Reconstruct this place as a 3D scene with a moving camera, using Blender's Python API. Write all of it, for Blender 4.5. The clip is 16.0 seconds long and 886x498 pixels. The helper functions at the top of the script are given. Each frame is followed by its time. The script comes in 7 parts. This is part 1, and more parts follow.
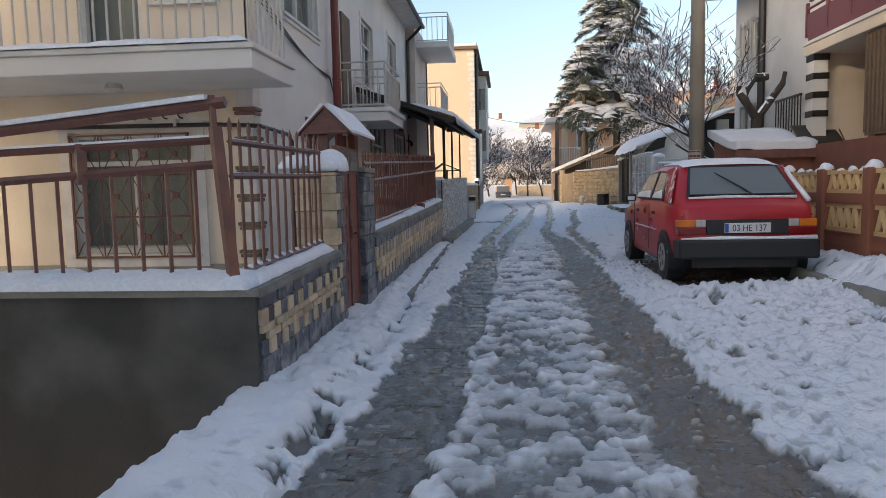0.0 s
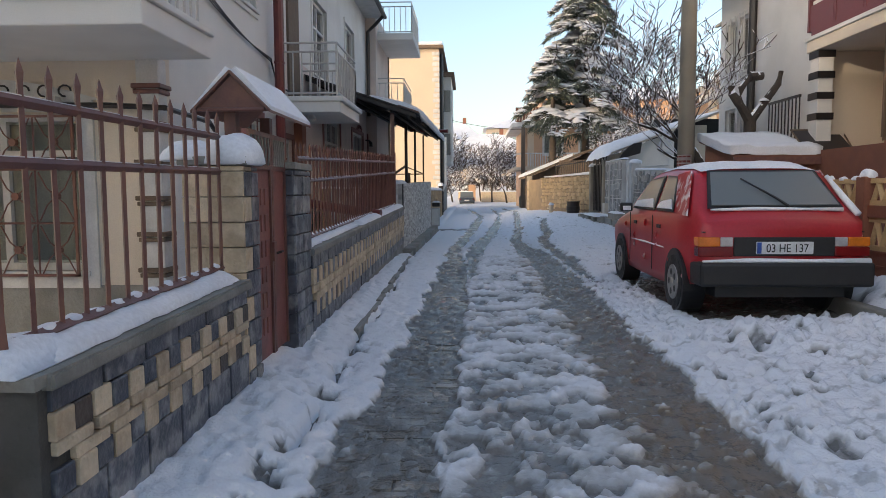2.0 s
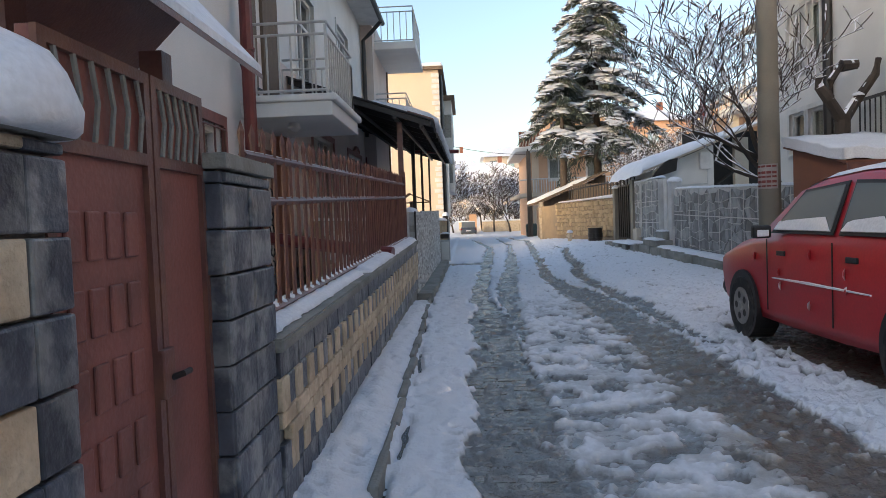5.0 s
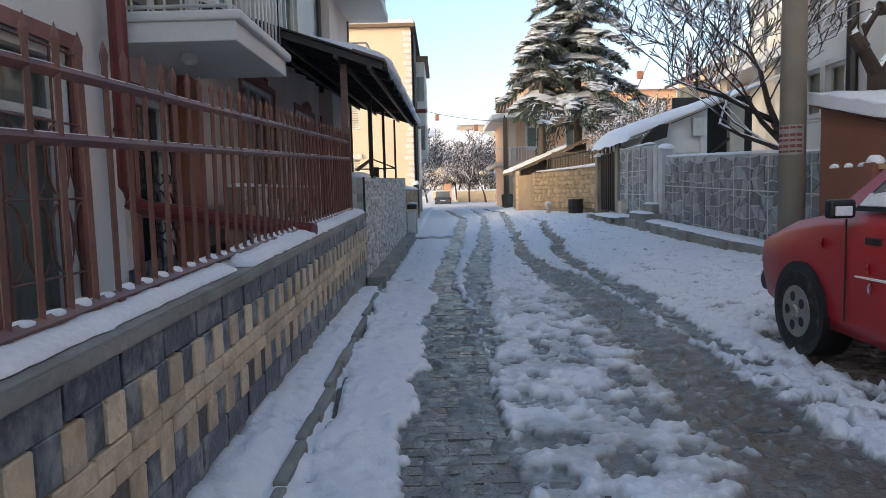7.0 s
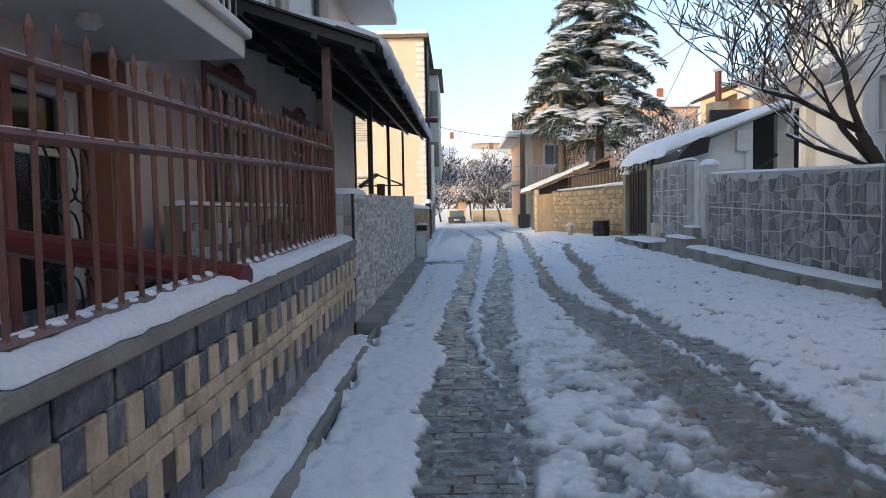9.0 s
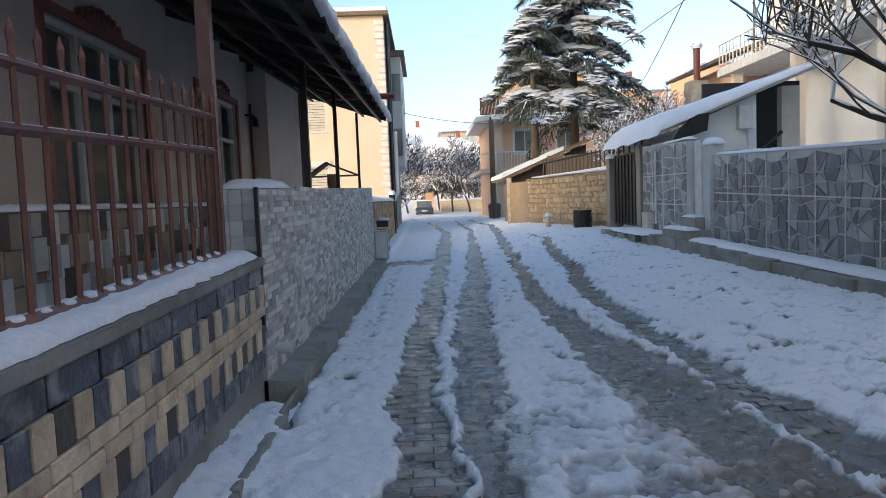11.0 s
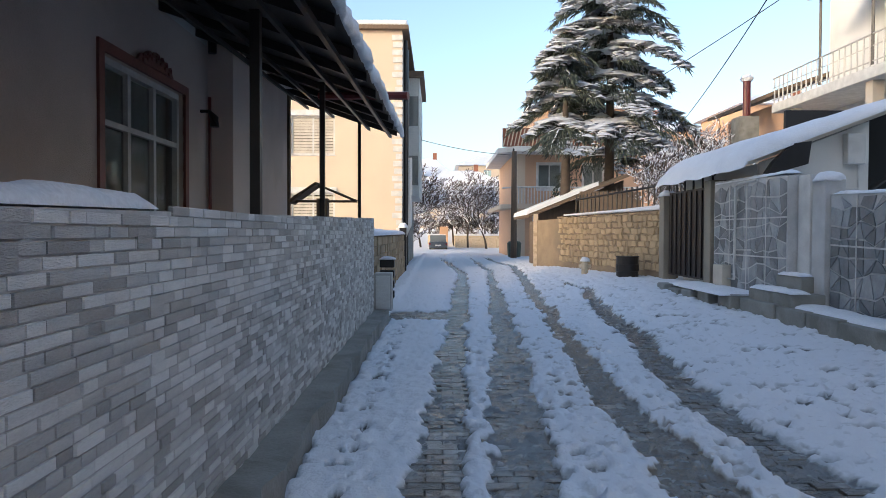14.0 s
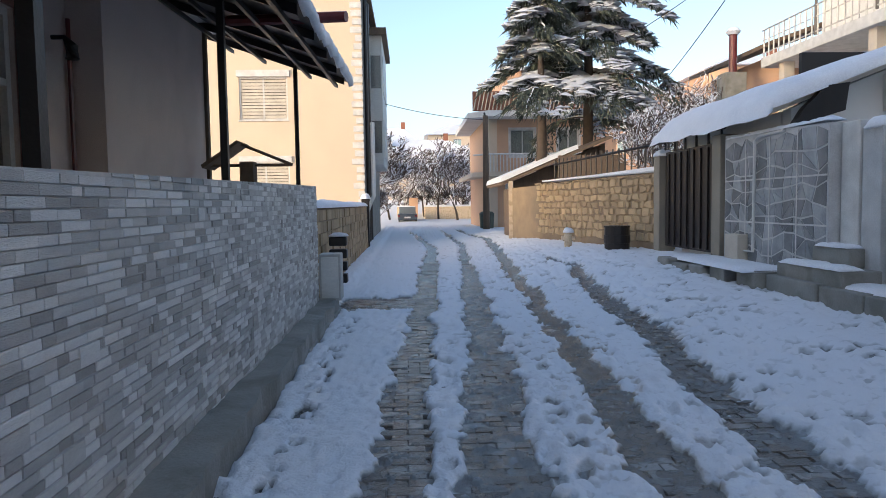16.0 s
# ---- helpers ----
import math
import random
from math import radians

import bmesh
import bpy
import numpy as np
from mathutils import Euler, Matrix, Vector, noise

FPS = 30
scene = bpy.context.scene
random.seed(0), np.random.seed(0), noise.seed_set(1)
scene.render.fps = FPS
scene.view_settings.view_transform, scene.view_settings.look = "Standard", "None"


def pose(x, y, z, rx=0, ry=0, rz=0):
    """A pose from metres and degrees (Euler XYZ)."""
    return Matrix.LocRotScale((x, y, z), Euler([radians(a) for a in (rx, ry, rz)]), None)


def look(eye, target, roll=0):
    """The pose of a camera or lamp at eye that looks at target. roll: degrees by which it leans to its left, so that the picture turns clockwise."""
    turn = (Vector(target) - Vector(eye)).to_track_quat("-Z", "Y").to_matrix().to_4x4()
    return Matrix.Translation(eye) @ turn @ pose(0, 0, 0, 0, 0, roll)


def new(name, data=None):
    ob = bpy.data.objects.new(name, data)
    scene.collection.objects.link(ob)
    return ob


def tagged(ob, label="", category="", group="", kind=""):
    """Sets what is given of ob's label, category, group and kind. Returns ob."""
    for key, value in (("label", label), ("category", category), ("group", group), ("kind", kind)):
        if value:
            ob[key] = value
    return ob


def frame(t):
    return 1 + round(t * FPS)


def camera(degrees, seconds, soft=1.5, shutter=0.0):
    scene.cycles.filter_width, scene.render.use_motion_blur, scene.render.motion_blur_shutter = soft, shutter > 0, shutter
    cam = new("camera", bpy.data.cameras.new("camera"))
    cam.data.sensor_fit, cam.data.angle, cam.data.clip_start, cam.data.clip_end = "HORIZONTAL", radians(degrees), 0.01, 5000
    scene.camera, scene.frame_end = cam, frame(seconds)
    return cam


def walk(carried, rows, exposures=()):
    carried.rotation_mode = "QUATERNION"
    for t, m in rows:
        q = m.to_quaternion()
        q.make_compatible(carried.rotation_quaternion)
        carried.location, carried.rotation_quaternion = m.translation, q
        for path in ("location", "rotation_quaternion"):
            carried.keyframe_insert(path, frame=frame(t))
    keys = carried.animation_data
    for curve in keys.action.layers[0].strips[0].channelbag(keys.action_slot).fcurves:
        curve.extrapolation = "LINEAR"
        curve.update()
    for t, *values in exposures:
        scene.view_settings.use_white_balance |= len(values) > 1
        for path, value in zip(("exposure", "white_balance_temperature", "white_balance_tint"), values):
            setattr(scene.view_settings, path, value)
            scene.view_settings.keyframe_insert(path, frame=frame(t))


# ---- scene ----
cam = camera(65.5, 16.0, soft=0.65)
PATH = [
    (0.0, (0.000, 0.000, 1.250), (-0.464, 4.958, 0.795), -1.20),
    (0.5, (-0.062, 0.409, 1.274), (-0.438, 5.377, 0.852), -0.03),
    (1.0, (-0.028, 0.873, 1.223), (-0.102, 5.853, 0.783), -0.17),
    (1.5, (-0.086, 1.319, 1.241), (-0.324, 6.297, 0.840), -0.18),
    (2.0, (-0.129, 1.749, 1.239), (-0.319, 6.727, 0.817), -0.29),
    (2.5, (-0.171, 2.164, 1.277), (-0.474, 7.139, 0.881), -1.60),
    (3.0, (-0.276, 2.607, 1.275), (-0.760, 7.571, 0.934), -0.14),
    (3.5, (-0.346, 3.041, 1.256), (-0.900, 8.003, 0.980), -0.27),
    (4.0, (-0.530, 3.486, 1.274), (-1.188, 8.442, 1.183), -1.97),
    (4.5, (-0.643, 3.909, 1.265), (-0.942, 8.896, 1.071), -1.80),
    (4.7, (-0.651, 4.179, 1.212), (-0.845, 9.172, 1.028), -2.40),
    (6.8, (-0.473, 6.347, 1.200), (-0.464, 11.329, 0.775), -0.12),
    (7.0, (-0.446, 6.507, 1.186), (-0.447, 11.489, 0.763), -1.44),
    (7.5, (-0.412, 6.996, 1.193), (-0.435, 11.971, 0.700), -3.47),
    (8.0, (-0.451, 7.463, 1.227), (-0.601, 12.457, 1.025), -0.52),
    (8.2, (-0.437, 7.619, 1.205), (-0.519, 12.614, 1.006), -2.09),
    (10.3, (-0.405, 9.939, 1.245), (-0.534, 14.916, 0.777), 1.13),
    (10.5, (-0.403, 10.135, 1.252), (-0.459, 15.114, 0.798), 0.16),
    (11.0, (-0.343, 10.660, 1.260), (-0.221, 15.646, 0.895), -2.31),
    (11.5, (-0.402, 11.187, 1.284), (-0.439, 16.184, 1.122), -1.11),
    (12.0, (-0.342, 11.714, 1.258), (-0.385, 16.709, 1.042), -1.92),
    (12.5, (-0.361, 12.217, 1.250), (-0.342, 17.215, 1.110), 1.00),
    (13.0, (-0.351, 12.739, 1.263), (-0.255, 17.735, 1.080), 0.74),
    (13.5, (-0.346, 13.273, 1.286), (-0.180, 18.268, 1.139), -0.63),
    (14.0, (-0.385, 13.769, 1.313), (-0.346, 18.767, 1.195), 0.23),
    (14.5, (-0.273, 14.323, 1.325), (-0.039, 19.315, 1.170), -1.80),
    (15.0, (-0.281, 14.841, 1.293), (-0.083, 19.833, 1.098), 0.33),
    (15.5, (-0.225, 15.340, 1.288), (0.104, 20.321, 1.007), -0.12),
    (16.0, (-0.219, 15.853, 1.286), (0.022, 20.836, 0.960), -0.88),
]
walk(cam, [(t, look(eye, target, roll)) for t, eye, target, roll in PATH], [(0.0, 1.25, 6750, 13), (7.0, 1.42, 6450, 11), (11.0, 1.40, 6150, 10), (16.0, 1.34, 6200, 13)])

# ---- light ----
SUN_ELEV, SUN_X, SUN_Y = 14.0, 0.80, 0.60
world = bpy.data.worlds.new("winter_sky")
scene.world = world
world.use_nodes = True
wn = world.node_tree
sky = wn.nodes.new("ShaderNodeTexSky")
sky.sky_type = "NISHITA"
sky.sun_disc = False
sky.sun_elevation = radians(SUN_ELEV)
sky.sun_rotation = math.atan2(-SUN_X, -SUN_Y)
sky.air_density, sky.dust_density, sky.ozone_density = 1.0, 2.5, 1.25
wn.links.new(sky.outputs[0], wn.nodes["Background"].inputs[0])
wn.nodes["Background"].inputs[1].default_value = 0.15
sun = new("sun", bpy.data.lights.new("sun", "SUN"))
sun.data.energy, sun.data.angle, sun.data.color = 0.36, radians(0.5), (1.0, 0.88, 0.70)
lift = math.tan(radians(SUN_ELEV))
sun.matrix_world = look((-SUN_X * 60, -SUN_Y * 60, lift * 60), (0, 0, 0))


# ---- materials ----
def material(name, color, second=None, rough=0.7, metal=0.0, scale=6.0, fine=60.0, bump=0.15, mix=0.5, snow=0.0,
             per_piece=0.0, wet=False, stretch=(1, 1, 1), stain=None, stain_scale=0.8, stain_amount=0.5, rough2=None):
    m = bpy.data.materials.new(name)
    m.use_nodes = True
    t = m.node_tree
    n, l = t.nodes, t.links
    b = n["Principled BSDF"]
    tc = n.new("ShaderNodeTexCoord")
    mp = n.new("ShaderNodeMapping")
    mp.inputs["Scale"].default_value = stretch
    geo = n.new("ShaderNodeNewGeometry")
    l.new(geo.outputs["Position"], mp.inputs[0])
    big = n.new("ShaderNodeTexNoise")
    big.inputs["Scale"].default_value, big.inputs["Detail"].default_value = scale, 6
    small = n.new("ShaderNodeTexNoise")
    small.inputs["Scale"].default_value, small.inputs["Detail"].default_value = fine, 5
    l.new(mp.outputs[0], big.inputs[0])
    l.new(mp.outputs[0], small.inputs[0])
    ramp = n.new("ShaderNodeValToRGB")
    second = second or tuple(c * 0.75 for c in color)
    ramp.color_ramp.elements[0].position, ramp.color_ramp.elements[1].position = 0.5 - mix * 0.4, 0.5 + mix * 0.4
    ramp.color_ramp.elements[0].color, ramp.color_ramp.elements[1].color = (*second, 1), (*color, 1)
    l.new(big.outputs[0], ramp.inputs[0])
    col = ramp.outputs[0]
    grain = n.new("ShaderNodeMixRGB")
    grain.blend_type = "MULTIPLY"
    grain.inputs[0].default_value = 0.5
    gr = n.new("ShaderNodeValToRGB")
    gr.color_ramp.elements[0].position, gr.color_ramp.elements[1].position = 0.3, 0.7
    gr.color_ramp.elements[0].color = (0.72, 0.72, 0.72, 1)
    l.new(small.outputs[0], gr.inputs[0])
    l.new(col, grain.inputs[1])
    l.new(gr.outputs[0], grain.inputs[2])
    col = grain.outputs[0]
    if stain:
        st = n.new("ShaderNodeTexNoise")
        st.inputs["Scale"].default_value, st.inputs["Detail"].default_value = stain_scale, 7
        l.new(geo.outputs["Position"], st.inputs[0])
        sr = n.new("ShaderNodeValToRGB")
        sr.color_ramp.elements[0].position, sr.color_ramp.elements[1].position = 0.48, 0.62
        sr.color_ramp.elements[1].color = (stain_amount,) * 3 + (1,)
        l.new(st.outputs[0], sr.inputs[0])
        sm = n.new("ShaderNodeMixRGB")
        sm.inputs[2].default_value = (*stain, 1)
        l.new(sr.outputs[0], sm.inputs[0])
        l.new(col, sm.inputs[1])
        col = sm.outputs[0]
    if per_piece:
        info = n.new("ShaderNodeObjectInfo")
        add = n.new("ShaderNodeMath")
        add.operation = "ADD"
        l.new(info.outputs["Random"], add.inputs[0])
        l.new(geo.outputs["Random Per Island"], add.inputs[1])
        fr = n.new("ShaderNodeMath")
        fr.operation = "FRACT"
        l.new(add.outputs[0], fr.inputs[0])
        mr = n.new("ShaderNodeMapRange")
        mr.inputs[3].default_value, mr.inputs[4].default_value = 1 - per_piece, 1 + per_piece * 0.6
        l.new(fr.outputs[0], mr.inputs[0])
        pm = n.new("ShaderNodeMixRGB")
        pm.blend_type = "MULTIPLY"
        pm.inputs[0].default_value = 1
        l.new(col, pm.inputs[1])
        l.new(mr.outputs[0], pm.inputs[2])
        col = pm.outputs[0]
    if snow:
        sep = n.new("ShaderNodeSeparateXYZ")
        l.new(geo.outputs["Normal"], sep.inputs[0])
        sn = n.new("ShaderNodeTexNoise")
        sn.inputs["Scale"].default_value, sn.inputs["Detail"].default_value = 9, 4
        l.new(geo.outputs["Position"], sn.inputs[0])
        ma = n.new("ShaderNodeMath")
        ma.operation = "MULTIPLY_ADD"
        ma.inputs[1].default_value = 0.9
        l.new(sn.outputs[0], ma.inputs[0])
        l.new(sep.outputs["Z"], ma.inputs[2])
        sr = n.new("ShaderNodeValToRGB")
        sr.color_ramp.elements[0].position, sr.color_ramp.elements[1].position = min(0.98, 1.0 - snow), min(1.0, 1.12 - snow)
        l.new(ma.outputs[0], sr.inputs[0])
        sm = n.new("ShaderNodeMixRGB")
        sm.inputs[2].default_value = (0.86, 0.87, 0.9, 1)
        l.new(sr.outputs[0], sm.inputs[0])
        l.new(col, sm.inputs[1])
        col = sm.outputs[0]
    l.new(col, b.inputs["Base Color"])
    rr = n.new("ShaderNodeMapRange")
    rr.inputs[3].default_value, rr.inputs[4].default_value = (rough2 if rough2 is not None else rough * 0.8), rough
    l.new(big.outputs[0], rr.inputs[0])
    l.new(rr.outputs[0], b.inputs["Roughness"])
    b.inputs["Metallic"].default_value = metal
    if bump:
        bp = n.new("ShaderNodeBump")
        bp.inputs["Strength"].default_value, bp.inputs["Distance"].default_value = min(1, bump * 2), 0.01
        l.new(small.outputs[0], bp.inputs["Height"])
        l.new(bp.outputs[0], b.inputs["Normal"])
    return m


M = {}
M["snow"] = material("snow", (0.86, 0.87, 0.89), (0.78, 0.79, 0.82), 0.75, scale=3, fine=45, bump=0.25)
M["paver"] = material("wet_paver", (0.19, 0.16, 0.13), (0.11, 0.095, 0.08), 0.42, scale=1.6, fine=60, bump=0.45, per_piece=0.3, rough2=0.08, stain=(0.36, 0.355, 0.34), stain_amount=0.65, stain_scale=7)
M["mud"] = material("wet_grit", (0.10, 0.088, 0.07), (0.06, 0.055, 0.047), 0.4, scale=3, fine=50, bump=0.4, rough2=0.1)
M["cream"] = material("cream_plaster", (0.74, 0.65, 0.53), (0.69, 0.60, 0.49), 0.9, scale=1.5, fine=120, bump=0.2, stain=(0.45, 0.38, 0.30), stain_amount=0.25)
M["white"] = material("white_plaster", (0.78, 0.76, 0.72), (0.72, 0.70, 0.66), 0.9, scale=1.5, fine=120, bump=0.2, stain=(0.44, 0.42, 0.38), stain_amount=0.25)
M["pink"] = material("pinkish_plaster", (0.72, 0.615, 0.55), (0.67, 0.57, 0.51), 0.9, scale=1.5, fine=120, bump=0.25, stain=(0.36, 0.30, 0.26), stain_amount=0.3)
M["peach"] = material("peach_plaster", (0.66, 0.42, 0.27), (0.60, 0.38, 0.25), 0.9, scale=1.5, fine=60, bump=0.1)
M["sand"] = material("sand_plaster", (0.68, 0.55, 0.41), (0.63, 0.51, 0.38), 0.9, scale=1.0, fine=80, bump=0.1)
M["trim"] = material("white_trim", (0.70, 0.69, 0.66), None, 0.6, scale=4, bump=0.08)
M["brownpaint"] = material("brown_paint", (0.175, 0.074, 0.06), (0.135, 0.058, 0.047), 0.5, scale=9, fine=90, bump=0.1, stain=(0.22, 0.10, 0.06), stain_amount=0.5, stain_scale=7)
M["rust"] = material("red_brown_sheet", (0.29, 0.105, 0.085), (0.24, 0.088, 0.07), 0.55, scale=5, fine=60, bump=0.1, stain=(0.11, 0.05, 0.035), stain_amount=0.5, stain_scale=4)
M["pipe"] = material("dark_red_pipe", (0.17, 0.03, 0.028), None, 0.35, scale=6, bump=0.05)
M["blackpipe"] = material("black_pipe", (0.03, 0.024, 0.022), None, 0.45, scale=6, bump=0.05)
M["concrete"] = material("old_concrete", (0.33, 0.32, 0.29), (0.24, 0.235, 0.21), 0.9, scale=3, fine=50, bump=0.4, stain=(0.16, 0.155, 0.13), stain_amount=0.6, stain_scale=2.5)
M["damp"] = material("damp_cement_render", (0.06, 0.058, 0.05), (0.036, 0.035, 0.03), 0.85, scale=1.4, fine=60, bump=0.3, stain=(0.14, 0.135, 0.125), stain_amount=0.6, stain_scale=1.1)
M["slate"] = material("slate_stone", (0.12, 0.13, 0.155), (0.05, 0.055, 0.07), 0.45, scale=7, fine=40, bump=0.3, per_piece=0.3, stain=(0.32, 0.32, 0.31), stain_amount=0.7, stain_scale=9)
M["slate2"] = material("brown_slate", (0.10, 0.075, 0.062), (0.075, 0.06, 0.05), 0.6, scale=5, fine=40, bump=0.3, per_piece=0.25)
M["trav"] = material("travertine_stone", (0.72, 0.59, 0.42), (0.60, 0.47, 0.32), 0.85, scale=9, fine=45, bump=0.5, per_piece=0.22, stain=(0.33, 0.24, 0.15), stain_amount=0.5, stain_scale=7)
M["tile_a"] = material("grey_stone_strip", (0.57, 0.56, 0.525), (0.47, 0.46, 0.435), 0.6, scale=8, fine=60, bump=0.3, per_piece=0.16, stretch=(1, 1, 4))
M["tile_b"] = material("light_stone_strip", (0.78, 0.77, 0.73), (0.68, 0.67, 0.64), 0.6, scale=8, fine=60, bump=0.3, per_piece=0.12, stretch=(1, 1, 4))
M["tile_c"] = material("warm_grey_strip", (0.42, 0.40, 0.365), (0.34, 0.325, 0.30), 0.6, scale=8, fine=60, bump=0.3, per_piece=0.16, stretch=(1, 1, 4))
M["tan"] = material("tan_stone_strip", (0.46, 0.36, 0.26), (0.36, 0.28, 0.2), 0.7, scale=8, fine=60, bump=0.3, per_piece=0.3)
M["grout"] = material("grout", (0.60, 0.59, 0.56), None, 0.95, scale=8, bump=0.2)
M["flag"] = material("flagstone", (0.30, 0.32, 0.33), (0.20, 0.21, 0.22), 0.6, scale=5, fine=40, bump=0.25, per_piece=0.55, snow=0.0, stain=(0.36, 0.36, 0.36), stain_amount=0.5, stain_scale=3.5)
M["flaggrout"] = material("pale_mortar", (0.60, 0.60, 0.59), (0.48, 0.48, 0.47), 0.9, scale=5, bump=0.3)
M["fieldstone"] = material("yellow_field_stone", (0.50, 0.37, 0.22), (0.40, 0.29, 0.17), 0.9, scale=4, fine=30, bump=0.5, per_piece=0.22)
M["mortar"] = material("brown_mortar", (0.33, 0.24, 0.15), (0.25, 0.18, 0.115), 0.95, scale=3, bump=0.4, stain=(0.15, 0.12, 0.09), stain_amount=0.6, stain_scale=0.7)
M["terra"] = material("terracotta_paint", (0.30, 0.115, 0.065), (0.25, 0.095, 0.055), 0.8, scale=3, fine=60, bump=0.2, stain=(0.2, 0.085, 0.055), stain_amount=0.5, stain_scale=3)
M["yellowcast"] = material("cream_yellow_cast", (0.62, 0.44, 0.22), (0.55, 0.39, 0.2), 0.8, scale=5, bump=0.2)
M["redpaint"] = material("faded_red_car_paint", (0.46, 0.022, 0.032), (0.40, 0.02, 0.028), 0.4, scale=2, fine=40, bump=0.03, rough2=0.28)
M["frost"] = material("frosted_red_paint", (0.46, 0.022, 0.032), (0.40, 0.02, 0.028), 0.5, scale=2, fine=40, bump=0.1, stain=(0.8, 0.8, 0.83), stain_amount=0.85, stain_scale=9)
M["blackplastic"] = material("black_plastic", (0.018, 0.018, 0.019), None, 0.55, scale=8, bump=0.05)
M["rubber"] = material("tyre_rubber", (0.018, 0.018, 0.018), None, 0.85, scale=9, bump=0.2, stain=(0.2, 0.19, 0.18), stain_amount=0.25, stain_scale=9)
M["alloy"] = material("dull_silver_wheel", (0.42, 0.41, 0.39), None, 0.45, 0.6, scale=9, bump=0.05)
M["orange"] = material("orange_lens", (0.75, 0.20, 0.02), None, 0.2, scale=9, bump=0.02)
M["redlens"] = material("red_lens", (0.22, 0.008, 0.01), None, 0.2, scale=9, bump=0.02)
M["clearlens"] = material("pale_lens", (0.55, 0.52, 0.5), None, 0.2, scale=9, bump=0.02)
M["plate"] = material("plate_white", (0.75, 0.76, 0.76), None, 0.5, scale=9, bump=0.02)
M["platetext"] = material("plate_black", (0.015, 0.015, 0.015), None, 0.5, scale=9, bump=0.0)
M["blue"] = material("blue_band", (0.03, 0.10, 0.40), None, 0.5, scale=9, bump=0.0)
M["steel"] = material("pale_painted_rail", (0.58, 0.56, 0.52), (0.5, 0.48, 0.45), 0.4, 0.2, scale=9, bump=0.05)
M["darksteel"] = material("dark_painted_steel", (0.03, 0.024, 0.022), (0.02, 0.017, 0.016), 0.45, 0.2, scale=7, bump=0.08)
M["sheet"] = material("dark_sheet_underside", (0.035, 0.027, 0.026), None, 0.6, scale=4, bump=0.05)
M["polecon"] = material("pole_concrete", (0.30, 0.265, 0.21), (0.25, 0.22, 0.175), 0.9, scale=2.5, fine=70, bump=0.3, stain=(0.2, 0.18, 0.14), stain_amount=0.4, stain_scale=2)
M["wood"] = material("weathered_wood", (0.19, 0.13, 0.085), (0.13, 0.09, 0.06), 0.85, scale=3, fine=30, bump=0.4, stretch=(6, 6, 0.6))
M["bark"] = material("bark", (0.075, 0.056, 0.043), (0.045, 0.034, 0.028), 0.95, scale=6, fine=40, bump=0.6, snow=0.02)
M["twig"] = material("snowy_twig", (0.12, 0.085, 0.07), (0.08, 0.06, 0.05), 0.95, scale=6, fine=40, bump=0.2, snow=0.58)
M["needle"] = material("cedar_needle", (0.085, 0.10, 0.075), (0.05, 0.065, 0.05), 0.8, scale=4, fine=20, bump=0.1, per_piece=0.35)
M["shutter"] = material("roller_shutter", (0.62, 0.56, 0.46), None, 0.6, scale=3, bump=0.05)
M["curtain"] = material("grey_green_curtain", (0.60, 0.66, 0.60), (0.48, 0.53, 0.48), 0.9, scale=3, fine=40, bump=0.1, stretch=(8, 8, 0.4))
# near-black that puts the shade of unlit interiors into the colour
M["dark"] = material("interior_shade", (0.03, 0.028, 0.026), None, 0.95, scale=2, bump=0.0)
M["roof"] = material("clay_roof_tile", (0.22, 0.09, 0.055), (0.16, 0.065, 0.045), 0.85, scale=4, bump=0.3)
M["roofsnow"] = material("thin_roof_snow", (0.84, 0.85, 0.88), (0.76, 0.77, 0.8), 0.8, scale=1.5, fine=20, bump=0.3)
M["soil"] = material("frozen_soil", (0.09, 0.07, 0.05), (0.06, 0.047, 0.035), 0.95, scale=5, bump=0.4)
M["burgundy"] = material("burgundy_panel", (0.17, 0.05, 0.055), (0.14, 0.042, 0.046), 0.6, scale=5, bump=0.1)
M["paper"] = material("paper_notice", (0.62, 0.58, 0.54), None, 0.8, scale=9, bump=0.05)
M["papertext"] = material("notice_print", (0.28, 0.07, 0.06), None, 0.8, scale=9, bump=0.0)
M["carblue"] = material("dark_blue_grey_paint", (0.07, 0.09, 0.12), None, 0.35, scale=3, bump=0.0)


def glass_material(name, tint, rough=0.03):
    m = bpy.data.materials.new(name)
    m.use_nodes = True
    b = m.node_tree.nodes["Principled BSDF"]
    b.inputs["Base Color"].default_value = (*tint, 1)
    b.inputs["Roughness"].default_value = rough
    b.inputs["Specular IOR Level"].default_value = 0.7
    b.inputs["Alpha"].default_value = 0.28
    return m


M["glass"] = glass_material("window_glass", (0.02, 0.025, 0.025))
M["carglass"] = glass_material("misted_car_glass", (0.16, 0.18, 0.18), 0.25)
M["carglass"].node_tree.nodes["Principled BSDF"].inputs["Alpha"].default_value = 0.93

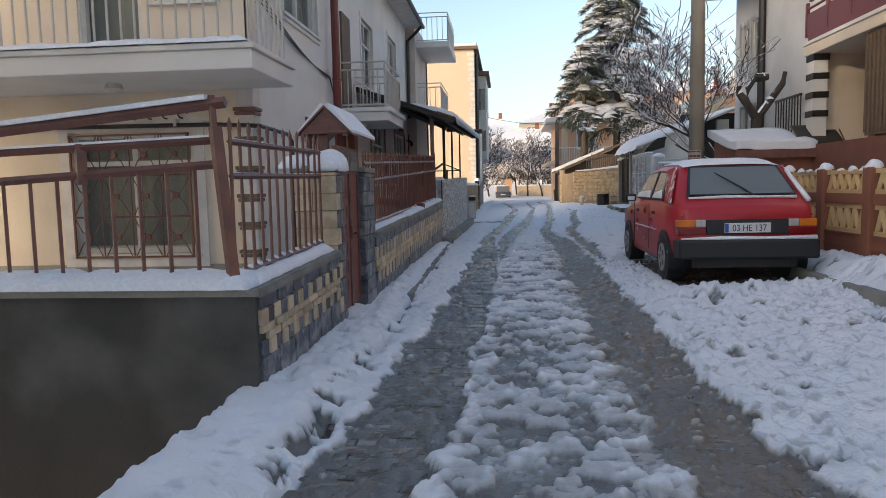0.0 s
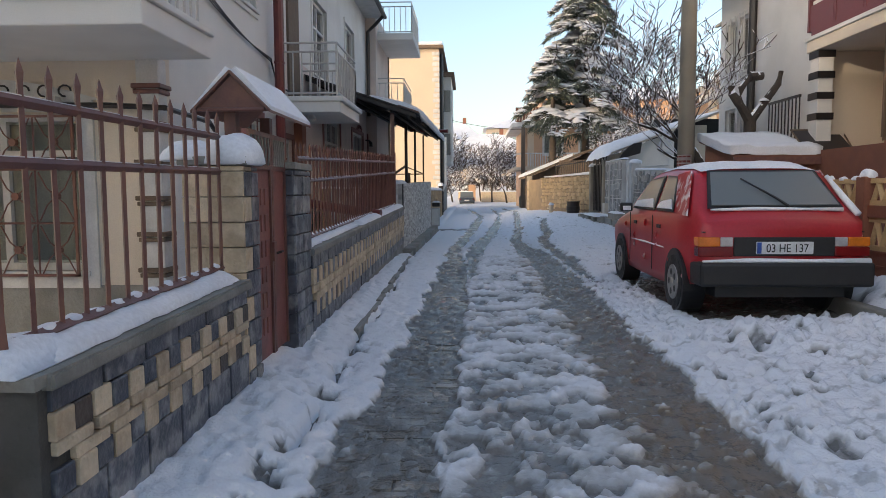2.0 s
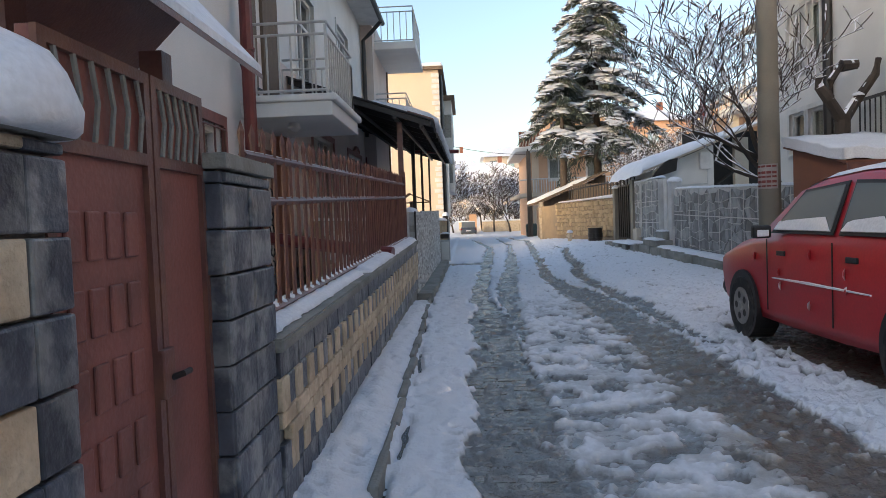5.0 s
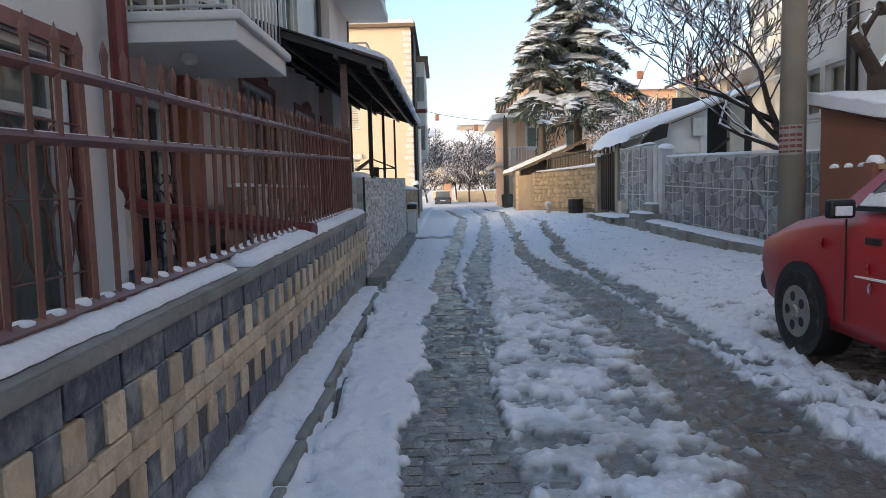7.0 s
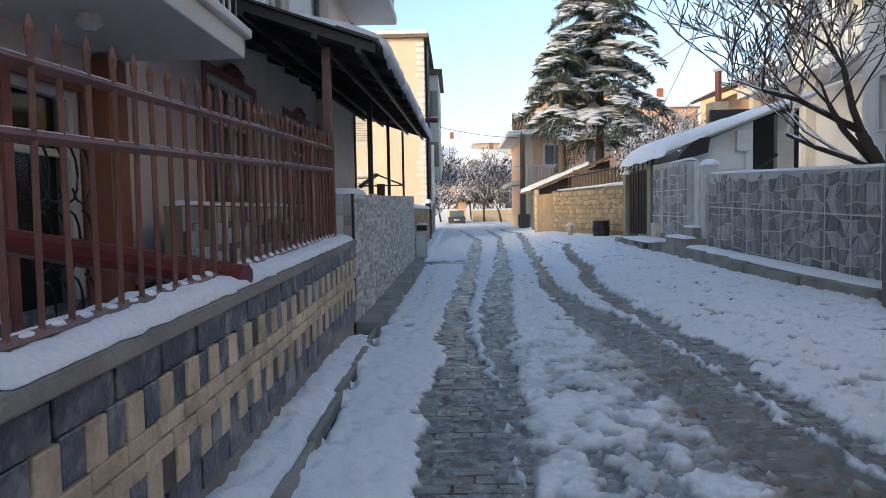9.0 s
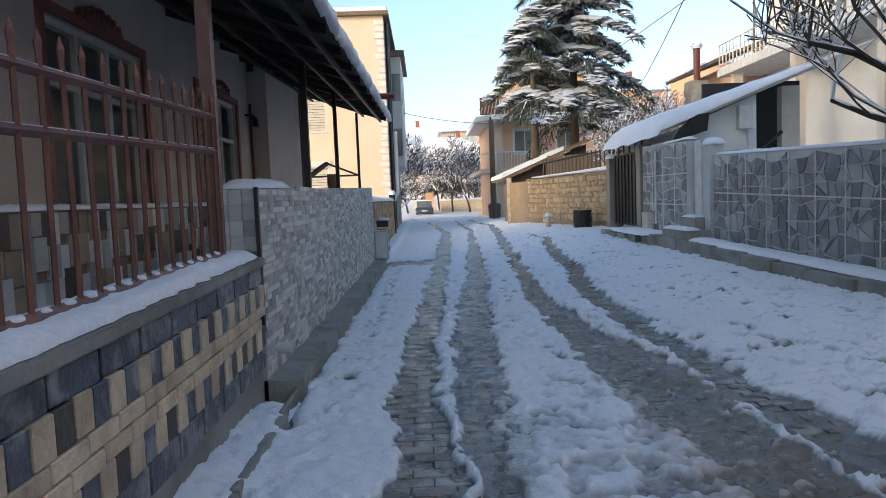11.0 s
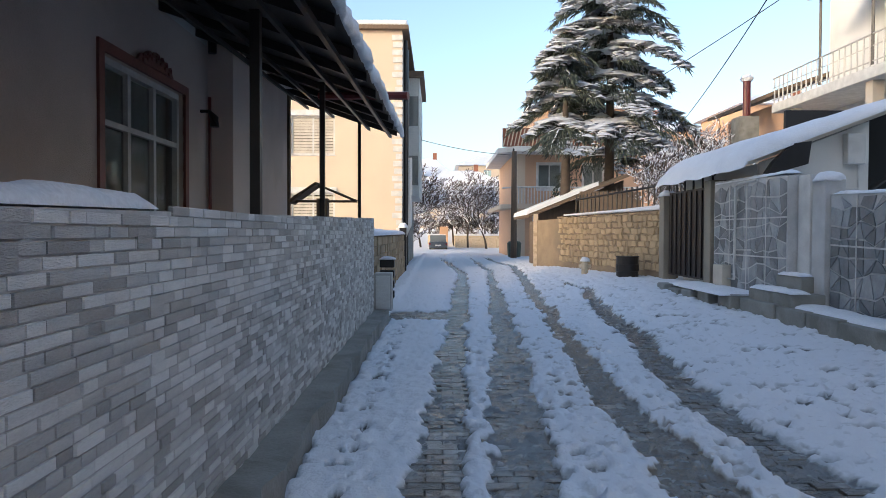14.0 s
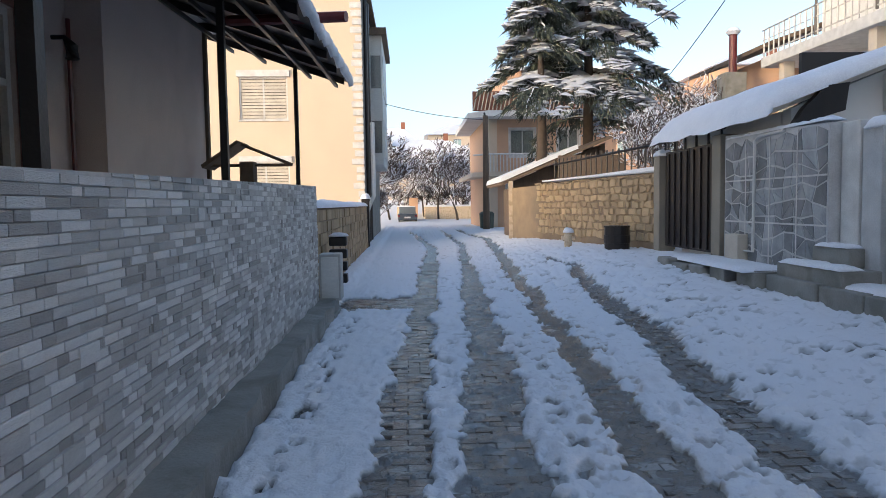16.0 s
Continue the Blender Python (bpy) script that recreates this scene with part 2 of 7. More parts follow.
# snow sheet: clean white where it lies deep, grey and wet where it is thin slush, greyed in dents as painted shade
def snow_sheet_material():
    m = bpy.data.materials.new("street_snow")
    m.use_nodes = True
    t = m.node_tree
    n, l = t.nodes, t.links
    b = n["Principled BSDF"]
    at = n.new("ShaderNodeAttribute")
    at.attribute_name = "slush_shade"
    geo = n.new("ShaderNodeNewGeometry")
    no = n.new("ShaderNodeTexNoise")
    no.inputs["Scale"].default_value, no.inputs["Detail"].default_value = 14, 6
    l.new(geo.outputs["Position"], no.inputs[0])
    fine = n.new("ShaderNodeTexNoise")
    fine.inputs["Scale"].default_value, fine.inputs["Detail"].default_value = 55, 4
    l.new(geo.outputs["Position"], fine.inputs[0])
    ad = n.new("ShaderNodeMath")
    ad.operation = "MULTIPLY_ADD"
    ad.inputs[1].default_value = 0.5
    l.new(no.outputs[0], ad.inputs[0])
    sub = n.new("ShaderNodeMath")
    sub.operation = "SUBTRACT"
    sub.inputs[1].default_value = 0.25
    l.new(at.outputs["Fac"], sub.inputs[0])
    l.new(sub.outputs[0], ad.inputs[2])
    r = n.new("ShaderNodeValToRGB")
    e = r.color_ramp.elements
    e[0].position, e[0].color = 0.18, (0.77, 0.785, 0.81, 1)
    e[1].position, e[1].color = 0.85, (0.16, 0.155, 0.145, 1)
    mid = e.new(0.5)
    mid.color = (0.46, 0.475, 0.48, 1)
    l.new(ad.outputs[0], r.inputs[0])
    brown = n.new("ShaderNodeValToRGB")
    be = brown.color_ramp.elements
    be[0].position, be[0].color = 0.18, (0.77, 0.785, 0.81, 1)
    be[1].position, be[1].color = 0.80, (0.15, 0.115, 0.08, 1)
    be.new(0.5).color = (0.36, 0.32, 0.27, 1)
    l.new(ad.outputs[0], brown.inputs[0])
    mud = n.new("ShaderNodeAttribute")
    mud.attribute_name = "mud"
    mm = n.new("ShaderNodeMixRGB")
    l.new(mud.outputs["Fac"], mm.inputs[0])
    l.new(r.outputs[0], mm.inputs[1])
    l.new(brown.outputs[0], mm.inputs[2])
    l.new(mm.outputs[0], b.inputs["Base Color"])
    ro = n.new("ShaderNodeMapRange")
    ro.inputs[1].default_value, ro.inputs[2].default_value = 0.1, 0.7
    ro.inputs[3].default_value, ro.inputs[4].default_value = 0.8, 0.22
    l.new(ad.outputs[0], ro.inputs[0])
    l.new(ro.outputs[0], b.inputs["Roughness"])
    bp = n.new("ShaderNodeBump")
    bp.inputs["Strength"].default_value, bp.inputs["Distance"].default_value = 0.8, 0.012
    l.new(fine.outputs[0], bp.inputs["Height"])
    l.new(bp.outputs[0], b.inputs["Normal"])
    return m


M["street_snow"] = snow_sheet_material()


# ---- mesh helpers ----
def mesh_object(name, bm, mat, smooth=False):
    me = bpy.data.meshes.new(name)
    bmesh.ops.recalc_face_normals(bm, faces=bm.faces)
    if smooth:
        for f in bm.faces:
            f.smooth = True
    bm.to_mesh(me)
    bm.free()
    me.materials.append(mat)
    return new(name, me)


def part(name, bm, mat, parent, label="", smooth=False):
    ob = mesh_object(name, bm, mat, smooth)
    ob.parent = parent
    root = parent
    ob.matrix_parent_inverse = world_of(parent).inverted()
    if label:
        tagged(ob, label)
    return ob


def world_of(ob):
    m = ob.matrix_basis.copy()
    while ob.parent:
        m = ob.parent.matrix_basis @ ob.matrix_parent_inverse @ m if ob.parent.parent is None else world_of(ob.parent) @ ob.matrix_parent_inverse @ m
        break
    return m


def thing(name, at, label, category, group="", kind=""):
    ob = new(name)
    ob.matrix_basis = Matrix.Translation(at)
    ob.empty_display_size = 0.1
    return tagged(ob, label, category, group, kind)


def B(*boxes, bevel=0.0, bm=None):
    """A bmesh of boxes (x0, x1, y0, y1, z0, z1)."""
    bm = bm or bmesh.new()
    for x0, x1, y0, y1, z0, z1 in boxes:
        v = [bm.verts.new(p) for p in ((x0, y0, z0), (x1, y0, z0), (x1, y1, z0), (x0, y1, z0), (x0, y0, z1), (x1, y0, z1), (x1, y1, z1), (x0, y1, z1))]
        for f in ((3, 2, 1, 0), (4, 5, 6, 7), (0, 1, 5, 4), (1, 2, 6, 5), (2, 3, 7, 6), (3, 0, 4, 7)):
            bm.faces.new([v[i] for i in f])
    if bevel:
        bmesh.ops.bevel(bm, geom=bm.edges[:], offset=bevel, segments=2, affect="EDGES", profile=0.5)
    return bm


def tube(bm, pts, radii, sides=8, cap=True):
    """A round bar through points."""
    rings = []
    pts = [Vector(p) for p in pts]
    if not hasattr(radii, "__len__"):
        radii = [radii] * len(pts)
    for i, p in enumerate(pts):
        a = pts[max(0, i - 1)]
        b = pts[min(len(pts) - 1, i + 1)]
        d = (b - a).normalized()
        s = d.cross(Vector((0, 0, 1)) if abs(d.z) < 0.95 else Vector((0, 1, 0))).normalized()
        u = s.cross(d)
        rings.append([bm.verts.new(p + radii[i] * (math.cos(k * 2 * math.pi / sides) * s + math.sin(k * 2 * math.pi / sides) * u)) for k in range(sides)])
    for r, q in zip(rings, rings[1:]):
        for k in range(sides):
            bm.faces.new((r[k], r[(k + 1) % sides], q[(k + 1) % sides], q[k]))
    if cap and sides > 2:
        bm.faces.new(rings[0][::-1])
        bm.faces.new(rings[-1])
    return bm


def T(pts, radii, sides=8):
    return tube(bmesh.new(), pts, radii, sides)


def bar(a, b, w=0.02, bm=None):
    """A square bar from a to b."""
    return tube(bm or bmesh.new(), [a, b], w * 0.72, 4)


def prism(poly, axis, a, b, bm=None):
    """A polygon of the other two axes, drawn out along axis from a to b."""
    bm = bm or bmesh.new()
    def at(p, w):
        return {"x": (w, p[0], p[1]), "y": (p[0], w, p[1]), "z": (p[0], p[1], w)}[axis]
    lo = [bm.verts.new(at(p, a)) for p in poly]
    hi = [bm.verts.new(at(p, b)) for p in poly]
    bm.faces.new(lo)
    bm.faces.new(hi[::-1])
    for i in range(len(poly)):
        j = (i + 1) % len(poly)
        bm.faces.new((lo[i], hi[i], hi[j], lo[j]))
    return bm


def facade(axis, at, thick, u0, u1, z0, z1, holes=()):
    """A wall in the plane axis=at of that thickness (away from the street), with openings (u0, u1, z0, z1) through it."""
    us = sorted({u0, u1, *[h[0] for h in holes], *[h[1] for h in holes]})
    zs = sorted({z0, z1, *[h[2] for h in holes], *[h[3] for h in holes]})
    bm = bmesh.new()
    grid = [[not any(h[0] <= (a + b) / 2 <= h[1] and h[2] <= (c + d) / 2 <= h[3] for h in holes) for c, d in zip(zs, zs[1:])] for a, b in zip(us, us[1:])]
    for i, (a, b) in enumerate(zip(us, us[1:])):
        j = 0
        while j < len(zs) - 1:
            if grid[i][j]:
                k = j
                while k < len(zs) - 1 and grid[i][k]:
                    k += 1
                lo, hi = sorted((at, at + thick))
                B((lo, hi, a, b, zs[j], zs[k]) if axis == "x" else (a, b, lo, hi, zs[j], zs[k]), bm=bm)
                j = k
            else:
                j += 1
    bmesh.ops.remove_doubles(bm, verts=bm.verts[:], dist=0.0005)
    return bm


def snow_strip(y0, y1, x0, x1, zf, height, seed=0, step=0.05, along="y", name="wall_snow", label="lumpy white snow lying along a wall top"):
    """A soft ridge of lying snow on a ledge; zf(y) gives the ledge's height."""
    rnd = random.Random(seed)
    bm = bmesh.new()
    n = max(3, int(abs(y1 - y0) / step))
    rows = []
    prof = [(0, 0), (0.04, 0.55), (0.2, 0.9), (0.5, 1.0), (0.8, 0.85), (0.97, 0.5), (1, 0)]
    for i in range(n + 1):
        y = y0 + (y1 - y0) * i / n
        k = noise.noise(Vector((y * 2.3, seed, 0))) * 0.3 + noise.noise(Vector((y * 7, seed, 3))) * 0.22
        e = min(1, i / 2.0, (n - i) / 2.0) ** 0.5 if 0 < i < n else 0.05
        row = []
        for u, w in prof:
            ww = noise.noise(Vector((y * 9, u * 4, seed))) * 0.014
            x = x0 + (x1 - x0) * u + (ww * 2 if u in (0, 1) else 0)
            h = zf(y) + max(0.004, height * w * e * (1 + k)) + ww * (w > 0)
            row.append(bm.verts.new((x, y, h) if along == "y" else (y, x, h)))
        rows.append(row)
    for r, q in zip(rows, rows[1:]):
        for a in range(len(prof) - 1):
            bm.faces.new((r[a], r[a + 1], q[a + 1], q[a]))
    for r in (rows[0], rows[-1]):
        bm.faces.new(r)
    for f in bm.faces:
        f.smooth = True
    ob = mesh_object(name, bm, M["snow"], True)
    return tagged(ob, label, "snow", kind="stuff")


def snow_blob(name, c, r, parent=None, seed=0, label="rounded cap of snow", squash=0.0):
    bm = bmesh.new()
    bmesh.ops.create_icosphere(bm, subdivisions=3, radius=1)
    for v in bm.verts:
        d = v.co.copy()
        k = 1 + 0.18 * noise.noise(d * 1.3 + Vector((seed, 0, 0))) + 0.07 * noise.noise(d * 4 + Vector((0, seed, 0)))
        z = d.z * k
        if z < squash:
            z = squash
        v.co = Vector((c[0] + d.x * k * r[0], c[1] + d.y * k * r[1], c[2] + z * r[2]))
    if parent:
        return part(name, bm, M["snow"], parent, label, True)
    return tagged(mesh_object(name, bm, M["snow"], True), label, "snow", kind="stuff")


# ---- ground ----
def value_noise(x, y, scale, seed):
    rs = np.random.RandomState(seed)
    tab = rs.rand(256, 256)
    xs, ys = x * scale + 500.0, y * scale + 500.0
    xi, yi = np.floor(xs).astype(int), np.floor(ys).astype(int)
    fx, fy = xs - xi, ys - yi
    fx, fy = fx * fx * (3 - 2 * fx), fy * fy * (3 - 2 * fy)
    def g(a, b):
        return tab[a % 256, b % 256]
    return (g(xi, yi) * (1 - fx) + g(xi + 1, yi) * fx) * (1 - fy) + (g(xi, yi + 1) * (1 - fx) + g(xi + 1, yi + 1) * fx) * fy - 0.5


def smooth(a, b, x):
    t = np.clip((x - a) / (b - a), 0.0, 1.0)
    return t * t * (3 - 2 * t)


def street(x, y):
    """Height of the street and the ground beside it, without snow."""
    z = np.interp(y, [0, 14, 24, 40, 70, 90, 130, 300], [0, 0, -0.15, -0.18, -0.2, 0.2, 5, 12])
    rise = np.interp(y, [0, 6, 9, 13, 16, 20, 24, 27, 34, 40, 52, 60], [0.0, 0.06, 0.08, 0.1, 0.1, 0.13, 0.26, 0.42, 0.42, 0.35, 0.1, 0.0])
    edge = np.interp(y, [0, 24, 27, 36, 45], [3.9, 3.9, 3.8, 3.3, 3.4])
    z = z - 1.5 * smooth(-1.5, -2.0, x) * (1 - smooth(3.5, 3.9, y))
    z = z - 0.38 * smooth(-1.75, -2.1, x) * smooth(3.9, 4.2, y) * (1 - smooth(11.6, 12.0, y))
    z = z + rise * smooth(edge - 2.4, edge - 0.1, x)
    z = z + np.interp(y, [0, 6, 12.5, 14], [0.25, 0.28, 0.2, 0.0]) * smooth(3.25, 3.75, x)
    return z


def path_y(y):
    return np.interp(y, [0, 2.6, 9.2, 12.8, 15.7, 19.2, 22.8, 28.5, 38, 60], [-0.6, -0.58, -0.36, -0.38, -0.46, -0.33, -0.17, 0.08, 0.5, -0.5])


def cells(x, y, scale, seed):
    """Nearest of a jittered point per cell: distance in cells and that point's own random number."""
    rs = np.random.RandomState(seed)
    jx, jy, rid = rs.rand(128, 128), rs.rand(128, 128), rs.rand(128, 128)
    xs, ys = x * scale + 300.0, y * scale + 300.0
    xi, yi = np.floor(xs).astype(int), np.floor(ys).astype(int)
    best, own = np.full(np.shape(xs), 9.0), np.zeros(np.shape(xs))
    for a in (-1, 0, 1):
        for c in (-1, 0, 1):
            i, j = (xi + a) % 128, (yi + c) % 128
            d = np.hypot(xi + a + jx[i, j] - xs, yi + c + jy[i, j] - ys)
            near = d < best
            best, own = np.where(near, d, best), np.where(near, rid[i, j], own)
    return best, own


def lumps(x, y, scale, seed, share):
    """Rounded clods, a share of the cells filled, 0 to 1 high."""
    wx, wy = value_noise(x, y, scale * 1.7, seed + 1), value_noise(x, y, scale * 1.7, seed + 2)
    d, own = cells(x + 0.5 * wx / scale, y + 0.5 * wy / scale, scale, seed)
    r = 0.35 + 0.4 * own
    return np.where(own < share, np.sqrt(np.clip(1 - (d / r) ** 2, 0, 1)), 0.0) * (0.5 + 0.5 * (own / max(share, 0.01)))


def bare_amount(x, y):
    """How far wheels have cleared the snow: 1 bare, 0 deep."""
    c1 = path_y(y)
    w1 = np.interp(y, [0, 2.6, 9, 12.8, 15, 19.2, 30, 40], [0.31, 0.28, 0.26, 0.2, 0.15, 0.15, 0.2, 0.15])
    c2 = np.interp(y, [0, 2.6, 9, 12.8, 15.7, 19.2, 22.8, 28.3, 38], [0.85, 0.85, 0.97, 1.05, 1.12, 1.02, 1.38, 1.75, 2.3])
    w2 = np.interp(y, [0, 9, 15, 18, 24, 38], [0.34, 0.36, 0.32, 0.16, 0.13, 0.12])
    c3 = np.interp(y, [0, 9, 12, 15.7, 19.2, 22.8, 28.5, 38], [0.15, 0.1, -0.05, 0.0, 0.2, 0.56, 0.9, 1.5])
    w3 = np.interp(y, [0, 9, 13, 15, 19, 30, 38], [0.1, 0.12, 0.14, 0.18, 0.22, 0.18, 0.1])
    c4 = np.interp(y, [0, 12, 15.7, 19.2, 22.8, 28], [1.4, 1.55, 1.62, 1.7, 2.25, 2.7])
    w4 = np.interp(y, [0, 9, 14, 18, 24, 28, 32], [0.1, 0.14, 0.16, 0.17, 0.2, 0.1, 0.0])
    wob = value_noise(x, y, 1.6, 3) * 0.12 + value_noise(x, y, 5, 4) * 0.08 + value_noise(x, y, 13, 5) * 0.07
    def lane(c, w, s):
        return 1 - smooth(w - s, w + s, np.abs(x - c + wob))
    b = np.maximum(lane(c1, w1, 0.06), lane(c2, w2, 0.07))
    b = np.maximum(b, lane(c3, w3, 0.06) * np.interp(y, [0, 10, 13], [0.0, 0.3, 1.0]))
    b = np.maximum(b, 0.72 * lane(c4, w4, 0.12) * smooth(9, 12, y))
    under = (1 - smooth(0.70, 0.82, np.abs(x - 2.71))) * (1 - smooth(1.8, 2.0, np.abs(y - 9.9)))
    b = np.maximum(b, under)
    cross = (1 - smooth(0.5, 0.8, np.abs(y - 25.7 + wob * 3))) * (1 - smooth(0.5, 0.8, np.abs(x + 0.6 + wob)))
    b = np.maximum(b, 0.95 * cross)
    return b * (1 - smooth(45, 60, y))


def slush_amount(x, y):
    """The churned strip between the wheel tracks."""
    wob = value_noise(x, y, 1.6, 3) * 0.12 + value_noise(x, y, 7, 6) * 0.1
    return (1 - smooth(0.40, 0.55, np.abs(x - np.interp(y, [0, 9, 15], [0.2, 0.32, 0.5]) + wob))) * np.interp(y, [0, 13, 16.5], [1.0, 1.0, 0.0])


def mud_amount(x, y):
    """Brown grit carried along the second track."""
    c = np.interp(y, [0, 9, 12.8, 15.7, 19.2, 22.8, 28.3], [0.95, 1.0, 1.05, 1.12, 1.02, 1.38, 1.75])
    return (1 - smooth(0.2, 0.5, np.abs(x - c))) * (0.75 + 0.5 * value_noise(x, y, 2.0, 8)) * (1 - smooth(30, 38, y))


def snow_height(x, y):
    """Depth of the snow over the paving, and its wet, dirt and painted dent shade (0 to 1)."""
    b = bare_amount(x, y)
    n1 = value_noise(x, y, 3.0, 11)
    n2 = value_noise(x, y, 8.0, 12)
    n3 = value_noise(x, y, 19.0, 13)
    n6 = value_noise(x, y, 33.0, 16)
    n7 = value_noise(x, y, 58.0, 17)
    # lying snow, with a ragged edge towards the tracks
    cover = 1 - smooth(0.30, 0.62, b + 0.34 * n2 + 0.34 * n3 + 0.2 * n6)
    deep = np.interp(y, [0, 10, 14, 25, 40], [0.05, 0.045, 0.034, 0.04, 0.06])
    h = cover * (deep + 0.025 * n1 + 0.010 * n2)
    wet = 1 - cover
    # trodden dents and clods
    tread = np.interp(y, [0, 8, 12, 20, 40], [1.0, 1.0, 0.85, 0.75, 0.4]) * (0.3 + 0.7 * smooth(-0.9, 0.6, x))
    d1, o1 = cells(x + 0.06 * n2, 0.7 * y + 0.05 * n1, 5.5, 50)
    dents = np.where(o1 < 0.5, smooth(0.44, 0.26, d1 + 0.35 * n3), 0.0)
    clod = lumps(x, y, 9.0, 60, 0.35)
    crumb = lumps(x, y, 19.0, 64, 0.3)
    h = h + cover * tread * (-0.042 * dents + 0.040 * clod + 0.030 * crumb + 0.028 * n3)
    h = h + cover * (0.012 * n3 + 0.010 * n6 + 0.006 * n7)
    # trodden grey plus painted shade in dents and hollows, so the relief shows
    dirt_shade = cover * tread * (0.72 * dents * smooth(-0.3, 0.15, n1) + 0.42 * smooth(0.0, 0.3, -n3 - 0.4 * n6))
    # thin slush film and crumbs in the tracks
    film = -0.010 + 0.016 * n1 + 0.020 * n2 + 0.026 * n3 + 0.016 * n6 + np.interp(y, [0, 10, 13, 16, 40], [0.010, 0.009, 0.002, -0.004, -0.004]) + np.interp(y, [0, 11, 14], [0.014, 0.014, 0.024]) * mud_amount(x, y) + 0.012 * smooth(11, 14, y) * (1 - smooth(0.12, 0.3, np.abs(x - np.interp(y, [12, 15.7, 19.2, 22.8, 28.5], [-0.05, 0.0, 0.2, 0.56, 0.9]))))
    h = h + wet * (film + 0.026 * lumps(x, y, 12.0, 70, 0.15) + 0.018 * lumps(x, y, 23.0, 74, 0.2))
    dirt_shade = dirt_shade + wet * np.clip(1.0 - 20 * np.clip(h - 0.010, 0, 0.05) + 0.4 * n1 + 0.4 * n3, 0.1, 1)
    # churned strip
    s = slush_amount(x, y)
    fill = np.interp(y, [0, 6, 10, 14], [0.0, 0.0, 0.10, 0.2])
    strip = 0.004 + 0.030 * smooth(0.02 - fill, 0.14 - fill, n2 + 0.5 * n3) + 0.022 * lumps(x, y, 10.0, 80, 0.36) + 0.016 * lumps(x, y, 20.0, 84, 0.4) + 0.010 * n3 + 0.007 * n6 + 0.004 * n7
    sd = np.clip(0.88 - 13 * strip - 0.4 * fill + 0.5 * n1 + 0.15 * n3, 0.0, 0.9)
    s = s * smooth(-0.42, -0.2, n1 + 0.25 * n3 + 0.6 * s - 0.55 + 0.25)
    h = h * (1 - s) + strip * s
    dirt_shade = dirt_shade * (1 - s) + sd * s
    # ridge thrown up behind the parked car
    pile = np.exp(-((y - 7.15 + 0.25 * n1) / 0.42) ** 2) * smooth(1.5, 2.1, x) * (1 - smooth(3.6, 4.2, x))
    h = h + pile * (0.09 + 0.08 * n2 + 0.05 * n3 + 0.05 * lumps(x, y, 6.0, 90, 0.6))
    # bank along the boundary wall on the near side of the gate, footway snow further on
    bank = 1 - smooth(-1.20, -1.0, x + 0.10 * n1 + 0.05 * n2 + np.interp(y, [0, 6, 7.5], [-0.12, -0.06, 0.12]))
    bh = np.interp(y, [0, 3, 6, 7.0, 7.6, 14.5, 15.2, 26, 28], [0.10, 0.09, 0.07, 0.04, 0.05, 0.045, 0.0, 0.0, 0.08])
    h = h + bank * bh * (1 + 0.2 * n2 + 0.2 * n1 + 0.2 * n3)
    groove = np.exp(-((x + np.interp(y, [0, 7.6, 9.3, 15.5], [0.85, 1.04, 1.06, 1.2]) + 0.05 * n1 + 0.03 * n2 + 0.02 * n3) / 0.022) ** 2)
    h = h - groove * np.interp(y, [0, 2, 14.5, 15.5], [0.08, 0.13, 0.13, 0.0]) * smooth(-0.1, 0.2, value_noise(x * 0, y, 3.2, 21) + 0.4 * value_noise(x * 0, y, 11, 22) + np.interp(y, [0, 7, 7.5, 11, 15], [0.0, 0.0, 0.3, 0.12, 0.0]))
    at_x = np.interp(y, [0, 7, 14, 16, 25], [1.0, 0.98, 0.93, 0.95, 0.95])
    holes = (1 - smooth(0.04, 0.11, np.abs(x + at_x + 0.08 * n1 + 0.06 * n3))) * smooth(0.02, 0.16, value_noise(x, y, 8.0, 30) + 0.5 * n6) * np.interp(y, [1, 7, 7.5, 8, 14, 15.5, 24, 26], [1, 1, 0, 0, 0, 1, 1, 0])
    h = h - 0.07 * holes
    dirt_shade = np.maximum(dirt_shade, 0.95 * smooth(0.35, 0.8, holes))
    # bare concrete ledge under the tiled wall
    ledge = (1 - smooth(-1.27, -1.14, x + 0.14 * n1 + 0.08 * n2 + 0.06 * n3)) * np.interp(y, [14.8, 15.4, 25, 25.6], [0, 1, 1, 0])
    return h - 0.12 * ledge, np.clip(dirt_shade, 0, 1)


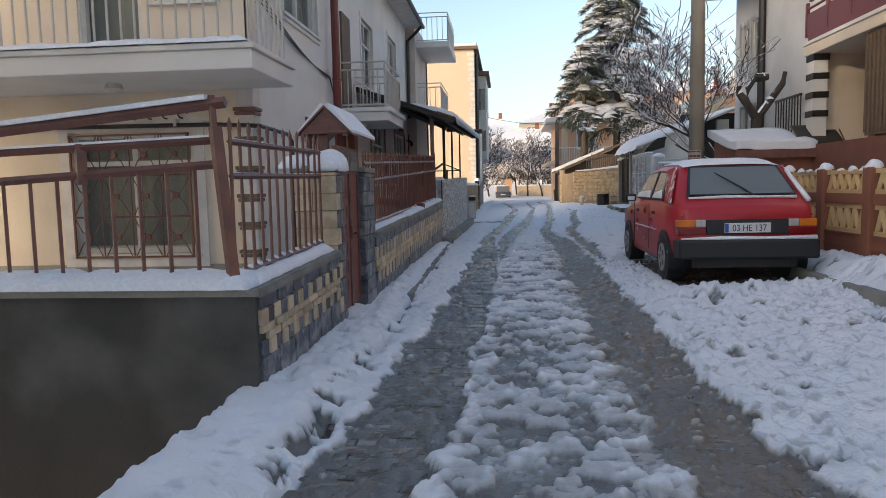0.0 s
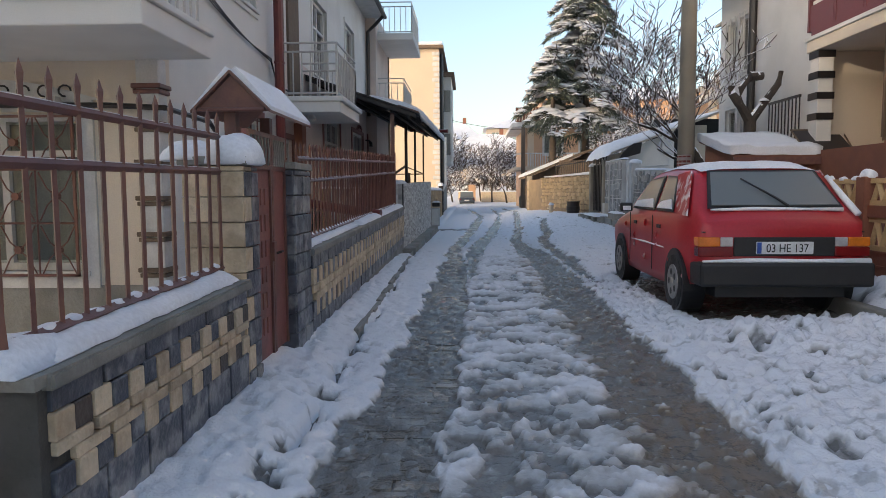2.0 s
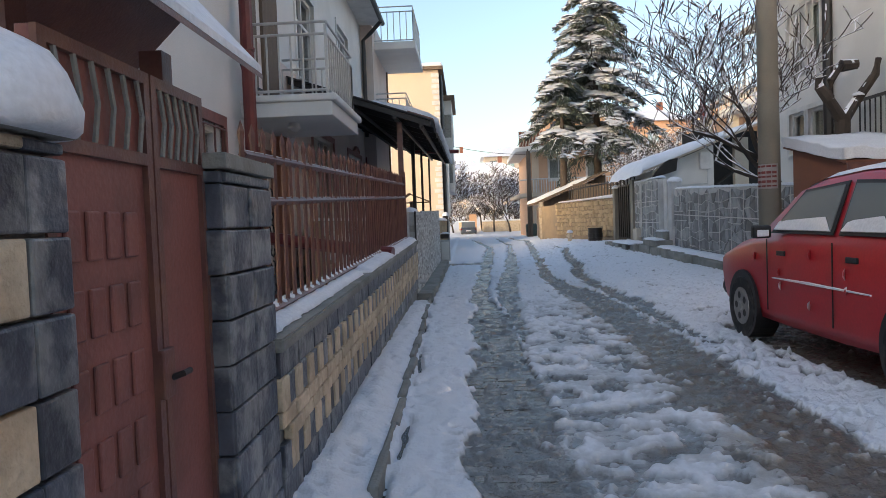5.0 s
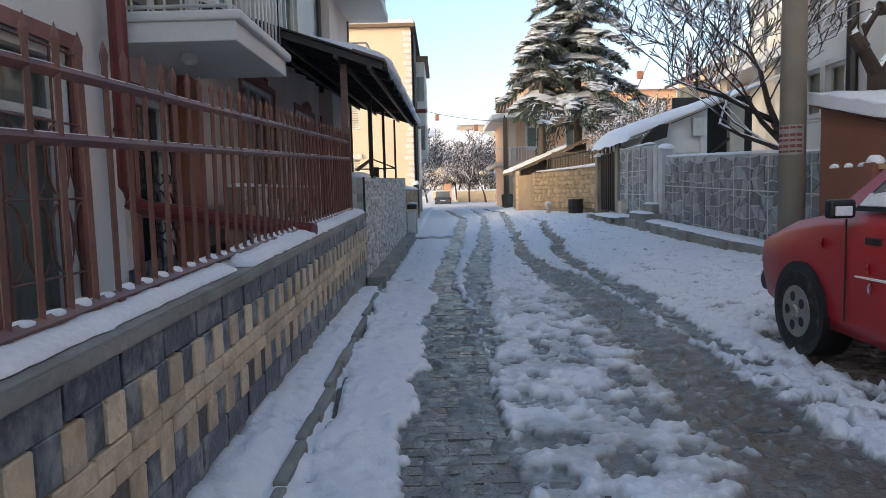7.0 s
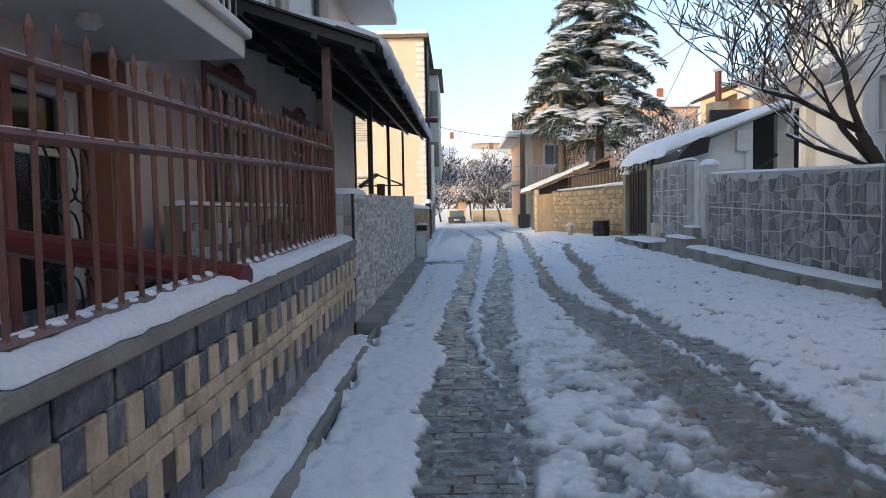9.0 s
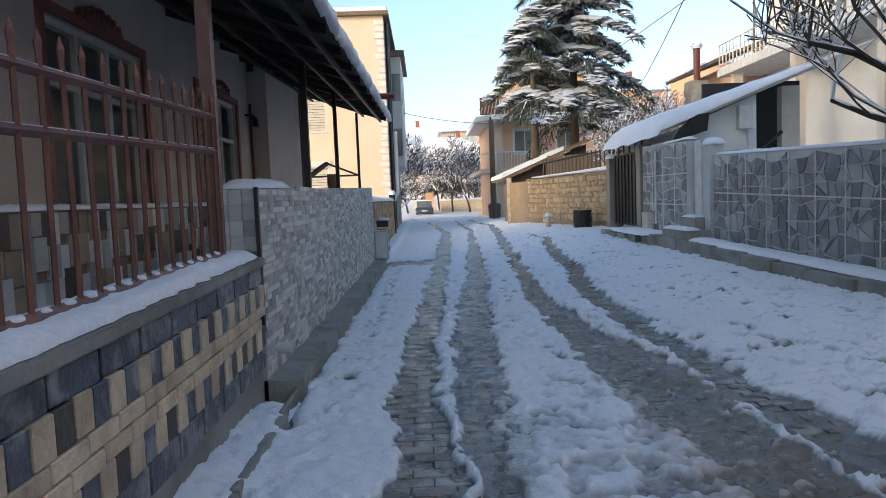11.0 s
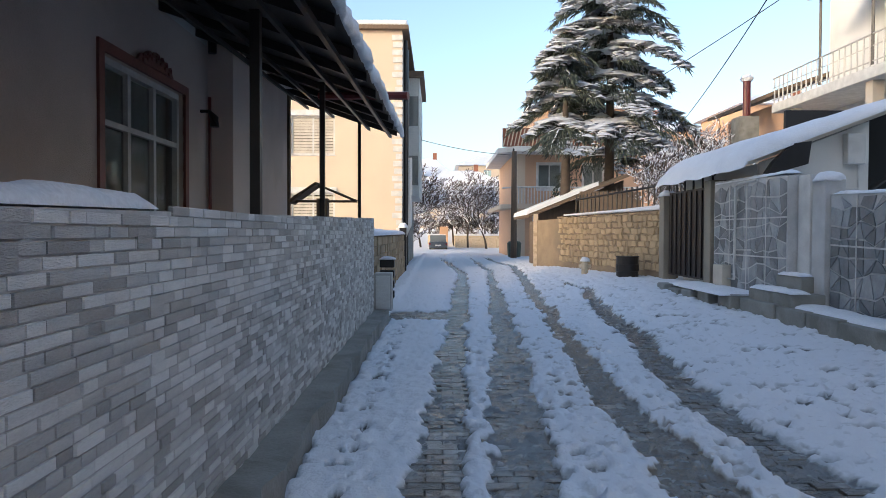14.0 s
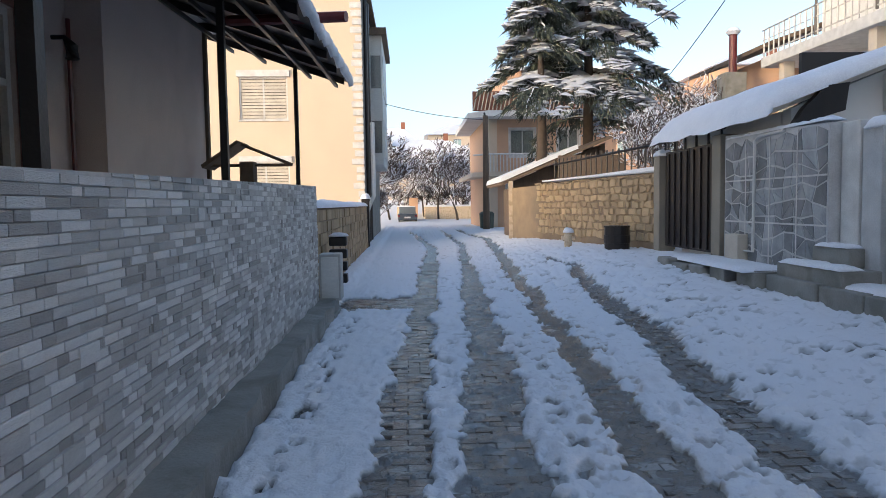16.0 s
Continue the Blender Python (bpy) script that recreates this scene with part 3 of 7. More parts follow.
def build_ground():
    def spaced(*runs):
        out = []
        for a, b, s in runs:
            out.extend(np.arange(a, b - 1e-6, s))
        return np.array(out)
    xs = np.concatenate([-np.geomspace(200, 3, 22), spaced((-2.6, -1.5, 0.2), (-1.5, 1.7, 0.019), (1.7, 3.2, 0.03), (3.2, 4.6, 0.06), (4.6, 8, 0.3)), np.geomspace(8, 200, 20)])
    ys = np.concatenate([-np.geomspace(60, 1.5, 10), spaced((-1.0, 1.4, 0.2), (1.4, 17, 0.021), (17, 21, 0.03), (21, 27, 0.055), (27, 45, 0.13)), np.geomspace(45, 320, 50)])
    X, Y = np.meshgrid(xs, ys)
    Z0 = street(X, Y)
    H, dirt_shade = snow_height(X, Y)
    inside = (X > -1.6) & (X < 4.8) & (Y > 0) & (Y < 60)
    H = np.where(inside, H, 0.06 + 0.04 * value_noise(X, Y, 1.2, 40))
    Z = Z0 + H
    slush_shade = dirt_shade * inside
    mud = np.clip(mud_amount(X, Y), 0, 1) * inside
    ny, nx = X.shape
    verts = np.stack([X.ravel(), Y.ravel(), Z.ravel()], 1)
    idx = np.arange(ny * nx).reshape(ny, nx)
    quads = np.stack([idx[:-1, :-1], idx[:-1, 1:], idx[1:, 1:], idx[1:, :-1]], -1).reshape(-1, 4)
    me = bpy.data.meshes.new("snow")
    me.from_pydata(verts.tolist(), [], quads.tolist())
    at = me.attributes.new("slush_shade", "FLOAT", "POINT")
    at.data.foreach_set("value", slush_shade.ravel().astype(np.float32))
    me.attributes.new("mud", "FLOAT", "POINT").data.foreach_set("value", mud.ravel().astype(np.float32))
    me.polygons.foreach_set("use_smooth", np.ones(len(quads), bool))
    me.materials.append(M["street_snow"])
    ob = new("ground", me)
    tagged(ob, "trampled white snow with slushy wheel ruts on a street", "snow", kind="structure")
    # the paved bed below
    xs2, ys2 = np.concatenate([np.arange(-1.7, 4.8, 0.25)]), np.concatenate([np.arange(-1, 30, 0.5), np.arange(30, 62, 2)])
    X, Y = np.meshgrid(xs2, ys2)
    Z = street(X, Y) - 0.022
    idx = np.arange(X.size).reshape(X.shape)
    quads = np.stack([idx[:-1, :-1], idx[:-1, 1:], idx[1:, 1:], idx[1:, :-1]], -1).reshape(-1, 4)
    me = bpy.data.meshes.new("road")
    me.from_pydata(np.stack([X.ravel(), Y.ravel(), Z.ravel()], 1).tolist(), [], quads.tolist())
    me.materials.append(M["mud"])
    road = tagged(new("road", me), "wet gritty bed of a paved street", "road", kind="structure")
    return road


road = build_ground()


# ---- boundary walls beside the footway ----
def coping_z(y):
    return 0.70 + 0.021 * (y - 3.7)


def tile_top(y):
    return 1.37 + 0.018 * (y - 15.1)


WALL_X = -1.40
front = thing("wall_front", (-5, 3.85, 0), "dark damp cement rendered garden wall below an iron fence", "wall", kind="structure")
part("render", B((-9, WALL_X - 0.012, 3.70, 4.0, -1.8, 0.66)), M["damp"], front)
part("coping", B((-9, WALL_X + 0.01, 3.66, 4.05, 0.66, 0.70)), M["concrete"], front)
snow_strip(-9, -1.42, 3.62, 4.02, lambda x: 0.70, 0.10, 1, 0.05, "x", "wall_snow", "thick snow lying along the cement garden wall")


def low_wall(y0, y1, name):
    w = thing(name, (WALL_X, (y0 + y1) / 2, 0), "low garden wall of checkered slate and cream travertine stones", "wall", kind="structure")
    n = max(2, int((y1 - y0) / 0.5))
    bm = bmesh.new()
    cop = bmesh.new()
    for i in range(n):
        a, b = y0 + (y1 - y0) * i / n, y0 + (y1 - y0) * (i + 1) / n
        B((WALL_X - 0.32, WALL_X - 0.022, a, b, -0.3, coping_z((a + b) / 2) - 0.05), bm=bm)
    prism([(y0, coping_z(y0) - 0.055), (y1, coping_z(y1) - 0.055), (y1, coping_z(y1)), (y0, coping_z(y0))], "x", WALL_X - 0.36, WALL_X + 0.03, cop)
    bmesh.ops.bevel(cop, geom=cop.edges[:], offset=0.008, segments=2, affect="EDGES")
    part("core", bm, M["concrete"], w)
    part("coping", cop, M["concrete"], w, "mossy grey concrete coping")
    return w


low1 = low_wall(3.72, 5.62, "wall_west")
low2 = low_wall(7.22, 15.05, "wall_west_long")
snow_strip(3.8, 5.55, -1.66, -1.42, coping_z, 0.07, 2)
snow_strip(7.3, 9.8, -1.68, -1.43, coping_z, 0.05, 3)
snow_strip(9.9, 15.0, -1.70, -1.39, coping_z, 0.065, 4)

tiled = thing("wall_tiled", (WALL_X, 20, 0), "garden wall faced with grey mosaic stone strips", "wall", kind="structure")
bm = prism([(15.1, -0.3), (24.8, -0.3), (24.8, tile_top(24.8) - 0.004), (15.1, tile_top(15.1) - 0.004)], "x", WALL_X - 0.28, WALL_X - 0.007)
part("core", bm, M["grout"], tiled)
part("end_strip", B((WALL_X - 0.02, WALL_X + 0.004, 15.06, 15.10, 0.45, 1.38)), M["blackpipe"], tiled, "dark metal corner strip")
snow_strip(15.15, 16.4, -1.66, -1.45, tile_top, 0.07, 5)
bm = prism([(15.1, -0.3), (25.2, -0.4), (25.2, 0.06), (15.1, 0.12)], "x", WALL_X - 0.1, WALL_X + 0.22)
bmesh.ops.bisect_plane(bm, geom=bm.verts[:] + bm.edges[:] + bm.faces[:], plane_co=(WALL_X + 0.12, 0, 0), plane_no=(1, 0, 0))
for k in range(1, 80):
    bmesh.ops.bisect_plane(bm, geom=bm.verts[:] + bm.edges[:] + bm.faces[:], plane_co=(0, 15.1 + k * 0.125, 0), plane_no=(0, 1, 0))
for v in bm.verts:
    if v.co.z > 0:
        v.co.z += 0.03 * noise.noise(v.co * 2.2) + 0.015 * noise.noise(v.co * 9)
        if v.co.x > WALL_X + 0.2:
            v.co.x += 0.06 * noise.noise(v.co * 3.0) + 0.02 * noise.noise(v.co * 11)
ledge = tagged(mesh_object("wall_ledge", bm, M["concrete"]), "bare wet concrete ledge at the foot of a wall", "ledge", kind="structure")
drain = thing("drain_outlet", (WALL_X, 15.4, 0.27), "short white plastic drain outlet at the foot of a wall", "drain pipe")
part("pipe", T([(WALL_X - 0.02, 15.4, 0.28), (WALL_X + 0.09, 15.4, 0.27), (WALL_X + 0.10, 15.4, 0.27)], [0.04, 0.04, 0.033], 12), M["trim"], drain)
kerb = thing("kerb_left", (-1.14, 11, 0), "rough dark stone kerb edging the footway", "kerb", kind="structure")
yk = 7.5
rnd = random.Random(5)
while yk < 25:
    ln = rnd.uniform(0.35, 0.6)
    xk = -np.interp(yk, [7.5, 9.3, 15.5, 25], [1.07, 1.09, 1.22, 1.16])
    zk = float(street(np.array(-1.1), np.array(yk)))
    bm = B((xk - 0.05 + rnd.uniform(-.01, .01), xk + 0.0 + rnd.uniform(-.012, .012), yk, yk + ln - 0.015, zk - 0.15, zk + 0.07 + rnd.uniform(-.02, .01)), bevel=0.015)
    part("kerb_stone", bm, M["concrete"], kerb)
    yk += ln

# gate pillars and gate
def gate_pillar(y0, y1, x0, x1, z1, name, both):
    p = thing(name, ((x0 + x1) / 2, (y0 + y1) / 2, 0.1), "stone clad gate pillar of split travertine and slate", "pillar", "gate pillars")
    part("core", B((x0 + 0.03, x1 - 0.03, y0 + 0.03, y1 - 0.03, -0.1, z1 - 0.05)), M["concrete"], p)
    part("cap", B((x0 - 0.02, x1 + 0.02, y0 - 0.02, y1 + 0.02, z1 - 0.05, z1), bevel=0.006), M["concrete"], p)
    rr = random.Random(int(y0 * 10))
    z, k = 0.05, 0
    while z < z1 - 0.06:
        hz = min(0.145, z1 - 0.055 - z)
        cols = [x0, x1] if x1 - x0 < 0.3 else [x0, x0 + (x1 - x0) * (0.55 + 0.12 * rr.uniform(-1, 1)), x1]
        for a, b in zip(cols, cols[1:]):
            st = B((a + 0.004, b - 0.004, y0 - rr.uniform(0.0, 0.022), y0 + 0.04, z + 0.002, z + hz - 0.002), bevel=0.005)
            part("stone", st, M["trav"] if both else M["slate"], p)
        # street side, slate and travertine in turn
        m = (y0 + y1) / 2
        st = B((x1 - 0.04, x1 + rr.uniform(0, 0.01), y0 + 0.004, m - 0.004, z + 0.004, z + hz - 0.004), bevel=0.006)
        part("stone", st, M["trav"] if k % 2 and both else M["slate"], p)
        st = B((x1 - 0.04, x1 + rr.uniform(0, 0.01), m, y1 - 0.004, z + 0.004, z + hz - 0.004), bevel=0.006)
        part("stone", st, M["slate"], p)
        z += hz
        k += 1
    return p


pil1 = gate_pillar(5.62, 5.87, -1.76, WALL_X, 1.44, "gate_pillar", True)
snow_blob("snow_cap", (-1.50, 5.76, 1.44), (0.18, 0.20, 0.14), None, 3, "thick overhanging snow cap on a gate pillar", -0.35)
snow_blob("snow_cap", (-1.76, 5.78, 1.43), (0.18, 0.19, 0.11), None, 8, "thick snow cap on a gate pillar", -0.1)
pil2 = gate_pillar(6.72, 7.22, -1.62, WALL_X, 1.45, "gate_pillar", False)
gate = thing("garden_gate", (-1.5, 6.3, 0.1), "closed red-brown sheet metal garden gate", "gate")
for a, b in ((5.89, 6.36), (6.37, 6.72)):
    leaf = part("leaf", B((-1.50, -1.47, a, b, 0.14, 1.62), bevel=0.004), M["rust"], gate)
    part("frame", B((-1.47, -1.455, a, a + 0.03, 0.14, 1.62), (-1.47, -1.455, b - 0.03, b, 0.14, 1.62), (-1.47, -1.455, a + 0.03, b - 0.03, 1.59, 1.62), (-1.47, -1.455, a + 0.03, b - 0.03, 1.38, 1.41)), M["brownpaint"], leaf)
    for k in range(6):
        yy = a + 0.06 + k * (b - a - 0.12) / 5
        part("grille_bar", T([(-1.46, yy, 1.41), (-1.455, yy + 0.012, 1.5), (-1.46, yy, 1.59)], 0.007, 6), M["concrete"], leaf)
    cols = 4 if b - a > 0.4 else 0
    for k in range(cols):
        for j in range(6):
            yy, zz = a + 0.07 + k * 0.085, 0.3 + j * 0.17
            part("pressed_panel", B((-1.472, -1.462, yy, yy + 0.06, zz, zz + 0.11), bevel=0.005), M["rust"], leaf)
part("handle", T([(-1.44, 6.38, 0.82), (-1.41, 6.38, 0.83), (-1.41, 6.42, 0.83)], 0.009, 8), M["blackpipe"], gate)
part("latch", B((-1.46, -1.44, 6.33, 6.40, 0.77, 0.90), bevel=0.004), M["brownpaint"], gate)
can = thing("gate_canopy", (-1.6, 6.3, 1.7), "small gabled sheet canopy over the gate with snow on top", "canopy")
for yy in (5.98, 6.70):
    part("post", B((-1.62, -1.55, yy - 0.035, yy + 0.035, 1.40, 1.76)), M["brownpaint"], can)
APX, APZ, EV = -1.55, 1.94, 1.72
part("gable", prism([(APX - 0.22, EV), (APX + 0.22, EV), (APX, APZ - 0.01)], "y", 5.88, 5.905), M["brownpaint"], can)
for s, e in ((-1, APX - 0.24), (1, APX + 0.24)):
    part("roof_sheet", prism([(APX, APZ), (e, EV - 0.012), (e, EV + 0.004), (APX, APZ + 0.02)], "y", 5.85, 6.9), M["brownpaint"], can)
    part("snow_layer", prism([(APX, APZ + 0.022), (e, EV + 0.006), (e, EV + 0.03), (APX + s * 0.03, APZ + 0.045)], "y", 5.88, 6.89), M["snow"], can, "layer of snow")
part("tie_bar", T([(APX - 0.2, 5.87, EV + 0.01), (APX + 0.2, 5.87, EV + 0.01)], 0.012), M["brownpaint"], can)


# ---- iron fences ----
def fence(name, x, y0, y1, zb, zt, step, label, tall_posts=()):
    f = thing(name, (x, (y0 + y1) / 2, coping_z(y0)), label, "fence", "garden fences")
    part("bottom_rail", bar((x, y0, zb(y0)), (x, y1, zb(y1)), 0.03), M["brownpaint"], f)
    for off in (0.0, 0.19):
        part("rail", bar((x, y0, zt(y0) - off), (x, y1, zt(y1) - off), 0.027), M["brownpaint"], f)
        snow_line = prism([(y0, zt(y0) - off + 0.017), (y1, zt(y1) - off + 0.017), (y1, zt(y1) - off + 0.020), (y0, zt(y0) - off + 0.020)], "x", x - 0.010, x + 0.004)
        part("rail_snow", snow_line, M["snow"], f, "thin line of snow")
    n = int((y1 - y0) / step)
    rr = random.Random(int(y0 * 7))
    for i in range(n + 1):
        y = y0 + (y1 - y0) * i / n
        z = zt(y)
        lean = rr.uniform(-0.006, 0.006)
        bm = bar((x, y, zb(y) - 0.02), (x + lean, y, z + 0.07), 0.015)
        tube(bm, [(x + lean, y, z + 0.06), (x + lean, y, z + 0.09), (x + lean, y, z + 0.135)], [0.012, 0.015, 0.001], 4)
        part("spiked_bar", bm, M["brownpaint"], f)
        if i < n:
            k = rr.uniform(0.012, 0.024)
            lump = bmesh.new()
            bmesh.ops.create_icosphere(lump, subdivisions=2, radius=1)
            for v in lump.verts:
                q = 1 + 0.2 * noise.noise(v.co * 2 + Vector((i, y0, 0)))
                v.co = Vector((x - 0.01 + v.co.x * 0.026 * q, y + (y1 - y0) / n / 2 + v.co.y * 0.05 * q, zb(y) + 0.012 + max(-0.2, v.co.z) * k * q))
            part("snow_lump", lump, M["snow"], f, "lump of snow", True)
    for k in range(int((y1 - y0) / 1.3) + 1):
        y = y0 + 0.15 + k * 1.3
        if y < y1:
            part("foot", B((x - 0.02, x + 0.02, y - 0.02, y + 0.02, coping_z(y) - 0.02, zb(y))), M["brownpaint"], f)
    return f


FX = -1.52
f1 = fence("iron_fence", FX, 3.72, 5.55, lambda y: coping_z(y) + 0.075, lambda y: 1.52 + 0.012 * (y - 3.7), 0.15, "red-brown iron fence with spiked bars on a low wall")
f2 = fence("iron_fence", FX, 7.3, 14.62, lambda y: coping_z(y) + 0.06, lambda y: 1.53 + 0.036 * (y - 8), 0.146, "long red-brown iron fence with spiked bars on a low wall")
part("end_post", B((FX - 0.04, FX + 0.02, 14.63, 14.67, coping_z(14.6), 1.95)), M["brownpaint"], f2)
part("corner_post", bar((FX, 3.70, 0.68), (FX - 0.07, 3.70, 1.60), 0.055), M["brownpaint"], f1)
ff = thing("iron_fence", (-3, 3.75, 0.7), "red-brown iron railing with a slanted upper bar over a cement wall", "fence", "garden fences")
part("upper_post", bar((-1.62, 3.76, 1.5), (-1.63, 3.76, 1.78), 0.03), M["brownpaint"], ff)
part("slant_rail", bar((-1.55, 3.76, 1.74), (-6, 3.76, 1.33), 0.045), M["brownpaint"], ff)
part("slant_snow", prism([(-1.66, 1.757), (-6, 1.357), (-6, 1.385), (-1.66, 1.785)], "y", 3.735, 3.785), M["snow"], ff, "line of snow")
part("rail", bar((-1.58, 3.76, 1.535), (-6, 3.76, 1.40), 0.034), M["brownpaint"], ff)
part("rail_snow", prism([(-1.58, 1.552), (-6, 1.417), (-6, 1.43), (-1.58, 1.565)], "y", 3.745, 3.775), M["snow"], ff, "line of snow")
part("rail", bar((-1.58, 3.76, 1.40), (-6, 3.76, 1.16), 0.034), M["brownpaint"], ff)
for i in range(24):
    x = -1.75 - i * 0.165
    zt = 1.40 - 0.054 * (-1.58 - x)
    part("bar", bar((x, 3.76, 0.70), (x, 3.76, zt), 0.019), M["brownpaint"], ff)
part("mid_post", bar((-2.42, 3.76, 1.3), (-2.42, 3.76, 1.53), 0.05), M["brownpaint"], ff)


# ---- windows ----
def window(parent, axis, at, u0, u1, z0, z1, panes=2, transom=0.0, frame_mat="trim", behind="curtain", surround=None, sill=True, out=1):
    """A framed window in an opening; out is the street's side of the wall along the axis."""
    def bx(u, v, z, w, d0, d1):
        lo, hi = sorted((at + out * d0, at + out * d1))
        return (lo, hi, u, v, z, w) if axis == "x" else (u, v, lo, hi, z, w)
    w = part("window", B(bx(u0, u1, z0, z0 + 0.06, -0.12, -0.05), bx(u0, u1, z1 - 0.06, z1, -0.12, -0.05), bx(u0, u0 + 0.06, z0 + 0.06, z1 - 0.06, -0.12, -0.05), bx(u1 - 0.06, u1, z0 + 0.06, z1 - 0.06, -0.12, -0.05)), M[frame_mat], parent)
    zs = [z0 + 0.06, z1 - 0.06] if not transom else [z0 + 0.06, z1 - transom, z1 - 0.06]
    for k, (a, b) in enumerate(zip(zs, zs[1:])):
        for i in range(panes):
            p = u0 + 0.06 + (u1 - u0 - 0.12) * i / panes
            q = u0 + 0.06 + (u1 - u0 - 0.12) * (i + 1) / panes
            pane = part("pane", B(bx(p + 0.02, q - 0.02, a + 0.02, b - 0.02, -0.10, -0.095)), M["glass"], w)
            pane.visible_shadow = False
            if i:
                part("mullion", B(bx(p - 0.03, p + 0.03, a, b, -0.115, -0.055)), M[frame_mat], w)
        if k:
            part("transom", B(bx(u0 + 0.06, u1 - 0.06, a - 0.025, a + 0.025, -0.118, -0.052)), M[frame_mat], w)
    part("lining", B(bx(u0, u1, z0, z1, -0.20, -0.19)), M[behind], w)
    if sill:
        part("sill", B(bx(u0 - 0.05, u1 + 0.05, z0 - 0.04, z0, -0.05, 0.05), bevel=0.006), M["trim"], w)
    if surround:
        s = surround
        t = 0.09
        part("surround", B(bx(u0 - t, u0, z0 - t, z1 + t, -0.01, 0.025), bx(u1, u1 + t, z0 - t, z1 + t, -0.01, 0.025), bx(u0, u1, z1, z1 + t, -0.01, 0.025), bx(u0, u1, z0 - t, z0 - 0.045, -0.01, 0.025)), M[s], w)
    return w


def grille(parent, u0, u1, z0, z1, y, cols, rows):
    """Window bars with round bosses and curved arms."""
    g = part("window_grille", B((u0, u1, y - 0.01, y + 0.01, z0, z0 + 0.02), (u0, u1, y - 0.01, y + 0.01, z1 - 0.02, z1), (u0, u0 + 0.02, y - 0.01, y + 0.01, z0, z1), (u1 - 0.02, u1, y - 0.01, y + 0.01, z0, z1)), M["brownpaint"], parent)
    for i in range(1, cols):
        x = u0 + (u1 - u0) * i / cols
        part("bar", bar((x, y, z0), (x, y, z1), 0.012), M["brownpaint"], g)
    for j in range(1, rows):
        z = z0 + (z1 - z0) * j / rows
        part("bar", bar((u0, y, z), (u1, y, z), 0.012), M["brownpaint"], g)
    for i in range(cols):
        for j in range(rows):
            cx, cz = u0 + (u1 - u0) * (i + 0.5) / cols, z0 + (z1 - z0) * (j + 0.5) / rows
            dx, dz = (u1 - u0) / cols / 2, (z1 - z0) / rows / 2
            bm = T([(cx, y - 0.02, cz), (cx, y + 0.02, cz)], 0.032, 10)
            for sx in (-1, 1):
                for sz in (-1, 1):
                    tube(bm, [(cx, y, cz), (cx + sx * dx * 0.45, y, cz + sz * dz * 0.3), (cx + sx * dx * 0.85, y, cz + sz * dz * 0.9)], 0.006, 5)
            part("boss", bm, M["brownpaint"], g)


def railing(parent, pts, z0, z1, step, mat="steel", curl=False):
    """A balcony railing along plan points."""
    for a, b in zip(pts, pts[1:]):
        d = math.dist(a, b)
        for z in (z1, z1 - 0.13, z0 + 0.05):
            part("rail", T([(a[0], a[1], z), (b[0], b[1], z)], 0.016, 8), M[mat], parent)
        n = max(1, int(d / step))
        for i in range(n + 1):
            x, y = a[0] + (b[0] - a[0]) * i / n, a[1] + (b[1] - a[1]) * i / n
            part("baluster", T([(x, y, z0), (x, y, z1 - 0.13)], 0.011, 6), M[mat], parent)


# ---- house with the barred window ----
HX, HY = -2.62, 7.10
house = thing("house", (-5.5, 8.8, 0), "cream plastered two storey house with balcony and barred window", "house")
part("front_wall", facade("y", HY, 0.25, -9.5, HX, -0.2, 7.6, [(-4.62, -3.26, 0.60, 1.88), (-7.6, -6.4, 0.6, 1.9), (-4.45, -3.75, 2.52, 4.4), (-3.6, -2.95, 3.2, 4.4)]), M["cream"], house)
part("side_wall", facade("x", HX, -0.25, HY + 0.25, 10.5, -0.2, 7.6, [(8.25, 9.75, 3.35, 4.75), (9.1, 9.87, 0.3, 2.1)]), M["white"], house)
part("back_wall", facade("x", -9.5, 0.25, HY + 0.25, 10.5, -0.2, 7.6), M["cream"], house)
part("roof", B((-9.6, HX + 0.3, HY - 0.4, 10.5, 7.6, 7.8)), M["roof"], house)
part("plinth", B((-9.5, HX + 0.012, HY - 0.012, HY, -0.2, 0.48), (HX, HX + 0.012, HY, 10.5, -0.2, 0.48)), M["concrete"], house, "grey cement plinth")
wA = window(house, "y", HY, -4.62, -3.26, 0.60, 1.88, 2, 0.32, "trim", "curtain", None, True, -1)
part("surround", B((-4.74, -4.63, HY - 0.03, HY, 0.46, 1.98), (-3.25, -3.14, HY - 0.03, HY, 0.46, 1.98), (-4.63, -3.25, HY - 0.03, HY, 1.89, 1.98), (-4.63, -3.25, HY - 0.03, HY, 0.46, 0.55)), M["trim"], wA)
grille(wA, -4.60, -3.28, 0.56, 1.86, HY - 0.07, 4, 3)
arch = [(-4.95 + 1.9 * i / 14, 1.98 + 0.17 * math.sin(math.pi * i / 14)) for i in range(15)]
part("arch_hood", prism(arch, "y", HY - 0.04, HY), M["trim"], wA, "arched white hood with iron scrolls")
for k in range(9):
    x = -4.7 + k * 0.17
    part("scroll", T([(x + 0.05 * math.cos(a), HY - 0.055, 2.05 + 0.045 * math.sin(a)) for a in [i * 0.6 for i in range(9)]], 0.008, 5), M["darksteel"], wA)
window(house, "y", HY, -7.6, -6.4, 0.6, 1.9, 2, 0.3, "trim", "curtain", None, True, -1)
window(house, "y", HY, -4.45, -3.75, 2.52, 4.4, 1, 0.9, "trim", "curtain", None, False, -1)
window(house, "y", HY, -3.6, -2.95, 3.2, 4.4, 1, 0, "trim", "curtain", None, True, -1)
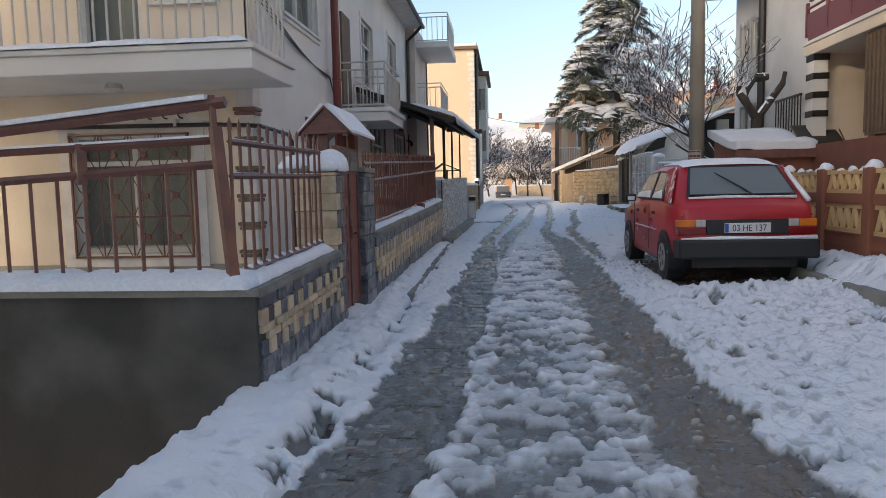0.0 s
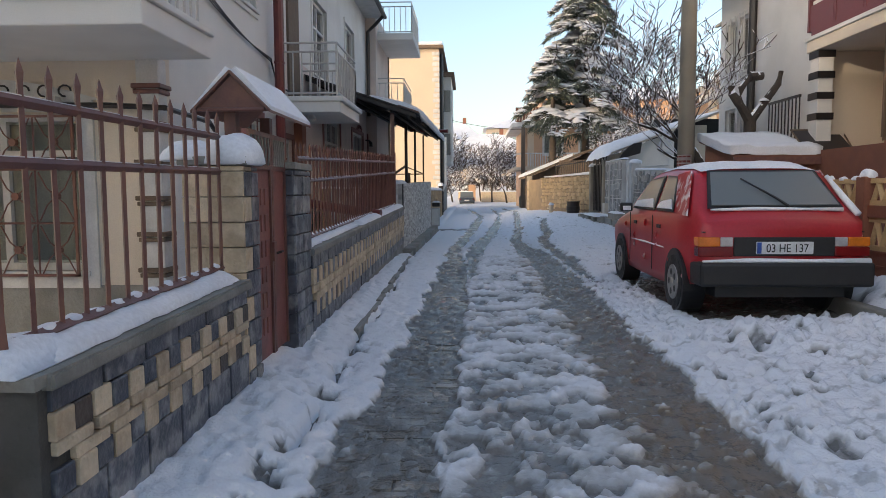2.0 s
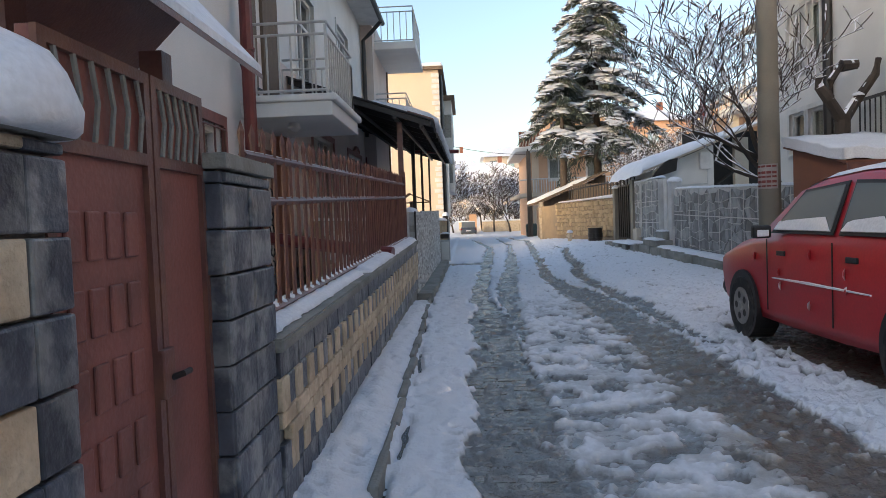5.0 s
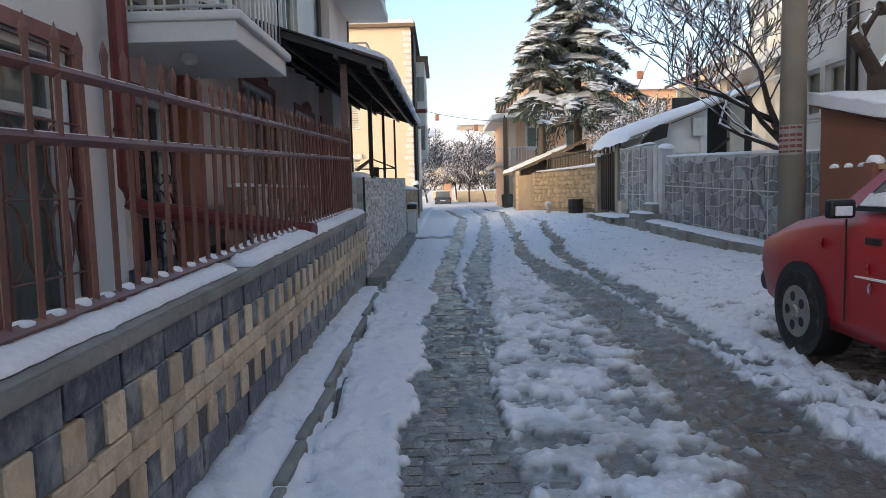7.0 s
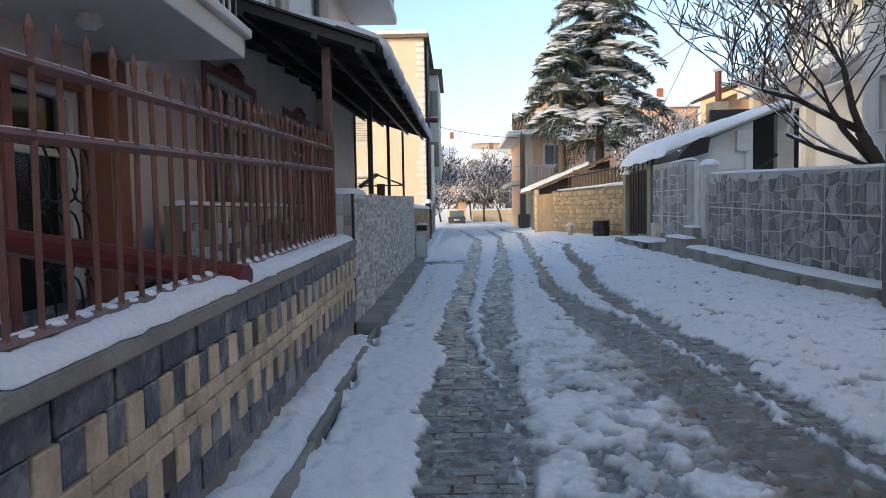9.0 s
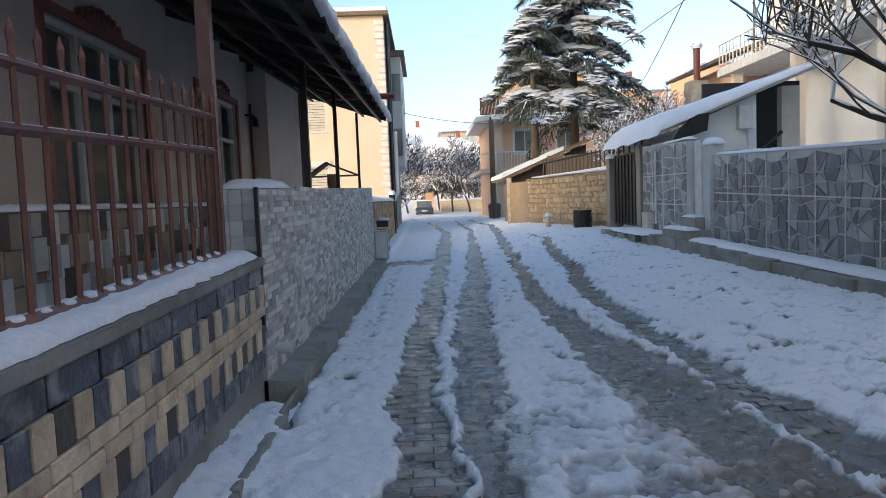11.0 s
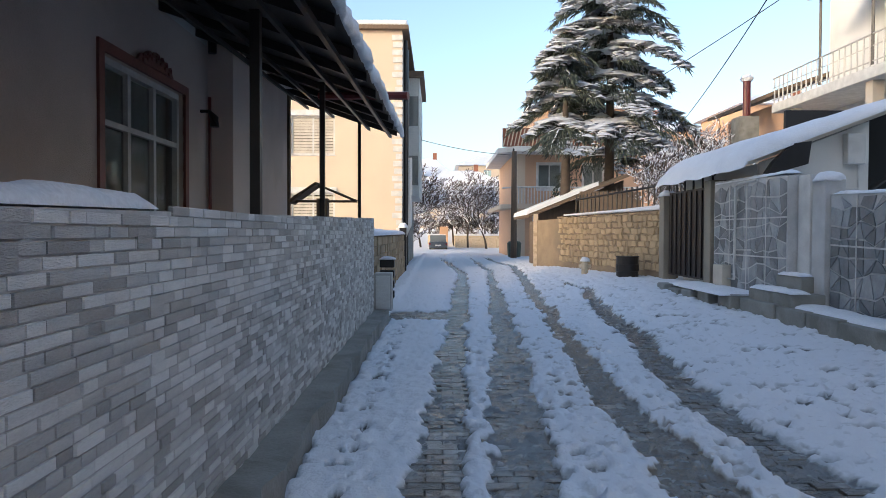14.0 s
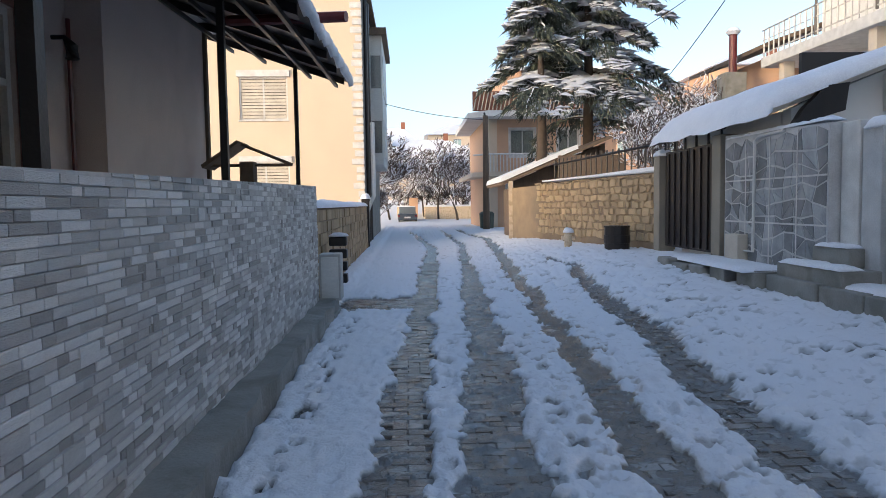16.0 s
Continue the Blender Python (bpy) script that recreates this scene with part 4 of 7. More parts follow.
window(house, "x", HX, 8.25, 9.75, 3.35, 4.75, 2, 0.0, "trim", "curtain", "white", True, 1)
wd = window(house, "x", HX, 9.1, 9.87, 0.3, 2.1, 1, 0.4, "trim", "curtain", "rust", False, 1)
for k in range(4):
    part("upright_bar", T([(HX + 0.04, 9.12 + k * 0.243, 0.32), (HX + 0.04, 9.12 + k * 0.243, 2.08)], 0.009, 6), M["brownpaint"], wd)
for z in (0.34, 0.76, 1.20, 1.64, 2.06):
    part("cross_bar", T([(HX + 0.045, 9.1, z), (HX + 0.045, 9.87, z)], 0.008, 6), M["brownpaint"], wd)
for k in range(3):
    for z in (0.98, 1.42):
        for side in (-1, 1):
            yc = 9.243 + k * 0.243 + side * 0.11
            part("scroll", T([(HX + 0.05, yc - side * 0.10 * math.sin(q), z + 0.2 * math.cos(q)) for q in [j * math.pi / 8 for j in range(9)]], 0.008, 5), M["brownpaint"], wd)
part("corner_column", B((HX - 0.14, HX + 0.04, HY - 0.06, HY + 0.1, 0.0, 2.30), bevel=0.01), M["trim"], house)
for z in (0.55, 0.84, 1.13, 1.42, 1.72, 2.02):
    part("column_band", B((HX - 0.16, HX + 0.06, HY - 0.08, HY + 0.12, z, z + 0.035), (HX - 0.17, HX + 0.07, HY - 0.09, HY + 0.13, z + 0.042, z + 0.08), bevel=0.008), M["brownpaint"] if z > 1.8 else M["wood"], house)
part("balcony_slab", B((-9.0, -2.16, 5.92, HY, 2.29, 2.46), bevel=0.012), M["white"], house)
part("balcony_moulding", B((-9.0, -2.13, 5.89, HY, 2.46, 2.51), bevel=0.01), M["white"], house)
part("ceiling_lamp", T([(-3.75, 6.5, 2.29), (-3.75, 6.5, 2.24), (-3.75, 6.5, 2.21)], [0.07, 0.09, 0.03], 14), M["trim"], house, "round white ceiling lamp")
bal = part("balcony_railing", B((-9, -2.22, 5.965, 5.995, 3.36, 3.40)), M["steel"], house)
for i in range(50):
    x = -2.22 - i * 0.125
    part("baluster", T([(x, 5.98, 2.51), (x, 5.98, 3.36)], 0.012, 6), M["steel"], bal)
for i in range(9):
    y = 5.98 + i * 0.125
    part("baluster", T([(-2.22, y, 2.51), (-2.22, y, 3.36)], 0.012, 6), M["steel"], bal)
part("side_rail", T([(-2.22, 5.98, 3.38), (-2.22, HY, 3.38)], 0.018), M["steel"], bal)
snow_strip(-9, -2.17, 5.87, 6.1, lambda x: 2.51, 0.06, 6, 0.05, "x", "balcony_snow", "snow lying along a balcony edge")
# gas pipe
pipe = thing("gas_pipe", (-4, HY, 1.9), "black gas pipe running along a house wall", "pipe")
part("run", T([(-8, HY - 0.09, 1.97), (-3.0, HY - 0.09, 1.93), (HX + 0.12, HY - 0.12, 1.90), (HX + 0.12, 7.9, 1.88), (HX + 0.12, 8.05, 1.80), (HX + 0.12, 8.05, 0.2)], 0.022, 8), M["blackpipe"], pipe)
for x in (-7, -5.2, -3.4):
    part("bracket", B((x - 0.015, x + 0.015, HY - 0.12, HY, 1.92, 2.0)), M["steel"], pipe)
for k in range(3):
    pts = [(HX + 0.03, 7.4 + i * 0.32, 3.25 - 0.35 * i / 9 * (1 + 0.2 * k) - 0.1 * math.sin(i / 9 * math.pi) + 0.05 * k) for i in range(10)] + [(HX + 0.05, 10.45, 2.9 - 0.3), (-2.2, 11.5, 2.35 + 0.03 * k)]
    c = mesh_object("cable", T(pts, 0.007, 5), M["blackpipe"])
    tagged(c, "thin black cable sagging along a house wall", "cable", "cables")


# the first house's plan, laid out about the gate and set back from it
SET_BACK = Matrix.Translation((-0.05, 0.6, 1.25)) @ Matrix.Scale(1.17, 4) @ Matrix.Translation((0.05, -0.6, -1.25))
for ob in [o for o in scene.objects if o.parent is None and (o == house or o == pipe or o.name.startswith(("cable", "balcony_snow")))]:
    ob.matrix_basis = SET_BACK @ ob.matrix_basis


def downpipe(x, y, z0, z1, label, mat, bend=None):
    p = thing("downpipe", (x, y, z0), label, "downpipe")
    part("pipe", T([(x, y, z0), (x, y, z1)] if not bend else [*bend, (x, y, z1)], 0.07, 10), M[mat], p)
    for z in np.arange(z0 + 0.6, z1 - 0.2, 1.4):
        part("clip", T([(x, y, z), (x, y, z + 0.03)], 0.082, 10), M[mat], p)
    return p


downpipe(-2.90, 11.92, 1.1, 7.0, "dark red downpipe that bends towards the garden wall", "pipe", [(-1.40, 11.62, 0.90), (-1.55, 11.65, 0.92), (-2.76, 11.89, 1.10), (-2.87, 11.915, 1.15), (-2.90, 11.92, 1.28)])

# ---- second house, with terrace roof ----
BX = -3.12
h2 = thing("house", (-6, 17.8, 0), "plastered house with balconies and pinkish ground floor", "house")
holes = [(12.6, 13.4, 0.4, 2.1), (15.95, 17.75, 1.0, 2.78), (19.42, 21.22, 0.9, 2.78), (15.1, 16.4, 3.35, 4.95), (18.6, 19.9, 4.0, 5.3)]
part("street_wall", facade("x", BX, -0.25, 12.25, 22.0, -0.2, 3.5, [h for h in holes if h[3] < 3.5]), M["pink"], h2, "pinkish plaster on the ground floor")
part("upper_wall", facade("x", BX, -0.25, 12.25, 22.0, 3.5, 6.2, [(h[0], h[1], max(h[2], 3.5), h[3]) for h in holes if h[3] > 3.5]), M["white"], h2)
part("back_wall", facade("x", -9.5, 0.25, 10.5, 22.0, -0.2, 7.2), M["cream"], h2)
part("end_wing", B((-9.4, BX + 0.3, 22.0, 25.0, -0.2, 6.35)), M["pink"], h2)
part("wing_corner", B((BX + 0.30, BX + 0.34, 24.94, 25.03, 0.2, 6.35)), M["wood"], h2, "toothed brown corner trim")
# storey and roof out of view, raised to keep sun off the balcony house
part("top_storey", B((-9.4, BX - 0.3, 12.25, 25.0, 6.35, 9.2)), M["white"], h2)
part("roof", prism([(-9.9, 9.2), (BX + 0.1, 9.2), (-6.0, 11.6), (-6.6, 11.6)], "y", 12.0, 25.3), M["roof"], h2, "unseen clay tiled pitched roof that shades the house opposite")
part("eave", B((-9.4, BX + 0.55, 12.3, 22.1, 6.20, 6.35)), M["trim"], h2)
part("gutter", T([(BX + 0.58, 12.3, 6.22), (BX + 0.58, 22.0, 6.22)], 0.06, 8), M["blackpipe"], h2, "dark gutter")
part("gutter_elbow", T([(BX + 0.58, 21.7, 6.2), (BX + 0.3, 21.8, 5.95), (BX + 0.09, 21.9, 5.8), (BX + 0.09, 21.9, 3.4)], 0.05, 8), M["blackpipe"], h2)
part("plinth", B((BX, BX + 0.012, 12.25, 15.0, -0.2, 0.62)), M["slate"], h2, "grey stone plinth")
part("brown_pillar", B((BX - 0.02, BX + 0.14, 13.55, 13.85, 0, 2.4)), M["terra"], h2, "red-brown painted pier")
for z in np.arange(0.3, 2.4, 0.28):
    part("quoin", B((BX, BX + 0.04, 12.2, 12.38, z, z + 0.16), bevel=0.012), M["trim"], h2)
for a, b in ((12.6, 13.4),):
    ww = window(h2, "x", BX, a, b, 0.35 if a < 12 else 0.4, 2.0 if a < 12 else 2.1, 1, 0.45, "trim", "dark", "rust", False, 1)
    for k in range(4):
        y = a + 0.15 + k * (b - a - 0.3) / 3
        bm = bmesh.new()
        for zc in (0.6, 1.05, 1.5):
            tube(bm, [(BX + 0.07, y + 0.13 * math.sin(q) , zc + 0.2 * math.cos(q)) for q in [i * math.pi / 6 for i in range(9)]], 0.009, 5)
        part("scroll_bar", bm, M["darksteel"], ww)
window(h2, "x", BX, 15.95, 17.75, 1.0, 2.78, 3, 0.5, "trim", "curtain", "rust", True, 1)
window(h2, "x", BX, 19.42, 21.22, 0.9, 2.78, 3, 0.55, "trim", "curtain", "rust", True, 1)
for y in (16.85, 20.4):
    crest = part("window_crest", prism([(y - 0.42 + 0.84 * k / 20, 2.86 + 0.13 * math.sin(k * math.pi / 20) + 0.03 * abs(math.sin(k * math.pi / 4))) for k in range(21)], "x", BX + 0.026, BX + 0.05), M["rust"], h2, "carved brown crest")
    for k in range(7):
        part("crest_scroll", T([(BX + 0.055 + 0.012 * math.sin(q * 0.7), y - 0.3 + k * 0.1 + 0.035 * math.cos(q), 2.90 + 0.06 * math.sin(k * math.pi / 6) + 0.035 * math.sin(q)) for q in [j * 0.7 for j in range(8)]], 0.012, 5), M["rust"], crest)
window(h2, "x", BX, 15.1, 16.4, 3.5, 4.95, 2, 0.5, "trim", "curtain", "white", True, 1)
window(h2, "x", BX, 18.6, 19.9, 4.0, 5.3, 2, 0.0, "trim", "curtain", "white", True, 1)
part("balcony_slab", B((BX, -2.05, 12.12, 13.9, 2.42, 2.58), bevel=0.01), M["white"], h2)
part("balcony_moulding", B((BX, -2.00, 12.09, 13.95, 2.58, 2.66), bevel=0.02), M["white"], h2)
rb = part("balcony_railing", B((-2.12, -2.09, 12.16, 12.19, 2.66, 3.42)), M["steel"], h2)
railing(rb, [(BX + 0.09, 12.18), (-2.1, 12.18), (-2.1, 13.85), (BX + 0.09, 13.85)], 2.66, 3.45, 0.13)
part("door", B((BX + 0.0, BX + 0.04, 13.2, 13.9, 2.66, 4.6)), M["wood"], h2)
part("brown_strip", B((BX, BX + 0.03, 12.62, 12.95, 2.66, 6.2)), M["wood"], h2, "brown painted wall strip")
part("upper_balcony_slab", B((BX, -1.75, 22.3, 25.2, 5.65, 5.85), bevel=0.02), M["white"], h2)
ru = part("upper_balcony_railing", B((-1.82, -1.80, 22.4, 22.42, 5.85, 6.7)), M["steel"], h2)
railing(ru, [(BX, 22.4), (-1.81, 22.4), (-1.81, 25.1)], 5.85, 6.75, 0.16)
part("mid_balcony_slab", B((BX, -2.0, 22.3, 25.2, 3.55, 3.7), bevel=0.02), M["white"], h2)
rm = part("mid_balcony_railing", B((-2.07, -2.05, 22.4, 22.42, 3.7, 4.5)), M["steel"], h2)
railing(rm, [(BX, 22.4), (-2.06, 22.4), (-2.06, 25.1)], 3.7, 4.55, 0.16)
part("wall_lamp", T([(BX + 0.0, 21.75, 2.7), (BX + 0.1, 21.75, 2.7), (BX + 0.16, 21.75, 2.62), (BX + 0.16, 21.75, 2.52)], [0.02, 0.02, 0.05, 0.055], 10), M["darksteel"], h2, "black wall lamp")
part("thin_pipe", T([(BX + 0.04, 21.95, 0.3), (BX + 0.04, 21.95, 2.9)], 0.02, 6), M["pipe"], h2)
part("bell_lamp", T([(-2.6, 12.6, 2.42), (-2.6, 12.6, 2.36), (-2.6, 12.6, 2.32)], [0.06, 0.08, 0.03], 12), M["trim"], h2, "round lamp under the balcony")

porch = thing("wall_porch", (-2.5, 15, 0.4), "low porch wall faced with brown and grey stone strips", "wall", kind="structure")
part("core", B((-2.75, -2.6, 13.9, 18.5, -0.2, 1.28)), M["mortar"], porch)
rnd = random.Random(9)
for r in range(6):
    y = 13.9
    while y < 18.4:
        ln = rnd.choice((0.09, 0.11, 0.14))
        z0 = 0.05 + r * 0.205 + rnd.choice((0, 0, 0.06))
        part("stone_strip", B((-2.602, -2.585 + rnd.uniform(0, .01), y, min(18.45, y + ln - 0.006), z0, min(1.27, z0 + 0.198))), M[rnd.choice(["tile_c", "tile_a", "tan", "tan", "slate2", "tile_b"])], porch)
        y += ln
snow_strip(14.0, 18.4, -2.78, -2.58, lambda y: 1.28, 0.04, 7)

cover = thing("terrace_roof", (-2.2, 19.6, 2.6), "dark sheet terrace roof on steel posts with overhanging snow", "canopy")
Y0, Y1 = 14.35, 26.0
def cover_z(x, y):
    return 3.34 + (x - BX) * (-0.34) + 0.036 * (y - 14.35)
def slab(x0, x1, y0, y1, up0, up1, bm=None):
    bm = bm or bmesh.new()
    v = []
    for up in (up0, up1):
        for x, y in ((x0, y0), (x1, y0), (x1, y1), (x0, y1)):
            v.append(bm.verts.new((x, y, cover_z(x, y) + up)))
    for f in ((3, 2, 1, 0), (4, 5, 6, 7), (0, 1, 5, 4), (1, 2, 6, 5), (2, 3, 7, 6), (3, 0, 4, 7)):
        bm.faces.new([v[i] for i in f])
    return bm
OX = -1.06
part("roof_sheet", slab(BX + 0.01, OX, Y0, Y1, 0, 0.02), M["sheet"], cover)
for k in range(90):
    y = Y0 + 0.06 + k * (Y1 - Y0 - 0.12) / 89
    part("sheet_rib", slab(OX - 0.35, OX + 0.012, y - 0.02, y + 0.02, 0.021, 0.04), M["brownpaint"], cover)
for y in np.arange(Y0 + 0.05, Y1, 1.02):
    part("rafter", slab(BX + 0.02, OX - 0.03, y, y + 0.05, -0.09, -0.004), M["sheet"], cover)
for x in (-2.7, -2.25, -1.62, -1.25):
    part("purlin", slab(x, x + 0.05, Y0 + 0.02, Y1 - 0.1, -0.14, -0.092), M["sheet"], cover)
for y, x, m, w in ((14.72, -1.56, "brownpaint", 0.075), (18.62, -1.66, "darksteel", 0.07), (21.4, -1.66, "darksteel", 0.055), (25.0, -1.66, "darksteel", 0.05)):
    zb = coping_z(14.5) if y < 15 else tile_top(min(y, 24.7))
    bm = B((x - w / 2, x + w / 2, y - w / 2, y + w / 2, zb - 0.02, cover_z(x, y) - 0.14))
    part("post", bm, M[m], cover, "red-brown steel post" if y < 15 else "black steel post")
part("far_spout", T([(-1.9, 22.6, 3.05), (-0.75, 22.2, 2.98)], 0.05, 8), M["pipe"], cover, "dark red spout")
def cover_snow():
    bm = bmesh.new()
    rows = []
    for i in range(200):
        y = Y0 + 0.3 + (Y1 - Y0 - 0.35) * i / 199
        if True:
            k = noise.noise(Vector((y * 1.7, 1, 0))) * 0.06 + noise.noise(Vector((y * 6, 4, 0))) * 0.035
            drop = 0.05 + 0.05 * noise.noise(Vector((y * 3.1, 8, 0))) + 0.05 * max(0, noise.noise(Vector((y * 9, 2, 0))))
            back = 0.75 + 0.2 * noise.noise(Vector((y, 9, 0)))
            row = []
            for x, up in ((OX - back - 0.1, 0.022), (OX - back, 0.07), (OX - 0.3, 0.14 + k), (OX - 0.05, 0.13 + k), (OX + 0.07 + k * 0.6, 0.06), (OX + 0.08 + k, -drop), (OX + 0.03, -drop - 0.02), (OX + 0.016, 0.03)):
                row.append(bm.verts.new((x, y, cover_z(min(x, OX), y) + up)))
            rows.append(row)
    for r, q in zip(rows, rows[1:]):
        for a in range(len(r) - 1):
            bm.faces.new((r[a], r[a + 1], q[a + 1], q[a]))
    bm.faces.new(rows[0])
    bm.faces.new(rows[-1])
    return bm
tagged(mesh_object("roof_snow", cover_snow(), M["snow"], True), "thick snow sliding over the edge of a sheet roof", "snow", kind="stuff")

# meter box and wall end beyond the tiled wall
mb = thing("meter_box", (-1.36, 25.1, 0.1), "grey metal meter box beside the tiled wall", "meter box")
part("body", B((-1.40, -1.12, 24.82, 25.15, 0.05, 0.66), bevel=0.012), M["tile_a"], mb)
part("door", B((-1.37, -1.15, 24.805, 24.818, 0.09, 0.62), bevel=0.004), M["tile_b"], mb)
mb2 = thing("meter_box", (-1.2, 26.6, 0), "small dark post box with snowy ribs", "meter box")
for k in range(4):
    part("rib", B((-1.45, -1.18, 26.4, 26.6, 0.1 + k * 0.19, 0.24 + k * 0.19), bevel=0.02), M["darksteel"], mb2)
snow_blob("snow_cap", (-1.31, 26.5, 0.82), (0.15, 0.12, 0.06), None, 2, "small snow cap on a post", -0.1)
wl = thing("wall_stone_left", (-1.6, 31.5, 0), "yellow stone garden wall topped with snow", "wall", kind="structure")
part("core", B((-1.9, -1.56, 25.3, 37.6, -0.5, 1.25)), M["mortar"], wl)
rnd = random.Random(12)
for r in range(8):
    y = 25.3
    while y < 37.4:
        ln = rnd.uniform(0.2, 0.45)
        part("stone", B((-1.58, -1.545 + rnd.uniform(0, .03), y, y + ln - 0.02, -0.2 + r * 0.18, -0.2 + r * 0.18 + 0.165)), M["fieldstone"], wl)
        y += ln
part("end_face", B((-1.92, -1.54, 25.22, 25.3, -0.4, 1.27)), M["fieldstone"], wl)
snow_strip(25.25, 37.5, -1.95, -1.5, lambda y: 1.25, 0.12, 11, 0.1)
gp = thing("gate_post", (-1.5, 38, -0.2), "black gate post with a snow cap", "post")
part("post", B((-1.72, -1.48, 37.8, 38.05, -0.3, 1.5), bevel=0.02), M["darksteel"], gp)
part("gate_leaf", B((-1.70, -1.62, 38.05, 39.9, -0.2, 1.3)), M["darksteel"], gp)
snow_blob("snow_cap", (-1.6, 37.92, 1.5), (0.16, 0.16, 0.16), None, 5, "round snow cap on a black post", -0.1)
rk = thing("well_roof", (-2.2, 24.2, 1.4), "little wooden pitched roof frame behind the wall", "roof frame")
part("roof_board", prism([(-2.62, 1.78), (-2.2, 2.06), (-2.17, 2.04), (-2.6, 1.74)], "y", 24.0, 24.5), M["wood"], rk)
part("strut", bar((-2.2, 24.2, 2.03), (-1.6, 24.2, 1.78), 0.025), M["wood"], rk)
part("strut", bar((-2.6, 24.2, 1.78), (-1.6, 24.2, 1.78), 0.025), M["wood"], rk)
part("post", B((-2.2, -2.04, 24.1, 24.3, 0.6, 1.82)), M["wood"], rk)

# ---- cream apartment block ----
blk = thing("apartment_block", (-6, 46, -0.2), "sunlit sand coloured apartment block with side bays", "apartment block")
CX = -1.76
part("front_wall", facade("y", 40.0, 0.3, -10.5, CX, -0.4, 8.95, [(-5.95, -4.3, 4.25, 5.72), (-5.95, -4.3, 1.3, 2.8)]), M["sand"], blk)
# grey in place of sand puts this side's shade into the colour
part("street_wall", B((CX - 0.3, CX, 40.3, 53, -0.4, 8.95)), M["concrete"], blk, "street wall with its shade painted in as grey")
part("far_wall", B((-10.5, CX - 0.3, 52.7, 53, -0.4, 8.95)), M["sand"], blk)
part("roof", B((-10.6, CX + 0.25, 39.75, 53.2, 8.95, 9.1)), M["wood"], blk)
part("roof_snow", B((-10.5, CX + 0.2, 39.8, 53.1, 9.1, 9.3), bevel=0.06), M["roofsnow"], blk, "flat layer of snow")
for z0, z1 in ((4.25, 5.72), (1.3, 2.8)):
    w = window(blk, "y", 40.0, -5.95, -4.3, z0, z1, 2, 0, "trim", "shutter", None, True, -1)
    part("shutter_box", B((-6.02, -4.22, 39.92, 40.0, z1, z1 + 0.22)), M["trim"], w)
    for i in range(12):
        part("slat", B((-5.88, -4.37, 40.06, 40.075, z0 + 0.08 + i * 0.11, z0 + 0.17 + i * 0.11)), M["shutter"], w)
rnd = random.Random(3)
for k in range(32):
    part("quoin", B((CX - rnd.uniform(0.2, 0.4), CX + 0.03, 39.97, 40.0, -0.1 + k * 0.28, -0.1 + k * 0.28 + 0.2), bevel=0.01), M["trim"], blk)
part("bay", B((CX, CX + 0.55, 44.2, 49.5, 2.9, 8.1)), M["tile_b"], blk)
part("bay_roof", B((CX, CX + 0.75, 43.9, 49.8, 8.1, 8.35)), M["wood"], blk)
for z in (3.3, 5.9):
    w = part("bay_window", B((CX + 0.55, CX + 0.58, 44.8, 48.9, z, z + 1.5)), M["trim"], blk)
    part("pane", B((CX + 0.1, CX + 0.5, 44.17, 44.198, z + 0.1, z + 1.4)), M["glass"], w)
for y in (41.2, 42.6):
    part("downpipe", T([(CX + 0.08, y, -0.2), (CX + 0.08, y, 8.9)], 0.07, 8), M["blackpipe"], blk)
part("flue", T([(CX + 0.05, 40.5, 1.0), (CX + 0.3, 40.5, 1.6), (CX + 0.3, 40.5, 4.2)], 0.08, 8), M["tile_b"], blk)

